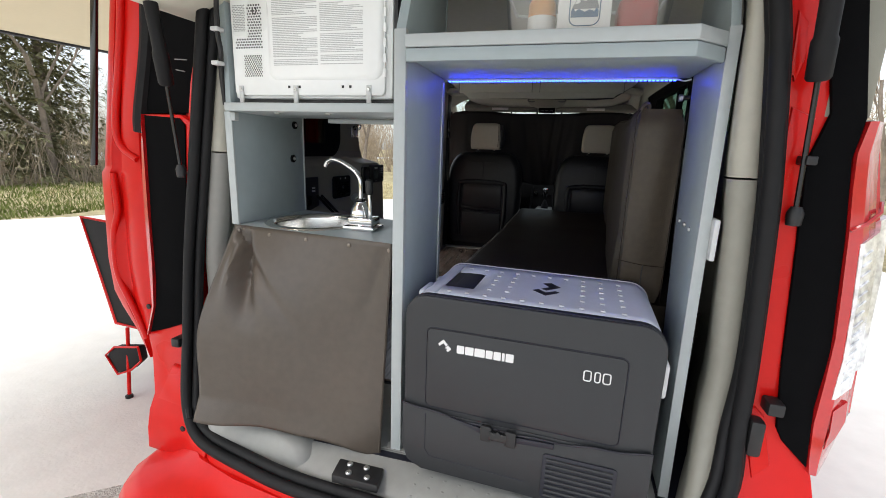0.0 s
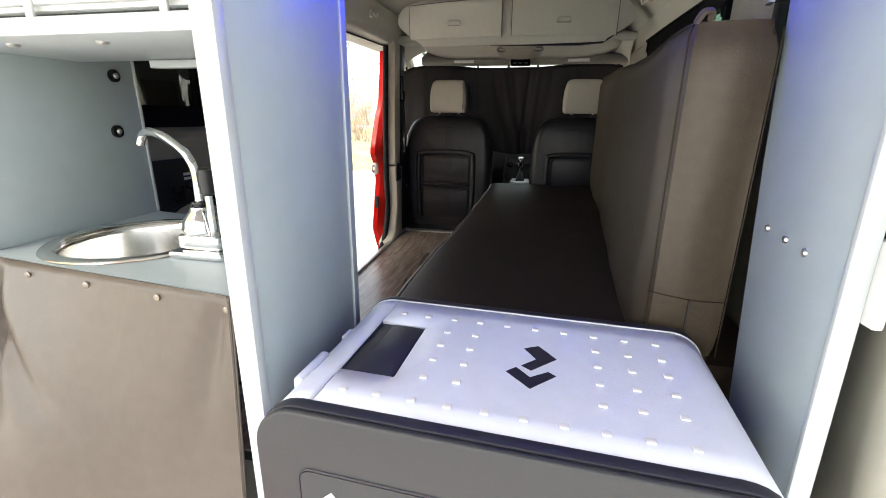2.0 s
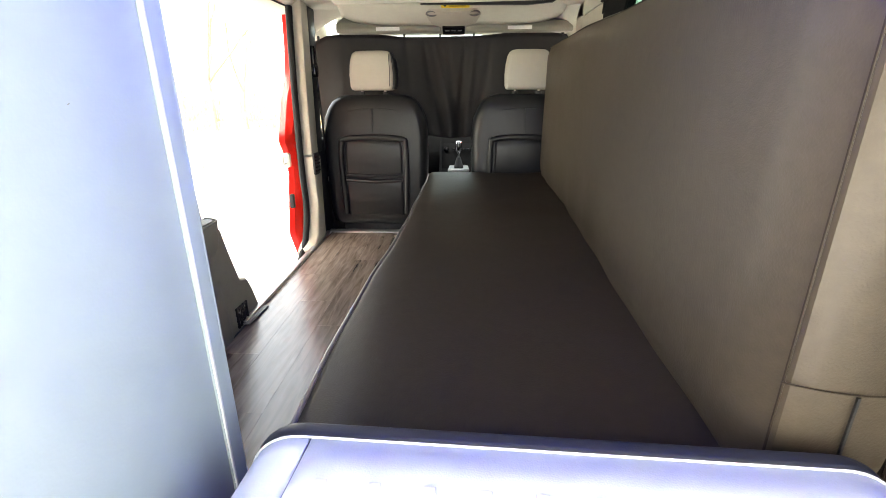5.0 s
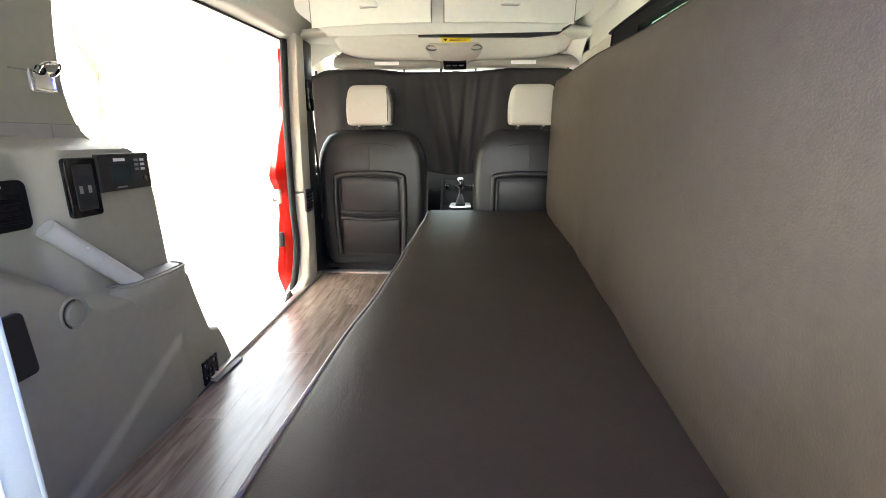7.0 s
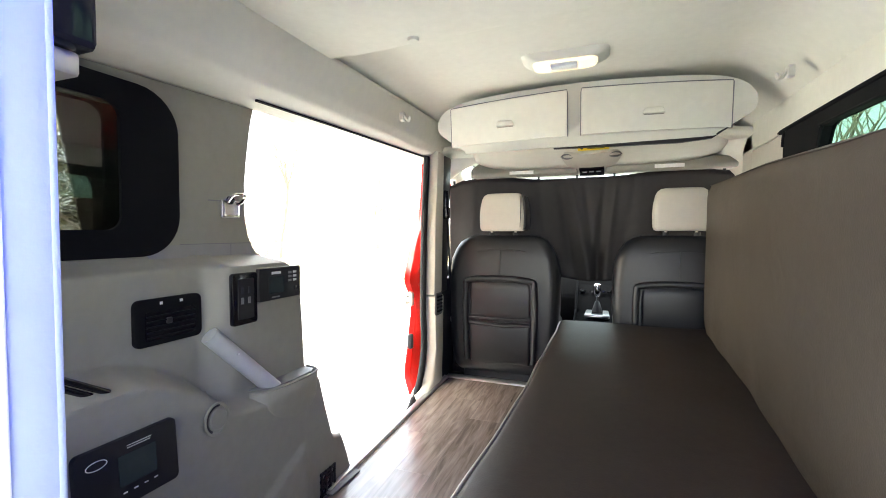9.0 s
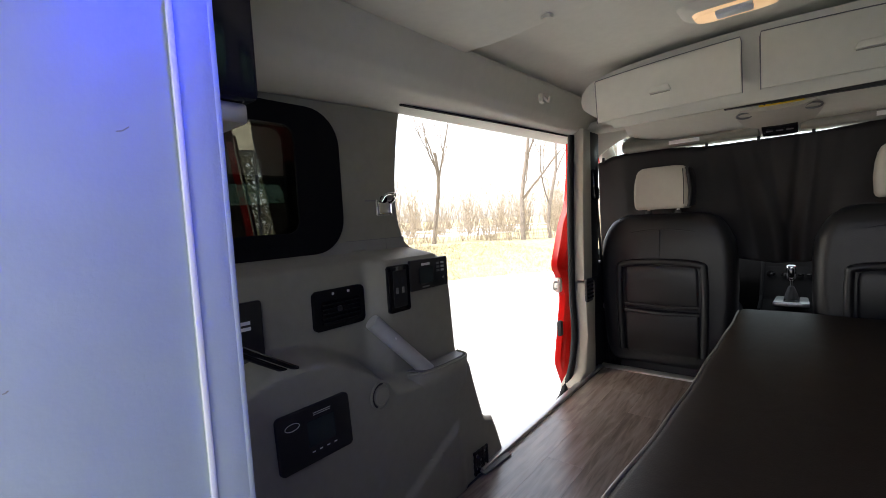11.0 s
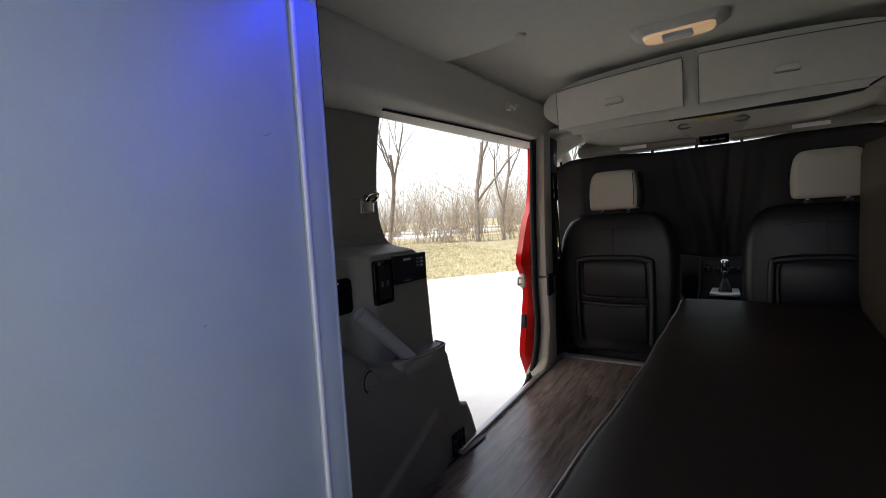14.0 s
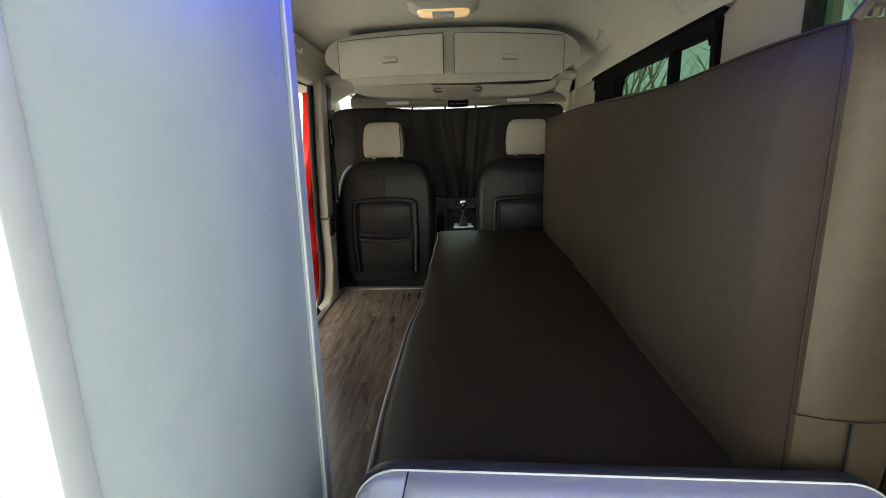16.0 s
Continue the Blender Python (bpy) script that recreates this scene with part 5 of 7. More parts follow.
# ---- overhead console ----
bins = thing("overhead_console", (0.07, 1.95, 1.64), "beige overhead storage console with two doors", "console")
def binsec(t):
    y = 1.862 + 0.09 * t
    k = 1 - 0.10 * t
    zc = 0.03 * t
    pts = [(-0.478, 1.765), (-0.465, 1.795), (-0.42, 1.822), (-0.30, 1.840), (0.07, 1.848), (0.44, 1.840), (0.56, 1.822), (0.612, 1.785), (0.620, 1.745), (0.60, 1.715), (0.510, 1.660), (0.46, 1.645), (0.07, 1.634), (-0.32, 1.640), (-0.36, 1.652), (-0.45, 1.715), (-0.474, 1.74)]
    pts = [(p[0], p[2]) for p in smooth_path([(x, 0, z) for x, z in pts + pts[:1]], 4)[:-1]]
    return [Vector((0.07 + (x - 0.07) * k, y - 0.10 * (z - 1.74) * (1 if t < 0.5 else 0) + 0.06 * ((x - 0.07) / 0.5) ** 2, z + zc)) for x, z in pts]
part("body", loft([binsec(t) for t in (0.0, 0.03, 0.5, 1.0)]), LINER, bins)
# black wedge stands in for the shadow gap behind the console
part("rear_gap_shade", prism([(-0.02, 1.646), (0.40, 1.640), (0.50, 1.648), (0.585, 1.705), (0.50, 1.72), (-0.02, 1.70)], "y", 1.958, 1.975), BLACKP, bins)
def face(x, z, d):
    return Vector((x, 1.862 - 0.10 * (z - 1.74) + 0.06 * ((x - 0.07) / 0.5) ** 2 - d, z))
def door(x0, x1):
    zt, zb = 1.815, 1.672
    n = 12
    bm = bmesh.new()
    fr = []
    for d in (0.0, 0.005):
        top = [bm.verts.new(face(x0 + (x1 - x0) * k / n, zt + 0.010 * (1 - abs(2 * (x0 + (x1 - x0) * k / n - 0.07))), d)) for k in range(n + 1)]
        bot = [bm.verts.new(face(x0 + (x1 - x0) * k / n, zb, d)) for k in range(n + 1)]
        for k in range(n):
            bm.faces.new((top[k], top[k + 1], bot[k + 1], bot[k]))
        fr.append(top + bot[::-1])
    for k in range(len(fr[0])):
        j = (k + 1) % len(fr[0])
        bm.faces.new((fr[0][k], fr[0][j], fr[1][j], fr[1][k]))
    return bm
for x0, x1, hx in ((-0.412, 0.035, -0.186), (0.085, 0.545, 0.313)):
    dark_line = [face(x0 - 0.003, 1.670, 0.001), face(x0 - 0.003, 1.815, 0.001)] + [face(x0 + (x1 - x0) * k / 10, 1.8195 + 0.010 * (1 - abs(2 * (x0 + (x1 - x0) * k / 10 - 0.07))), 0.001) for k in range(11)] + [face(x1 + 0.003, 1.815, 0.001), face(x1 + 0.003, 1.670, 0.001)]
    part("door_gap", tube(dark_line, 0.0016, 6), TRIMD, bins)
    dr = part("door", door(x0, x1), LINER, bins)
    hb = prism([(hx - 0.034, -0.008), (hx + 0.034, -0.008), (hx + 0.026, 0.012), (hx - 0.026, 0.012)], "y", -0.006, 0.016, 0.004)
    bmesh.ops.translate(hb, vec=(0, face(hx, 1.735, 0.016).y, 1.732), verts=hb.verts)
    part("handle", hb, LINER, dr)
    # grey line drawn in for the slight shadow under the handle
    part("handle_shade", tube([face(hx - 0.030, 1.7215, 0.0145), face(hx + 0.030, 1.7215, 0.0145)], 0.0016, 6), TRIM, dr)
def cab_header(u, v):
    """Lining that slopes down from behind the console to the sun visors."""
    y = 2.06 + 0.41 * v
    w = 2 * u - 1
    return (0.09 + (0.53 + 0.03 * v) * w, y, 1.800 - 0.38 * (y - 2.06) + 0.05 * abs(w) ** 6)
tagged(thick(part("ceiling_cab_header", sheet(cab_header, 36, 10), LINER, face=(0, 0, -1)), 0.012, -1.0), "beige lining between the console and the sun visors", "ceiling", kind="structure")
wl = thing("warning_label", (0.11, 2.30, 1.705), "yellow warning label with black print on the headliner", "label")
tilt_l = Matrix.Translation((0.112, 2.305, 1.800 - 0.38 * 0.245 - 0.003)) @ Matrix.Rotation(-math.atan(0.38), 4, "X")
def on_label(bm):
    bmesh.ops.transform(bm, matrix=tilt_l, verts=bm.verts)
    return bm
part("sticker", on_label(box(-0.066, 0.066, -0.020, 0.016, -0.001, 0.001)), YELLOW, wl)
part("print", on_label(join(*[box(-0.028 + 0.0, 0.058 - 0.01 * k, -0.010 + 0.009 * k, -0.006 + 0.009 * k, -0.0018, -0.0011) for k in range(2)])), BLACKP, wl)
part("triangle", on_label(prism([(-0.058, -0.012), (-0.038, -0.012), (-0.048, 0.008)], "z", -0.0018, -0.0011)), BLACKP, wl)

dome = thing("dome_light", (0.045, 1.655, 1.86), "lit interior dome lamp with warm lens", "ceiling lamp")
part("housing", loft([[Vector((0.045 + x, 1.655 + y, z)) for x, y in rrect(-w, w, -d, d, 0.03, 6)] for z, w, d in ((1.868, 0.130, 0.060), (1.858, 0.122, 0.055), (1.847, 0.105, 0.046))]), LINER, dome)
part("lens", loft([[Vector((0.045 + x, 1.655 + y, z)) for x, y in rrect(-w, w, -d, d, 0.025, 6)] for z, w, d in ((1.8468, 0.095, 0.038), (1.838, 0.090, 0.034), (1.834, 0.075, 0.026))]), LENSW, dome)
part("switch", box(0.005, 0.085, 1.612, 1.65, 1.824, 1.838, 0.005), PALE, dome)
for x, y, z in ((-0.535, 1.73, 1.752), (0.625, 1.70, 1.758)):
    hk = thing("coat_hook", (x, y, z), "small beige coat hook on the headliner", "coat hook", "coat hooks")
    s = 1 if x < 0 else -1
    part("plate", prism(rrect(y - 0.014, y + 0.014, z - 0.012, z + 0.022, 0.008), "x", x - 0.012 * s, x + 0.004 * s, 0.002), LINER, hk)
    part("hook", tube(smooth_path([(x, y, z + 0.008), (x + 0.012 * s, y, z - 0.004), (x + 0.022 * s, y, z - 0.012), (x + 0.026 * s, y, z + 0.004)], 4), 0.005, 8), LINER, hk)
tagged(part("screw_cap", lathe([(0.004, 1.796), (0.012, 1.796), (0.0145, 1.801), (0.0145, 1.825)], (-0.277, 1.245, 0), 20), LINER), "round beige screw cap in the headliner", "cap")

# ---- fittings on the left side trim ----
XT = -0.660
XV = -0.700
v = thing("air_vent", (XV, 0.89, 1.11), "black slatted air vent in the side trim", "air vent")
fr = prism(rrect(0.838, 0.990, 1.098, 1.194, 0.014), "x", XV - 0.01, XV + 0.010, 0.003)
part("frame", fr, WFRAME, v)
part("throat", prism(rrect(0.858, 0.972, 1.110, 1.168, 0.006), "x", XV + 0.0102, XV + 0.0115), GLOSSB, v)
for k in range(5):
    part("slat", box(XV + 0.0118, XV + 0.0140, 0.860, 0.970, 1.114 + k * 0.0108, 1.1175 + k * 0.0108), WFRAME, v)
part("thumbwheel", box(XV + 0.010, XV + 0.017, 0.902, 0.914, 1.140, 1.152, 0.002), BLACKP, v)
part("mark", box(XV + 0.010, XV + 0.0108, 0.890, 0.896, 1.181, 1.187), PRINT, v)
part("mark", box(XV + 0.010, XV + 0.0108, 0.935, 0.942, 1.181, 1.187), PRINT, v)
u = thing("usb_socket_panel", (XT, 1.08, 1.10), "glossy black USB charging socket plate", "socket")
part("plate", prism(rrect(1.040, 1.118, 1.106, 1.232, 0.008), "x", XT - 0.005, XT + 0.010, 0.003), GLOSSB, u)
part("inset", prism(rrect(1.054, 1.104, 1.120, 1.218, 0.004), "x", XT + 0.0102, XT + 0.0125, 0.001), BLACKP, u)
for y, z in ((1.066, 1.165), (1.088, 1.165), (1.066, 1.19), (1.088, 1.19)):
    part("usb_port", box(XT + 0.0127, XT + 0.0134, y - 0.004, y + 0.004, z - 0.008, z + 0.008), INK if z < 1.18 else FRIDGED, u)
p = thing("display_panel", (XT, 1.2, 1.15), "black control panel with a small screen and buttons", "control panel")
part("plate", prism(rrect(1.121, 1.280, 1.152, 1.238, 0.005), "x", XT - 0.005, XT + 0.012, 0.003), BLACKP, p)
part("screen", box(XT + 0.0122, XT + 0.0130, 1.155, 1.212, 1.170, 1.214), SCREEN, p)
part("brand_bar", box(XT + 0.0122, XT + 0.0126, 1.165, 1.20, 1.220, 1.227), PRINT, p)
part("brand_bar", box(XT + 0.0122, XT + 0.0126, 1.165, 1.195, 1.158, 1.162), INK, p)
for j in range(3):
    for yy in (1.234, 1.254):
        part("button", box(XT + 0.0122, XT + 0.0142, yy - 0.006, yy + 0.006, 1.196 + j * 0.011, 1.202 + j * 0.011), INK if yy < 1.24 else PALE, p)
part("knob", lathe([(0.002, 0), (0.006, 0), (0.006, 0.005), (0.003, 0.006)], (XT + 0.0122, 1.256, 1.176), 14, "x"), CHROME, p)
b = thing("breaker_panel", (XV, 0.65, 1.04), "black switch panel with white printed rows", "control panel")
part("plate", prism(rrect(0.56, 0.715, 1.06, 1.20, 0.006), "x", XV - 0.004, XV + 0.008, 0.002), BLACKP, b)
for k in range(2):
    part("print", box(XV + 0.0081, XV + 0.0086, 0.664, 0.688, 1.142 + k * 0.012, 1.149 + k * 0.012), PALE, b)
part("switch", box(XV + 0.008, XV + 0.013, 0.62, 0.655, 1.09, 1.13, 0.002), GLOSSB, b)
s = thing("solar_controller", (-0.60, 0.765, 0.87), "black solar charge controller with grey screen", "controller")
def xw(z):
    return trim_pt(0.45, (z - 0.535) / 0.742)[0]
sl = prism(rrect(0.675, 0.848, 0.862, 0.978, 0.010), "x", -0.016, 0.010, 0.003)
tilt = Matrix.Translation((xw(0.92) , 0, 0.92)) @ Matrix.Rotation(radians(-4), 4, "Y") @ Matrix.Translation((0, 0, -0.92))
def tl(bm):
    bmesh.ops.transform(bm, matrix=tilt, verts=bm.verts)
    return bm
part("housing", tl(sl), BLACKP, s)
part("screen", tl(box(0.0102, 0.0112, 0.740, 0.805, 0.898, 0.950)), SCREEN, s)
part("logo_ring", tl(tube([(0.0108, 0.707 + 0.016 * math.cos(a), 0.952 + 0.007 * math.sin(a)) for a in np.linspace(0, 2 * math.pi, 20)[:-1]], 0.0008, 5, closed=True)), PRINT, s)
part("print", tl(bars(0.756, 0.80, 0.958, 0.966, 2, "x", 0.0102, 0.0004, 0.4, random.Random(4))), PRINT, s)
for k in range(4):
    part("button_mark", tl(box(0.0102, 0.0107, 0.745 + k * 0.018, 0.752 + k * 0.018, 0.8845, 0.8870)), PRINT, s)
pg = thing("jack_cover", (-0.60, 0.945, 0.93), "round grey cover plug in the side trim", "cover")
xx = xw(0.93)
part("ring", tube([(xx + 0.0005, 0.947 + 0.029 * math.cos(a), 0.932 + 0.033 * math.sin(a)) for a in np.linspace(0, 2 * math.pi, 28)[:-1]], 0.0030, 8, closed=True), TRIM, pg)
# black arc stands in for the C-shaped shadow inside the ring
part("dark_line", tube([(xx + 0.0005, 0.947 + 0.0255 * math.cos(a), 0.932 + 0.0285 * math.sin(a)) for a in np.linspace(1.2, 4.3, 20)], [0.0004] + [0.0032] * 18 + [0.0004], 8), BLACKP, pg)
part("disc", lathe([(0.003, 0), (0.022, 0), (0.023, 0.003), (0.020, 0.006), (0.003, 0.0065)], (xx - 0.002, 0.951, 0.930), 24, "x"), TRIM, pg)
tb = thing("table_leg_tube", (-0.64, 1.12, 0.93), "pale grey painted tube stowed in the side pocket", "tube")
part("tube", tube([(-0.672, 0.992, 1.096), (-0.618, 1.165, 0.905)], 0.0205, 24), TUBEM, tb)
part("pin", tube([(-0.645, 1.040, 1.046), (-0.633, 1.038, 1.045)], 0.0025, 8), PALE, tb)
pkt = thing("side_pocket", (-0.62, 1.2, 0.9), "open grey plastic pocket moulded in the side trim", "pocket")
rim = smooth_path([(-0.640, 1.075, 0.936), (-0.606, 1.105, 0.938), (-0.594, 1.20, 0.937), (-0.597, 1.275, 0.937), (-0.612, 1.30, 0.938), (-0.65, 1.306, 0.940)], 6)
part("rim", tube(rim, 0.0036, 10), TRIM, pkt)
front = loft([[Vector((p[0] - 0.040 * (1 - k) ** 1.4, p[1], p[2] - 0.22 * (1 - k))) for p in rim] for k in (0.0, 0.2, 0.4, 0.6, 0.8, 1.0)], closed=False, caps=False)
thick(part("front", front, TRIM, pkt), 0.004, 0)
# dark slab on the solid ledge stands in for the pocket's shaded hollow
part("well_shade", prism([(-0.652, 1.085), (-0.608, 1.108), (-0.602, 1.200), (-0.604, 1.270), (-0.616, 1.290), (-0.650, 1.295)], "z", 0.9385, 0.9412), TRIMD, pkt)
dv = thing("folded_handle", (-0.64, 0.70, 1.05), "pair of black metal bars lying in the trim recess", "bar")
for k in range(2):
    part("bar", tube([(-0.628 + 0.004 * k, 0.60 + 0.022 * k, 1.135), (-0.630 + 0.004 * k, 0.725 + 0.022 * k, 1.055)], 0.0055, 12), GLOSSB, dv)
gr = thing("drain_grille", (-0.58, 1.30, 0.6), "small black square grille low on the trim", "grille")
gx = trim_pt(0.9, 0.11)[0] + 0.002
for k in range(4):
    part("slat", box(gx, gx + 0.006, 1.268, 1.338, 0.578 + k * 0.020, 0.586 + k * 0.020, 0.001), GLOSSB, gr)
for k in range(4):
    part("bar", box(gx + 0.001, gx + 0.007, 1.268 + k * 0.021, 1.275 + k * 0.021, 0.576, 0.648, 0.001), GLOSSB, gr)
part("ring", tube([(gx + 0.004, 1.303 + 0.021 * math.cos(a), 0.612 + 0.022 * math.sin(a)) for a in np.linspace(0, 2 * math.pi, 20)[:-1]], 0.0035, 6, closed=True), GLOSSB, gr)
fp = thing("floor_bracket", (-0.58, 1.36, 0.58), "flat steel floor bracket beside the door sill", "bracket")
part("plate", prism([(-0.625, 1.30), (-0.55, 1.285), (-0.545, 1.425), (-0.60, 1.435)], "z", 0.580, 0.585, 0.001), TRIMD, fp)
part("bolt", screw(-0.575, 1.40, 0.585, "z", 0.007, 0.004), SCREW, fp)
hkp = thing("belt_anchor", (-0.735, 1.12, 1.37), "chrome fold-down hook on the pillar trim", "hook")
part("frame", tube([(-0.729, y, z) for y, z in ((1.092, 1.372), (1.138, 1.372), (1.138, 1.408), (1.092, 1.408))], 0.0045, 8, closed=True), CHROME, hkp)
part("plate", prism(rrect(1.088, 1.142, 1.368, 1.412, 0.005), "x", -0.737, -0.7315, 0.002), STEEL, hkp)
part("hook", tube(smooth_path([(-0.727, 1.100, 1.404), (-0.712, 1.106, 1.424), (-0.708, 1.138, 1.426), (-0.716, 1.136, 1.408), (-0.725, 1.128, 1.402)], 5), 0.0040, 8), CHROME, hkp)
part("socket", lathe([(0.003, 0), (0.011, 0), (0.010, 0.006), (0.003, 0.007)], (-0.731, 1.113, 1.412), 14, "x"), GLOSSB, hkp)
# ---- rear of the van ----
def rear_y(x, z):
    """The rear face leans back towards the sill and bows out over the bumper."""
    return 0.125 - 0.056 * x - 0.12 * (1 - ss(0.46, 0.86, z)) - 0.07 * (1 - ss(0.40, 0.56, z)) * ss(-0.76, -0.58, x) * ss(0.70, 0.56, x) - 0.03 * (1 - ss(0.46, 0.60, z)) * ss(-0.62, -0.28, x) * ss(0.66, 0.45, x)


def rear_panel(name, outline, off, depth, material, parent, label="", bevel=0.003):
    """A panel that follows the rear face, off in front of it."""
    pts = []
    for (x0, z0), (x1, z1) in zip(outline, outline[1:] + outline[:1]):
        n = max(1, int(math.hypot(x1 - x0, z1 - z0) / 0.08))
        pts += [(x0 + (x1 - x0) * k / n, z0 + (z1 - z0) * k / n) for k in range(n)]
    bm = bmesh.new()
    fr, bk = [[bm.verts.new((x, rear_y(x, z) - off + d, z)) for x, z in pts] for d in (0, depth)]
    f0 = bm.faces.new(fr)
    bm.faces.new(bk)
    for i in range(len(pts)):
        j = (i + 1) % len(pts)
        bm.faces.new((fr[i], fr[j], bk[j], bk[i]))
    bmesh.ops.recalc_face_normals(bm, faces=bm.faces)
    if bevel:
        bmesh.ops.bevel(bm, geom=list(f0.edges), offset=bevel, segments=2, profile=0.5, affect="EDGES", clamp_overlap=True)
    bmesh.ops.triangulate(bm, faces=[f for f in bm.faces if len(f.verts) > 4])
    return part(name, bm, material, parent, label)


SEALP = [(-0.622, 1.80), (-0.651, 1.675), (-0.691, 1.471), (-0.734, 1.246), (-0.781, 0.995), (-0.790, 0.736), (-0.751, 0.605), (-0.725, 0.541), (-0.691, 0.504), (-0.621, 0.490), (-0.499, 0.483), (-0.336, 0.481),
         (-0.10, 0.482), (0.40, 0.488), (0.555, 0.530), (0.634, 0.654), (0.651, 0.782), (0.652, 0.929), (0.638, 1.171), (0.628, 1.298), (0.604, 1.502), (0.588, 1.593), (0.548, 1.80)]
def seal_path(grow, off):
    pts = []
    for x, z in SEALP:
        side = ss(0.50, 0.62, z)
        g = grow if grow > 0 or x < 0 else grow * (1 - ss(0.6, 1.0, z))
        gx, gz = (g * (1 if x > 0 else -1) * (0.4 + 0.6 * side), -g * (1 - side))
        pts.append((x + gx, rear_y(x, z) - off, z + gz))
    return smooth_path(pts, 6)
for nm, grow, off, r, lab in (("weather_seal", 0.004, 0.026, 0.0155, "black rubber seal round the tailgate opening"), ("weather_seal_lip", 0.017, 0.012, 0.011, "outer lip of the black tailgate seal"),
                              ("weather_seal_inner", -0.019, 0.010, 0.0125, "inner rib of the black tailgate seal")):
    tagged(part(nm, tube(seal_path(grow, off), r, 12), RUBBER), lab, "seal", kind="structure")
pinch = seal_path(-0.012, 0.034)[40:44]
tagged(part("seal_joint", tube(pinch, 0.009, 8), RUBBER), "wrinkled joint in the tailgate seal", "seal", kind="structure")

van = thing("van_body", (0.0, -0.1, 0.0), "red van body around the open tailgate", "van")
lip_l = [(p.x - 0.004, p.z) for p in seal_path(0.017, 0.012)]
left_low = [p for p in lip_l if p[0] < -0.62 and p[1] < 1.39]
right_in = [p for p in lip_l if p[0] > 0.50]
rear_panel("rear_panel_left", [(-0.80, 1.395), (-0.945, 1.395), (-0.982, 1.05), (-0.984, 0.72), (-0.950, 0.675), (-0.898, 0.558), (-0.912, 0.505), (-0.924, 0.44), (-0.930, 0.37), (-0.80, 0.37), (-0.665, 0.42), (-0.655, 0.462)] + left_low[::-1], 0.0, 0.03, RED, van)
rear_panel("rear_step_left", [(-0.872, 0.552), (-0.842, 0.650), (-0.802, 0.648), (-0.782, 0.590), (-0.775, 0.545)], 0.012, 0.02, RED, van, bevel=0.006)
rear_panel("rear_panel_right", [(x + 0.008, z) for x, z in right_in] + [(0.72, 1.80), (0.728, 1.60), (0.762, 1.40), (0.756, 1.33), (0.775, 1.185), (0.792, 0.966), (0.790, 0.74), (0.80, 0.62), (0.80, 0.42), (0.56, 0.44)], 0.0, 0.03, RED, van)
part("side_left", prism([(0.21, 0.25), (1.30, 0.25), (1.30, 1.20), (1.10, 1.25), (0.21, 1.30)], "x", -0.855, -0.80, 0.02), RED, van)
part("quarter_left", join(box(-0.822, -0.792, 0.21, 0.33, 1.26, 1.79, 0.01), box(-0.822, -0.792, 0.33, 1.235, 1.60, 1.79, 0.01), box(-0.822, -0.792, 0.33, 1.16, 1.26, 1.325, 0.008)), RED, van)
part("side_right", prism([(0.20, 0.25), (3.6, 0.25), (3.6, 1.15), (0.20, 1.35)], "x", 0.80, 0.845, 0.02), RED, van)
def bump_plan(z, out):
    """Rounded rear bumper outline at height z."""
    c, w, back = -0.03, 0.872 + out, -out
    left = [(-w, 0.30), (-w, 0.10), (-w + 0.006, 0.03), (-w + 0.04, -0.04), (-w + 0.12, -0.10), (-w + 0.27, -0.14), (-0.30, -0.165)]
    pts = [(c + x, y + back * (y < 0.05)) for x, y in left] + [(c - x, y - 0.05 + back * (y < 0.05)) for x, y in left[::-1]]
    pts += [(c + w - 0.05, 0.25), (c + w - 0.25, 0.03), (0.0, -0.085), (c - w + 0.25, 0.03), (c - w + 0.05, 0.30)]
    return [Vector((x, y, z)) for x, y in pts]
part("bumper", loft([bump_plan(z, out) for z, out in ((0.18, 0.0), (0.25, 0.028), (0.31, 0.036), (0.345, 0.024), (0.366, -0.004), (0.378, -0.05), (0.405, -0.085), (0.43, -0.105))]), RED, van)
rear_panel("rear_lip", [(0.60, 0.46), (0.56, 0.38), (-0.70, 0.38), (-0.69, 0.455)] + [(-0.66 + 0.063 * k, 0.464) for k in range(20)], -0.004, 0.02, RED, van, bevel=0.0)
# black panels beside the opening
rear_panel("jamb_panel_left", [(-0.930, 1.392), (-0.952, 1.05), (-0.966, 0.722), (-0.90, 0.742), (-0.826, 0.770), (-0.822, 0.95), (-0.800, 1.172), (-0.780, 1.367), (-0.80, 1.385)], 0.005, 0.004, JAMBK, van, bevel=0.001)
rear_panel("jamb_recess_left", [(-0.900, 1.82), (-0.922, 1.705), (-0.956, 1.514), (-0.957, 1.401), (-0.79, 1.401), (-0.735, 1.401), (-0.70, 1.572), (-0.66, 1.82)], -0.030, 0.02, JAMBK, van, bevel=0.0)
rear_panel("jamb_strip", [(-0.716, 1.60), (-0.700, 1.60), (-0.752, 1.335), (-0.790, 1.350), (-0.763, 1.485), (-0.752, 1.52)], -0.012, 0.01, RED, van)
rear_panel("jamb_panel_right", [(0.640, 1.82), (0.673, 1.591), (0.708, 1.408), (0.687, 1.322), (0.699, 1.176), (0.717, 0.932), (0.728, 0.795), (0.739, 0.772), (0.780, 0.733), (0.789, 0.966), (0.770, 1.185), (0.752, 1.331), (0.760, 1.401), (0.724, 1.60), (0.70, 1.82)], 0.010, 0.008, JAMBK, van, bevel=0.002)
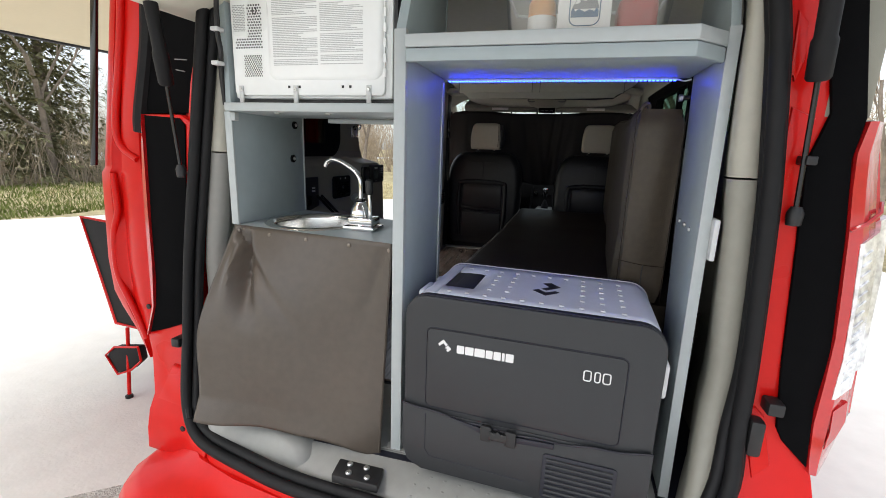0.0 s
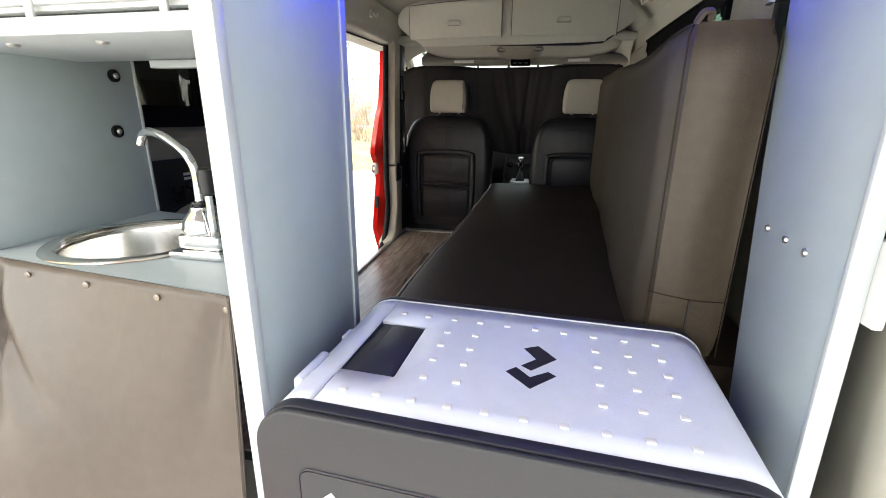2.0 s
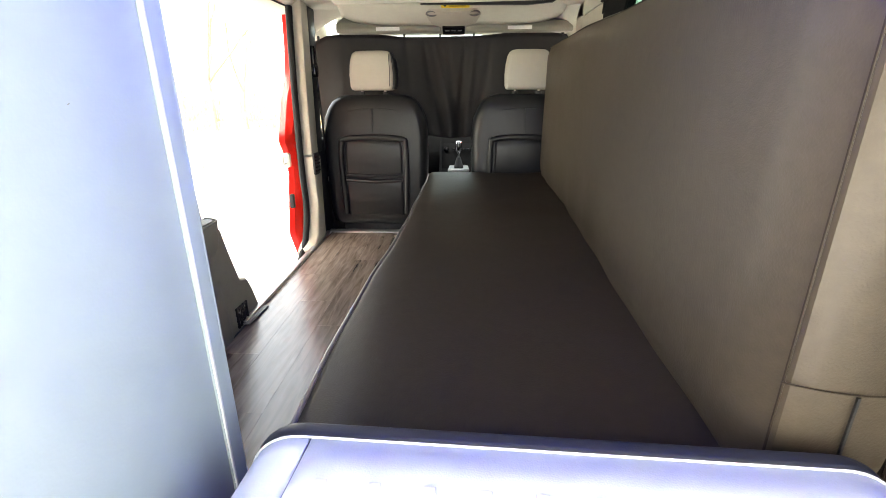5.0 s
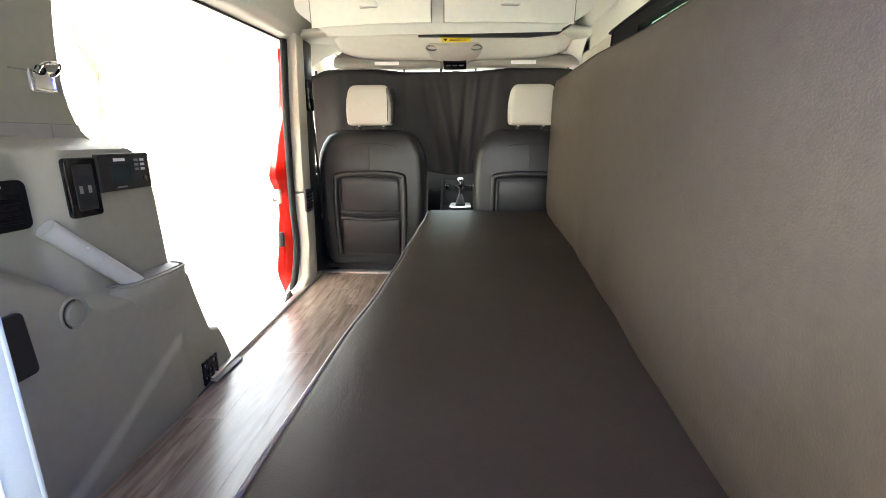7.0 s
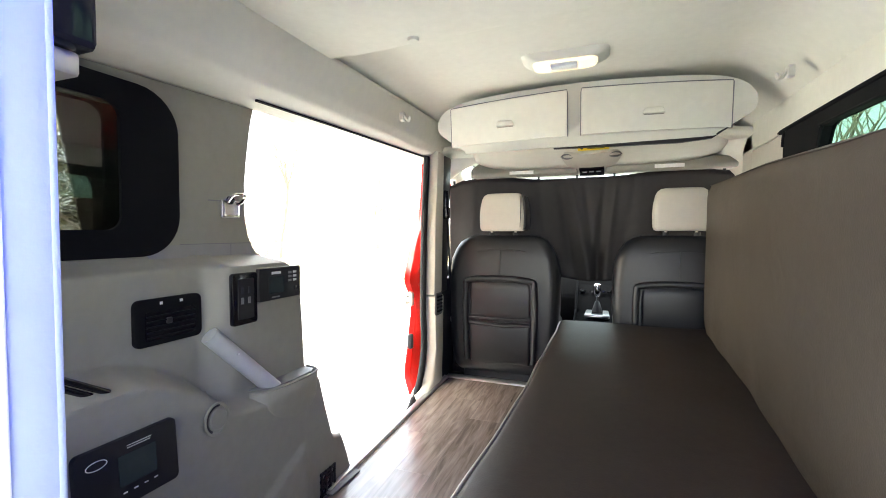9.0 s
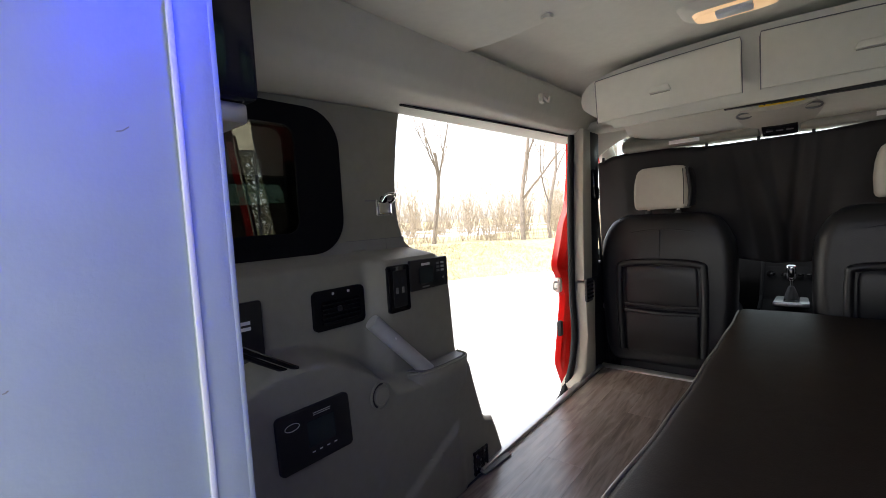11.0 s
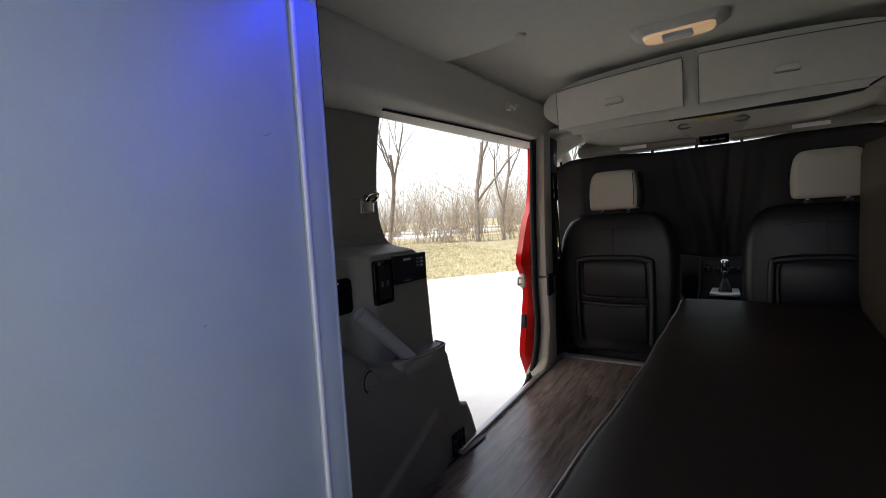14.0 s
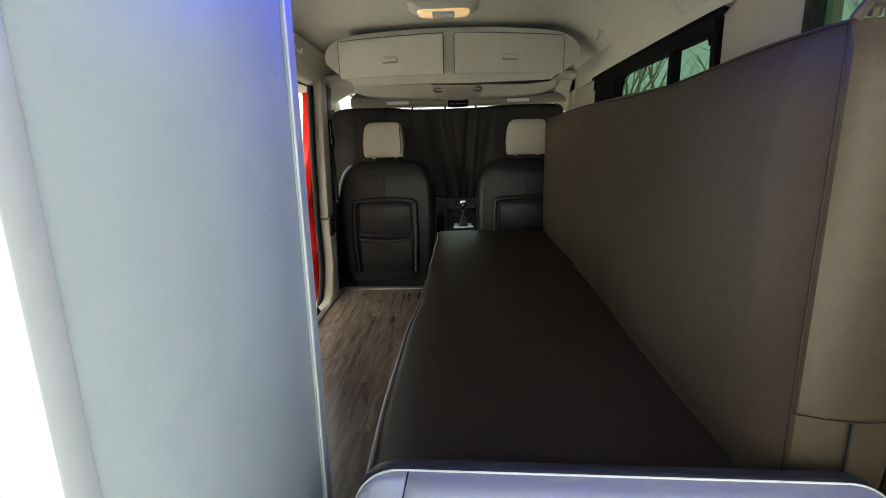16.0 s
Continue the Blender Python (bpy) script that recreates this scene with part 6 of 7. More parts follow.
rear_panel("panel_emboss", [(0.632, 1.580), (0.650, 1.560), (0.655, 1.500), (0.646, 1.462), (0.636, 1.480)], 0.006, 0.01, RED, van, bevel=0.004)
rear_panel("panel_emboss", [(0.650, 1.42), (0.690, 1.40), (0.668, 1.30), (0.655, 1.22), (0.648, 1.24)], 0.006, 0.01, RED, van, bevel=0.005)
rear_panel("latch_recess", [(0.672, 0.815), (0.690, 0.828), (0.708, 0.810), (0.722, 0.720), (0.690, 0.690)], 0.004, 0.01, RED, van, bevel=0.004)
for x, z in ((0.712, 0.843), (-0.828, 0.722)):
    y = rear_y(x, z)
    part("buffer", box(x - 0.015, x + 0.015, y - 0.040, y, z - 0.014, z + 0.014, 0.005), BLACKP, van)
yc = rear_y(0.686, 0.78)
part("catch", box(0.672, 0.700, yc - 0.035, yc, 0.735, 0.815, 0.008), BLACKP, van)
part("clip", box(0.672, 0.690, 0.045, 0.085, 1.318, 1.334, 0.003), BLACKP, van)
part("hole_plug", lathe([(0.003, 0), (0.009, 0), (0.008, -0.003), (0.003, -0.004)], (-0.760, rear_y(-0.76, 0.487) - 0.014, 0.487), 14, "y"), BLACKP, van)

# tail lights wrap round the corners
EDGE_R = [(0.700, 0.782), (0.736, 0.780), (0.966, 0.789), (1.185, 0.770), (1.331, 0.752), (1.401, 0.762)]
OUT_R = [(0.700, 0.81), (0.80, 0.883), (0.94, 0.874), (1.041, 0.871), (1.182, 0.857), (1.393, 0.814), (1.401, 0.805)]
def lens_sec(z, lift, u0, slope):
    xe, xo = (float(np.interp(z, [p[0] for p in t], [p[1] for p in t])) for t in (EDGE_R, OUT_R))
    ye = rear_y(xe, z)
    top = [(0.0, ye + 0.004), (0.02, ye - 0.016 - lift), (0.25, ye - 0.018 - lift), (0.6, ye + 0.004 - lift), (0.88, ye + 0.05 - lift), (1.0 + lift / 0.08, 0.135), (1.0 + lift / 0.08, 0.26), (0.9, 0.26)]
    top = [(max(u, u0), y) for u, y in top]
    return [Vector((xe + (xo - xe) * u, y, z + slope * u)) for u, y in top] + [Vector((xe + (xo - xe) * max(u0, 0.1), 0.26, z + slope * 0.5))]
tl_ = part("tail_light", loft([lens_sec(z, 0, 0, 0) for z in (0.726, 0.75, 0.82, 0.90, 1.0, 1.1, 1.2, 1.28, 1.34, 1.395)]), REDLENS, van, "red and clear tail light")
part("reversing_lens", loft([lens_sec(z, 0.004, 0.20, 0.055) for z in (0.866, 0.88, 0.95, 1.05, 1.15, 1.172)]), CLEARLENS, tl_)
for k in range(14):
    mid = lens_sec(0.90 + 0.019 * k, 0.0045, 0.26, 0.055)
    part("lens_rib", tube([mid[2], mid[2].lerp(mid[3], 0.6)], 0.0018, 5), CLEARLENS, tl_)
part("lens_rib", tube([p for p in lens_sec(1.205, 0.002, 0.0, 0.055)[1:5]], 0.004, 6), REDLENS, tl_)
part("reflector", loft([[p + Vector((0, -0.0035, 0)) for p in (q[2].lerp(q[3], 0.05), q[2].lerp(q[3], 0.95), q[2].lerp(q[3], 0.95) + Vector((0, 0.004, 0)), q[2].lerp(q[3], 0.05) + Vector((0, 0.004, 0)))] for q in (lens_sec(z, 0.0, 0.22, 0.05) for z in (0.765, 0.80, 0.84))]), REDLENS, tl_)
left_lens = []
for z in (0.715, 0.80, 0.94, 1.10, 1.218, 1.342, 1.395):
    x = float(np.interp(z, [0.715, 1.05, 1.395], [-0.969, -0.955, -0.934]))
    w = float(np.interp(z, [0.715, 0.94, 1.218, 1.395], [0.010, 0.030, 0.028, 0.008]))
    y = rear_y(x, z)
    left_lens.append([Vector(p) for p in ((x, y - 0.012, z), (x - w * 0.6, y - 0.008, z), (x - w, y + 0.02, z), (x - w, y + 0.09, z), (x, y + 0.09, z))])
part("tail_light", loft(left_lens), REDLENS, van, "red and clear tail light")
for a, m, b in (((-0.772, 0.13, 1.233), (-0.762, 0.10, 1.470), (-0.655, -0.05, 1.84)), ((0.681, 0.066, 1.219), (0.661, 0.040, 1.462), (0.605, -0.07, 1.76))):
    st = thing("gas_strut", a, "black gas strut holding up the tailgate", "gas strut", "tailgate struts")
    part("rod", tube([a, m], 0.0045, 10), GLOSSB, st)
    mm, bb = Vector(m), Vector(b)
    part("cylinder", tube([mm.lerp(bb, -0.01), mm, mm.lerp(bb, 0.18), mm.lerp(bb, 0.2), b], [0.0165, 0.0185, 0.0185, 0.0155, 0.0155], 16), RUBBER, st)
    part("ball_joint", lathe([(0.004, -0.012), (0.012, -0.010), (0.014, 0.012), (0.009, 0.024)], a, 14), BLACKP, st)
    part("stud", tube([a, (a[0], rear_y(a[0], a[2]), a[2])], 0.006, 8), STEEL, st)
for a, b in (((-0.783, 1.678), (-0.72, 1.665)), ((-0.82, 1.546), (-0.752, 1.538)), ((-0.819, 1.518), (-0.762, 1.508)), ((-0.817, 1.339), (-0.789, 1.334))):
    wr = thing("wiring_clip", (a[0], 0.18, a[1]), "thin grey wire clip in the tailgate jamb", "clip", "jamb clips")
    part("wire", tube([(a[0], rear_y(*a) + 0.02, a[1]), (b[0], rear_y(*b) - 0.004, b[1])], 0.0016, 6), INK, wr)

# raised tailgate over the opening
tg = thing("tailgate", (0.0, -0.6, 1.95), "raised red tailgate over the rear opening", "tailgate")
part("skin", prism([(-0.04, 1.93), (-0.10, 1.985), (-0.55, 2.12), (-0.95, 2.20), (-1.06, 2.19), (-1.07, 2.12), (-0.58, 2.04), (-0.12, 1.92)], "x", -0.72, 0.70, 0.02, 3), RED, tg)
part("inner_trim", prism([(-0.16, 1.928), (-0.58, 2.036), (-1.00, 2.110), (-1.00, 2.098), (-0.58, 2.024), (-0.165, 1.916)], "x", -0.62, 0.62, 0.003), TRIMD, tg)

# pillar trims inside the tailgate
def column(cx, z0, z1, mt, nm, lab, hw=0.036, back=0.02, skew=0.0, taper=0.0):
    secs = []
    for k in range(15):
        z = z0 + (z1 - z0) * k / 14
        c = cx(z)
        y0 = rear_y(c, z)
        w = hw * (1 - taper * ss(z0, z1, z))
        secs.append([Vector((c + x + skew * y, y0 + y, z)) for x, y in rrect(-w, w, 0.0, back, min(w * 0.9, 0.033), 6)])
    return tagged(part(nm, loft(secs), mt), lab, "trim", kind="structure")
cl = lambda z: float(np.interp(z, [0.5, 0.72, 0.97, 1.3, 1.68, 1.8], [-0.700, -0.735, -0.735, -0.688, -0.645, -0.630]))
cr_ = lambda z: float(np.interp(z, [0.5, 0.64, 0.87, 1.19, 1.29, 1.60, 1.8], [0.575, 0.606, 0.630, 0.612, 0.603, 0.580, 0.545]))
column(cl, 0.53, 1.293, TRIMM, "trim_tailgate_left_low", "grey lower tailgate pillar trim", 0.034, 0.06)
column(cl, 1.297, 1.80, PILLAR, "trim_tailgate_left_high", "pale upper tailgate pillar trim", 0.036, 0.06)
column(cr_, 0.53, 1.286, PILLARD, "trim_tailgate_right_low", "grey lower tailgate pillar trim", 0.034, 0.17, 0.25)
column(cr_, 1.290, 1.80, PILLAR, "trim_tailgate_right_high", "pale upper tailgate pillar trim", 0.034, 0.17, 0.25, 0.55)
tagged(part("trim_tailgate_header", box(-0.72, 0.74, 0.04, 0.12, 1.80, 1.90, 0.02), LINER), "beige header over the tailgate opening", "trim", kind="structure")
ls2 = box(0.688, 0.80, 0.10, 0.6, 0.5, 1.4, 0.01)
tagged(part("wall_right_rear_low", ls2, TRIM), "grey inner side wall behind the cabinet", "wall", kind="structure")
def sill_sec(x):
    f = rear_y(x, 0.485) + 0.012
    return [Vector((x, y, z)) for y, z in ((f, 0.44), (f, 0.494), (f + 0.007, 0.504), (f + 0.028, 0.514), (0.040, 0.534), (0.10, 0.541), (0.10, 0.44))]
sill = tagged(part("load_sill", loft([sill_sec(-0.65 + 0.0625 * k) for k in range(21)]), SILL), "grey plastic tailgate load sill", "sill", kind="structure")
hump = loft([[Vector((x, y, z)) for x, y in rrect(-0.672, -0.30 - d * 3, 0.0 + d, 0.12, 0.045, 6)] for z, d in ((0.480, 0.0), (0.515, 0.004), (0.545, 0.012), (0.562, 0.024), (0.567, 0.040))])
for v in hump.verts:
    v.co.y -= 0.024 + 0.088 * (v.co.x + 0.30)
part("corner_step", hump, SILL, sill)
stud_m = None
for i in range(16):
    for j in range(3):
        x, f = -0.02 + 0.036 * i, rear_y(-0.02 + 0.036 * i, 0.485) + 0.012
        y = f + 0.014 + 0.026 * j
        m = Matrix.Translation((x, y, float(np.interp(y, [f + 0.007, f + 0.028, 0.04], [0.504, 0.514, 0.534])) - 0.0002))
        if stud_m is None:
            stud_m = part("sill_stud", lathe([(0.002, 0), (0.004, 0), (0.003, 0.0012), (0.001, 0.0014)], (0, 0, 0), 8), SILL, sill)
            stud_m.matrix_basis = m
        else:
            shared("sill_stud", stud_m, m, sill)
rnd = random.Random(11)
cat = thing("tailgate_catch", (-0.165, -0.02, 0.53), "black recessed tailgate catch plate with bolts", "catch")
part("plate", prism([(-0.218, -0.052), (-0.096, -0.052), (-0.104, 0.008), (-0.226, 0.008)], "z", 0.515, 0.5375, 0.003), BLACKP, cat)
for x, y in ((-0.180, -0.034), (-0.13, -0.036), (-0.19, -0.006), (-0.145, -0.006)):
    part("bolt", screw(x, y, 0.5375, "z", 0.008, 0.005), SCREW if y < 0 else BLACKP, cat)
mt = thing("rubber_mat", (0.1, 0.15, 0.54), "grey ribbed rubber mat under the cool box", "mat")
part("mat", prism([(0.071, 0.543), (0.071, 0.5455), (0.36, 0.5535), (0.36, 0.549)], "x", -0.59, 0.54), SILL, mt)
for k in range(40):
    part("rib", box(-0.58 + 0.028 * k, -0.574 + 0.028 * k, 0.072, 0.10, 0.5455, 0.5475), SILL, mt)

# ---- sliding door pushed back along the flank ----
sd = thing("sliding_door", (-0.95, 0.6, 0.4), "open red sliding door with dark window", "door")
SEC = [(1.90, -1.03, -0.885), (1.712, -1.063, -0.924), (1.60, -1.087, -0.944), (1.40, -1.130, -0.985), (1.27, -1.160, -0.995), (1.231, -1.168, -0.995), (1.215, -1.185, -0.995), (1.147, -1.190, -0.995), (0.93, -1.208, -1.0), (0.815, -1.200, -1.0), (0.76, -1.17, -1.0), (0.68, -1.115, -1.0), (0.59, -1.067, -1.02)]
part("rear_edge", loft([[Vector((a + (b - a) * u, y, z)) for u, y in ((0, 0.235), (0.05, 0.212), (0.16, 0.204), (0.30, 0.200), (0.36, 0.214), (0.44, 0.218), (0.52, 0.204), (0.80, 0.198), (0.95, 0.205), (1, 0.222), (1, 0.33), (0, 0.33))] for z, a, b in SEC]), RED, sd)
part("edge_channel", tube(smooth_path([(-0.985, 0.200, 1.85), (-0.999, 0.200, 1.71), (-1.033, 0.200, 1.548), (-1.078, 0.202, 1.375), (-1.066, 0.200, 1.303), (-1.007, 0.200, 1.262)], 6), [0.011] * 31, 10), RED, sd)
part("edge_channel", tube(smooth_path([(-1.120, 0.205, 1.215), (-1.116, 0.202, 1.099), (-1.147, 0.204, 1.016), (-1.154, 0.204, 0.878), (-1.10, 0.203, 0.76), (-1.06, 0.203, 0.66)], 6), 0.010, 10), RED, sd)
part("hole_plug", lathe([(0.003, 0), (0.009, 0), (0.008, -0.003), (0.003, -0.004)], (-1.03, 0.198, 0.78), 12, "y"), BLACKP, sd)
part("lower_panel", prism([(0.33, 0.50), (0.5, 0.42), (1.30, 0.40), (1.31, 1.18), (0.33, 1.18)], "x", -1.15, -1.02, 0.02, 3), RED, sd)
part("top_rail", box(-1.06, -0.93, 0.33, 1.31, 1.72, 1.86, 0.015), RED, sd)
part("front_edge", box(-1.10, -0.98, 1.24, 1.32, 1.16, 1.76, 0.015), RED, sd)
# gap between the two panes is added to let a bright streak show
part("pane", prism([(0.33, 1.16), (0.905, 1.16), (0.868, 1.62), (0.865, 1.74), (0.33, 1.74)], "x", -1.085, -1.078), DARKGLASS, sd)
part("pane", prism([(1.005, 1.16), (1.26, 1.16), (1.26, 1.74), (0.925, 1.74), (0.930, 1.62)], "x", -1.085, -1.078), DARKGLASS, sd)
part("edge_strip", prism([(0.845, 1.60), (0.862, 1.60), (0.920, 1.20), (0.898, 1.20)], "x", -1.076, -1.068, 0.002), RED, sd)
part("edge_strip", prism([(0.866, 1.62), (0.874, 1.62), (0.934, 1.20), (0.925, 1.20)], "x", -1.076, -1.070, 0.002), BLACKP, sd)
part("edge_seal", tube(smooth_path([(-0.895, 0.212, 1.85), (-0.915, 0.212, 1.706), (-0.935, 0.212, 1.58), (-0.985, 0.212, 1.40), (-0.995, 0.215, 1.345)], 6), 0.022, 8), RUBBER, sd)
part("inner_trim", box(-1.018, -0.995, 0.40, 1.28, 0.50, 1.15, 0.01), TRIMD, sd)
part("glass_edge", prism([(-1.076, 1.86), (-1.103, 1.714), (-1.192, 1.237), (-1.170, 1.237), (-1.081, 1.714), (-1.05, 1.86)], "y", 0.19, 0.20, 0.002), GLOSSB, sd)
# ---- awning, camp chair ----
aw = thing("awning", (-2.0, 0.9, 1.9), "beige canvas awning with dark hem", "awning")
def canopy(u, v):
    return (-0.95 - 2.2 * u, -1.2 + 3.2 * v, 2.06 - 0.09 * u - 0.03 * math.sin(math.pi * v) * u)
thick(part("canvas", sheet(canopy, 16, 16), CANVAS, aw), 0.004)
part("hem", tube([canopy(1, k / 16) for k in range(17)], 0.018, 8), BLACKP, aw)
part("side_hem", tube([canopy(k / 16, 1) for k in range(17)], 0.014, 8), BARK, aw)
for y in (-1.2, 2.0):
    part("pole", tube([(-3.13, y, 0.0), (-3.13, y, 1.96)], 0.013, 8), BLACKP, aw)
ch = thing("camp_chair", (-1.80, 0.80, 0.0), "folding camp chair in black fabric with red trim", "chair")
tri = [(-2.065, 0.93), (-1.60, 0.90), (-1.58, 0.36), (-1.93, 0.38)]
part("backrest", prism(tri, "y", 0.748, 0.756, 0.002), RUBBER, ch)
part("backrest_trim", tube([(x, 0.752, z) for x, z in tri], 0.011, 8, closed=True), RED, ch)
seatc = sheet(lambda u, v: (-1.95 + 0.40 * u, 0.77 + 0.42 * v, 0.40 - 0.05 * math.sin(math.pi * u) - 0.03 * math.sin(math.pi * v)), 10, 10)
thick(part("seat", seatc, RUBBER, ch), 0.006)
pk = [(-1.965, 0.215), (-1.90, 0.27), (-1.74, 0.295), (-1.73, 0.22), (-1.80, 0.16), (-1.90, 0.115)]
part("pocket", prism(pk, "y", 0.70, 0.745, 0.012, 3), RUBBER, ch)
part("pocket_trim", tube([(x, 0.699, z) for x, z in pk], 0.006, 8, closed=True), RED, ch)
for a, b in (((-1.83, 0.69, 0.0), (-1.82, 0.72, 0.38)), ((-1.50, 0.78, 0.0), (-1.95, 1.15, 0.45)), ((-1.52, 1.15, 0.0), (-1.50, 1.12, 0.42)), ((-1.92, 1.15, 0.0), (-1.52, 0.80, 0.42))):
    part("leg", tube([a, b], 0.009, 10), RED, ch)
    part("foot", lathe([(0.006, 0), (0.018, 0), (0.019, 0.012), (0.008, 0.02)], a, 12), BLACKP, ch)

# ---- trees ----
def twig_tree(name, base, height, seed, lab, spread=0.5, depth=4, r0=None, thin=0.62):
    rn = random.Random(seed)
    t = thing(name, base, lab, "tree", "bare trees")
    r0 = r0 or height * 0.017
    trunk, limbs, twigs = [], [], []
    def grow(p, d, ln, r, lev):
        pts, q = [p], p
        n = 5 if lev < 2 else 3
        dd = d.copy()
        for k in range(n):
            dd = (dd + Vector((rn.gauss(0, 0.10), rn.gauss(0, 0.10), 0.05))).normalized()
            q = q + dd * ln / n
            pts.append(q)
        rad = [r * (1 - (1 - thin) * k / n) for k in range(n + 1)]
        (trunk if lev == 0 else limbs if lev < 3 else twigs).append(tube(pts, rad, 7 if lev < 2 else 4))
        if lev < depth:
            for k in range(3 if lev else 5):
                at = pts[rn.randint(max(1, n - 3), n)]
                a = rn.uniform(0, 2 * math.pi)
                side = Vector((math.cos(a), math.sin(a), rn.uniform(0.1, 0.9)))
                nd = (dd * (1 - spread) + side * spread).normalized()
                grow(at, nd, ln * rn.uniform(0.5, 0.75), r * thin * rn.uniform(0.45, 0.8), lev + 1)
    grow(Vector(base) - Vector((0, 0, 0.1)), Vector((0, 0, 1)), height * 0.42, r0, 0)
    part("trunk", join(*trunk), BARK, t)
    part("limb", join(*limbs), BARK, t)
    tagged(part("twig", join(*twigs), TWIG, t), kind="stuff")
    return t


twig_tree("bare_tree", (-16.8, 19.7, -0.05), 13, 2, "bare grey-brown tree beyond the driveway", 0.35, 4, 0.14)
twig_tree("bare_tree", (-12.4, 22.5, -0.05), 14, 4, "bare grey-brown tree with a forked trunk", 0.4, 4, 0.15)
twig_tree("bare_tree", (-11.2, 23.5, -0.05), 12, 9, "bare slender tree beside the meadow", 0.4, 4, 0.11)
twig_tree("bare_tree", (-33.0, 33.0, -0.05), 11, 6, "bare slender tree far across the meadow", 0.4, 4, 0.16)
twig_tree("bare_tree", (-9.0, 30.0, -0.05), 14, 12, "bare tree beside the meadow", 0.4, 4, 0.14)
twig_tree("bare_tree", (-14.6, 8.9, -0.05), 9, 15, "bare tree in front of the conifers", 0.45, 4, 0.10)
for k, (x, y) in enumerate(((7.0, 19.0), (9.5, 24.0), (12.5, 27.0), (11.0, 18.0), (15.0, 22.0), (12.5, 13.0), (16.0, 16.0), (6.0, 27.0))):
    twig_tree("bare_tree", (x, y, -0.05), 10 + k % 3, 30 + k, "bare tree on the far side of the van", 0.42, 4, 0.17)


def thicket(name, spots, seed, h, lab):
    rn = random.Random(seed)
    v, f = [], []
    for x, y in spots:
        for k in range(16):
            a, l = rn.uniform(0, 2 * math.pi), rn.uniform(0.4, 1.0) * h
            lean = rn.uniform(0.1, 0.6)
            p = Vector((x + rn.gauss(0, 0.25), y + rn.gauss(0, 0.25), -0.05))
            q = p + Vector((math.cos(a) * lean * l, math.sin(a) * lean * l, l))
            for (s, e, w) in ((p, q, 0.012 * h / 2), *[(p.lerp(q, t), p.lerp(q, t) + Vector((rn.gauss(0, 0.22), rn.gauss(0, 0.22), rn.uniform(0.1, 0.4))) * h * 0.35, 0.006 * h / 2) for t in (0.35, 0.55, 0.7, 0.85)]):
                d = (e - s).normalized()
                o = d.orthogonal().normalized()
                o2 = d.cross(o)
                i = len(v)
                v += [s + o * w, s - o * w * 0.5 + o2 * w * 0.87, s - o * w * 0.5 - o2 * w * 0.87, e]
                f += [(i, i + 1, i + 3), (i + 1, i + 2, i + 3), (i + 2, i, i + 3)]
    me = bpy.data.meshes.new(name)
    me.from_pydata([tuple(p) for p in v], [], f)
    me.materials.append(TWIG)
    return tagged(new(name, me), lab, "shrubs", kind="stuff")


rnd = random.Random(21)
thicket("shrubs", [(-24 + 0.5 * k + rnd.gauss(0, 0.6), 17 + 0.30 * k + rnd.gauss(0, 1.0)) for k in range(56)], 5, 2.9, "bare brown shrubs along the meadow")
thicket("shrubs_mid", [(-34 + 0.75 * k + rnd.gauss(0, 0.8), 24 + 0.50 * k + rnd.gauss(0, 1.6)) for k in range(56)], 15, 6.0, "bare tan brush on the rising meadow")
thicket("shrubs_side", [(6 + 0.7 * k + rnd.gauss(0, 1), 30 - 0.75 * k + rnd.gauss(0, 1.5)) for k in range(26)], 9, 6.5, "bare brown woods beside the house")
thicket("shrubs_far", [(-62 + 1.6 * k + rnd.gauss(0, 1), 40 + 0.9 * k + rnd.gauss(0, 3)) for k in range(90)], 6, 11.0, "bare brown woods beyond the meadow")
thicket("shrubs_near_house", [(-15.5 + 0.16 * k + rnd.gauss(0, 0.4), 6.4 + 0.26 * k + rnd.gauss(0, 0.4)) for k in range(24)], 7, 2.2, "bare brown shrubs beside the lawn")


def conifer(base, height, width, seed):
    rn = random.Random(seed)
    t = thing("conifer_tree", base, "dark green conifer behind the lawn", "tree", "conifers")
    part("trunk", tube([(base[0], base[1], -0.1), (base[0], base[1], height)], [0.22, 0.03], 8), BARK, t)
    v, f = [], []
    for k in range(4600):
        h = rn.random() ** 1.3
        z = 0.6 + h * (height - 0.6)
        rad = width * (1 - h) ** 0.8 * (0.35 + 0.65 * rn.random()) * (0.8 + 0.35 * math.sin(7 * h * 9 + 3 * rn.random()))
        a = rn.uniform(0, 2 * math.pi)
        c = Vector((base[0] + rad * math.cos(a), base[1] + rad * math.sin(a), z - 0.2 * rad))
        out = Vector((math.cos(a), math.sin(a), -0.35 + rn.gauss(0, 0.2))).normalized()
        s = out.cross(Vector((0, 0, 1))).normalized()
        for q in range(5):
            l = rn.uniform(0.12, 0.34)
            w = rn.uniform(0.03, 0.07)
            d = (out + s * rn.gauss(0, 0.7) + Vector((0, 0, rn.gauss(0, 0.4)))).normalized()
            e = c + d * l
            i = len(v)
            v += [c - s * w, c + s * w, e]
            f.append((i, i + 1, i + 2))
    me = bpy.data.meshes.new("crown")
    me.from_pydata([tuple(p) for p in v], [], f)
    me.materials.append(NEEDLE)
    o = new("crown", me)
    o.parent = t
    o.matrix_parent_inverse = t.matrix_basis.inverted()
    tagged(o, kind="stuff")


conifer((-16.6, 8.5, -0.05), 11, 3.4, 1)
conifer((-19.5, 12.2, -0.05), 10, 3.0, 2)
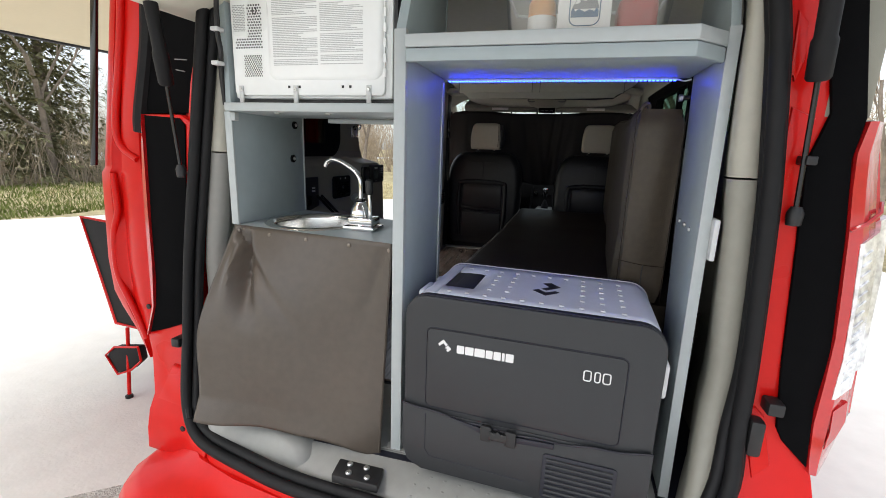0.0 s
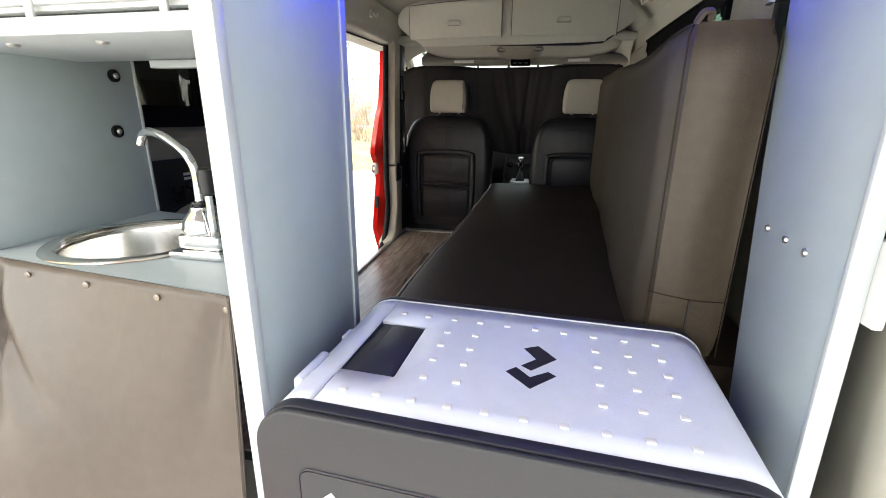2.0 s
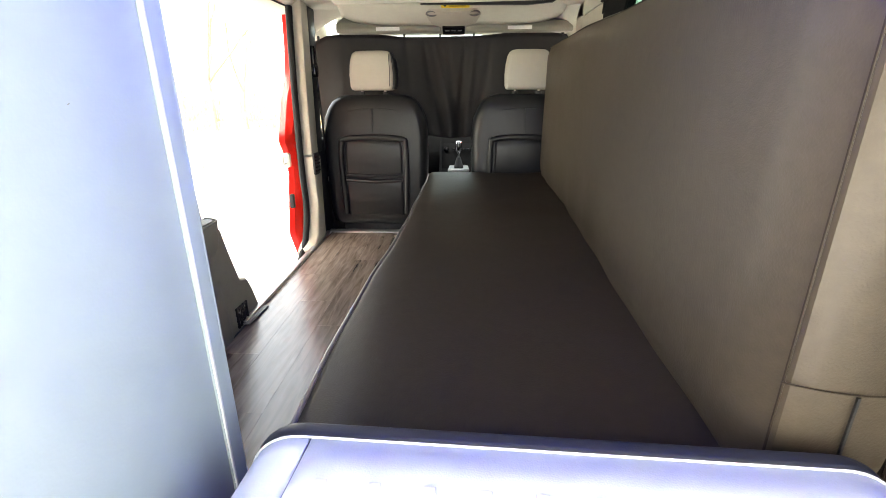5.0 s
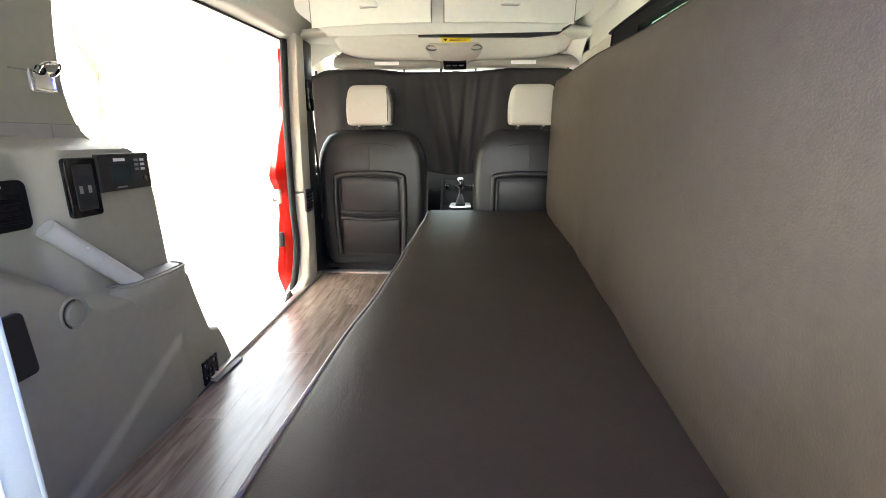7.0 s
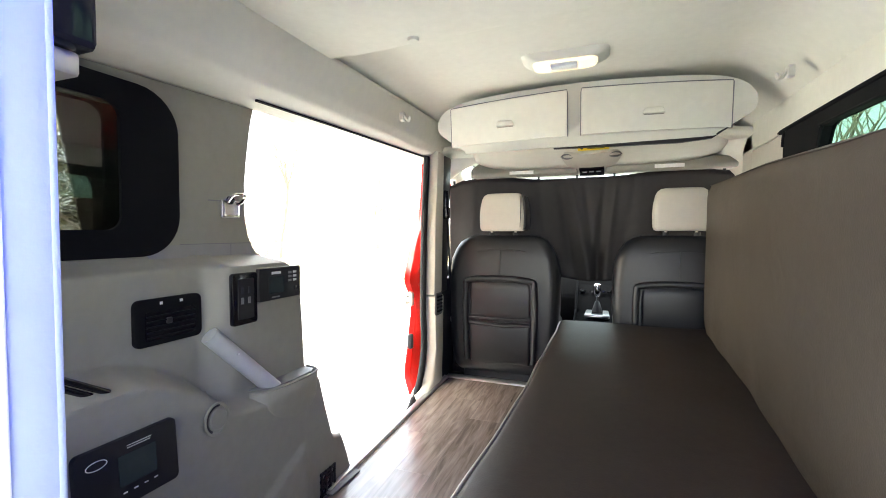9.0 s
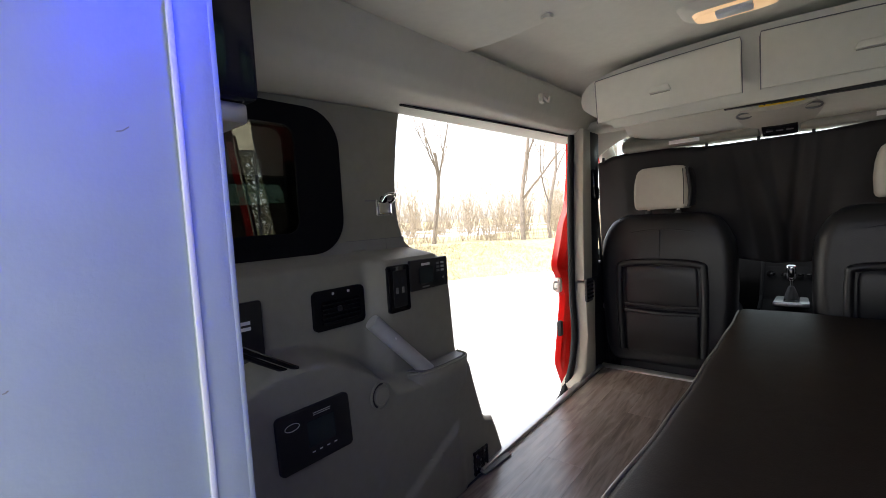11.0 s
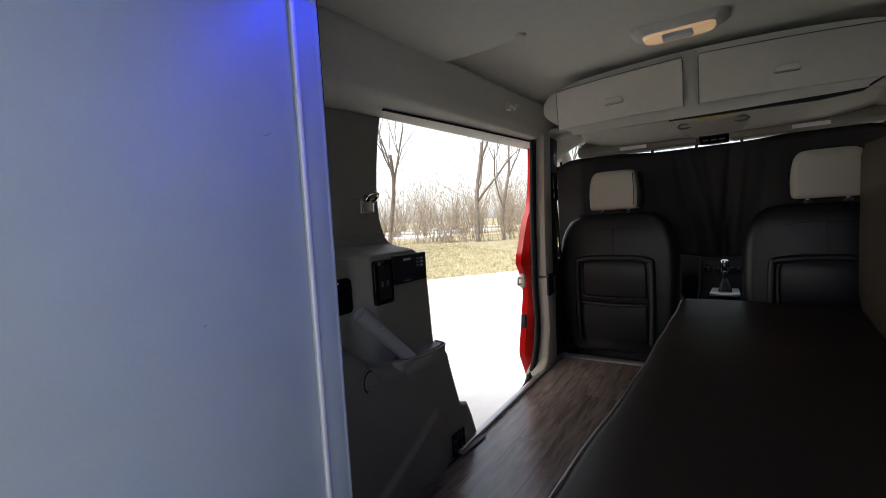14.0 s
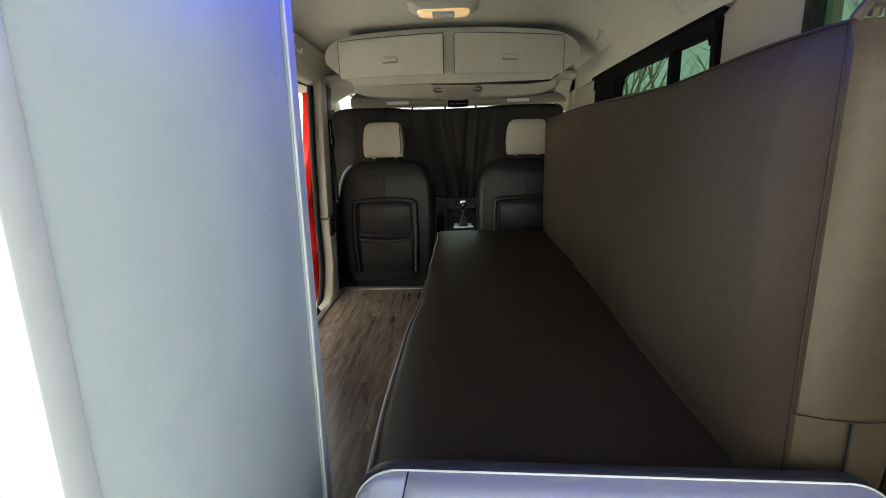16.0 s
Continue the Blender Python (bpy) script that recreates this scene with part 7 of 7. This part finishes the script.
conifer((-21.5, 9.8, -0.05), 12, 3.6, 3)
# lawn tufts by the driveway edge
rn = random.Random(40)
v, f = [], []
for k in range(9000):
    x, y = -8.4 - 6 * rn.random() ** 1.5, rn.uniform(3.0, 10.0)
    if x > -7.6 - 0.0 * y - (0.9 if y < 4.6 else 0) - max(0, (y - 4.8)) * 0.27:
        continue
    h = rn.uniform(0.04, 0.12)
    a = rn.uniform(0, 6.3)
    w = 0.012
    i = len(v)
    v += [(x + w * math.cos(a), y + w * math.sin(a), -0.05), (x - w * math.cos(a), y - w * math.sin(a), -0.05), (x + rn.gauss(0, 0.04), y + rn.gauss(0, 0.04), -0.05 + h)]
    f.append((i, i + 1, i + 2))
me = bpy.data.meshes.new("grass_tufts")
me.from_pydata(v, [], f)
me.materials.append(BLADE)
tagged(new("grass_tufts", me), "green and straw-coloured lawn blades", "grass", kind="stuff")

v, f = [], []
for k in range(14000):
    d = rn.random() ** 1.6 * 14
    u = rn.uniform(-0.4, 1.4)
    x, y = -7.2 + 3.2 * u - 0.75 * d, 5.6 + 4.6 * u + 0.65 * d
    if y < 5.5:
        continue
    h, a, w = rn.uniform(0.03, 0.11), rn.uniform(0, 6.3), 0.010 + 0.001 * d
    i = len(v)
    v += [(x + w * math.cos(a), y + w * math.sin(a), -0.05), (x - w * math.cos(a), y - w * math.sin(a), -0.05), (x + rn.gauss(0, 0.05), y + rn.gauss(0, 0.05), -0.05 + h)]
    f.append((i, i + 1, i + 2))
me = bpy.data.meshes.new("straw_tufts")
me.from_pydata(v, [], f)
me.materials.append(STRAW)
tagged(new("straw_tufts", me), "dry straw-coloured grass along the driveway", "grass", kind="stuff")

# ---- floor planks ----
rnd = random.Random(77)
protos = {}
def plank(x0, x1, y0, y1):
    key = (round(x1 - x0, 3), round(y1 - y0, 3))
    m = Matrix.Translation((x0, y0, floor_z(y0) - 0.0035)) @ Matrix.Rotation(slant, 4, "X")
    if key not in protos:
        protos[key] = part("plank", box(0, key[0], 0, key[1], -0.004, 0.0035, 0.0004, 1), PLANK, floor)
        protos[key].matrix_basis = m
    else:
        shared("plank", protos[key], m, floor)
for i in range(6):
    x0 = -0.565 + i * 0.118
    y = 0.48 - (0.55, 0.2, 0.38, 0.05, 0.3, 0.1)[i]
    while y < 2.308:
        y1 = min(y + 0.60, 2.308)
        if y1 > 0.40 and y1 - max(y, 0.39) > 0.02:
            plank(x0, x0 + 0.1177, max(y, 0.39), y1 - 0.0004)
        y = y1
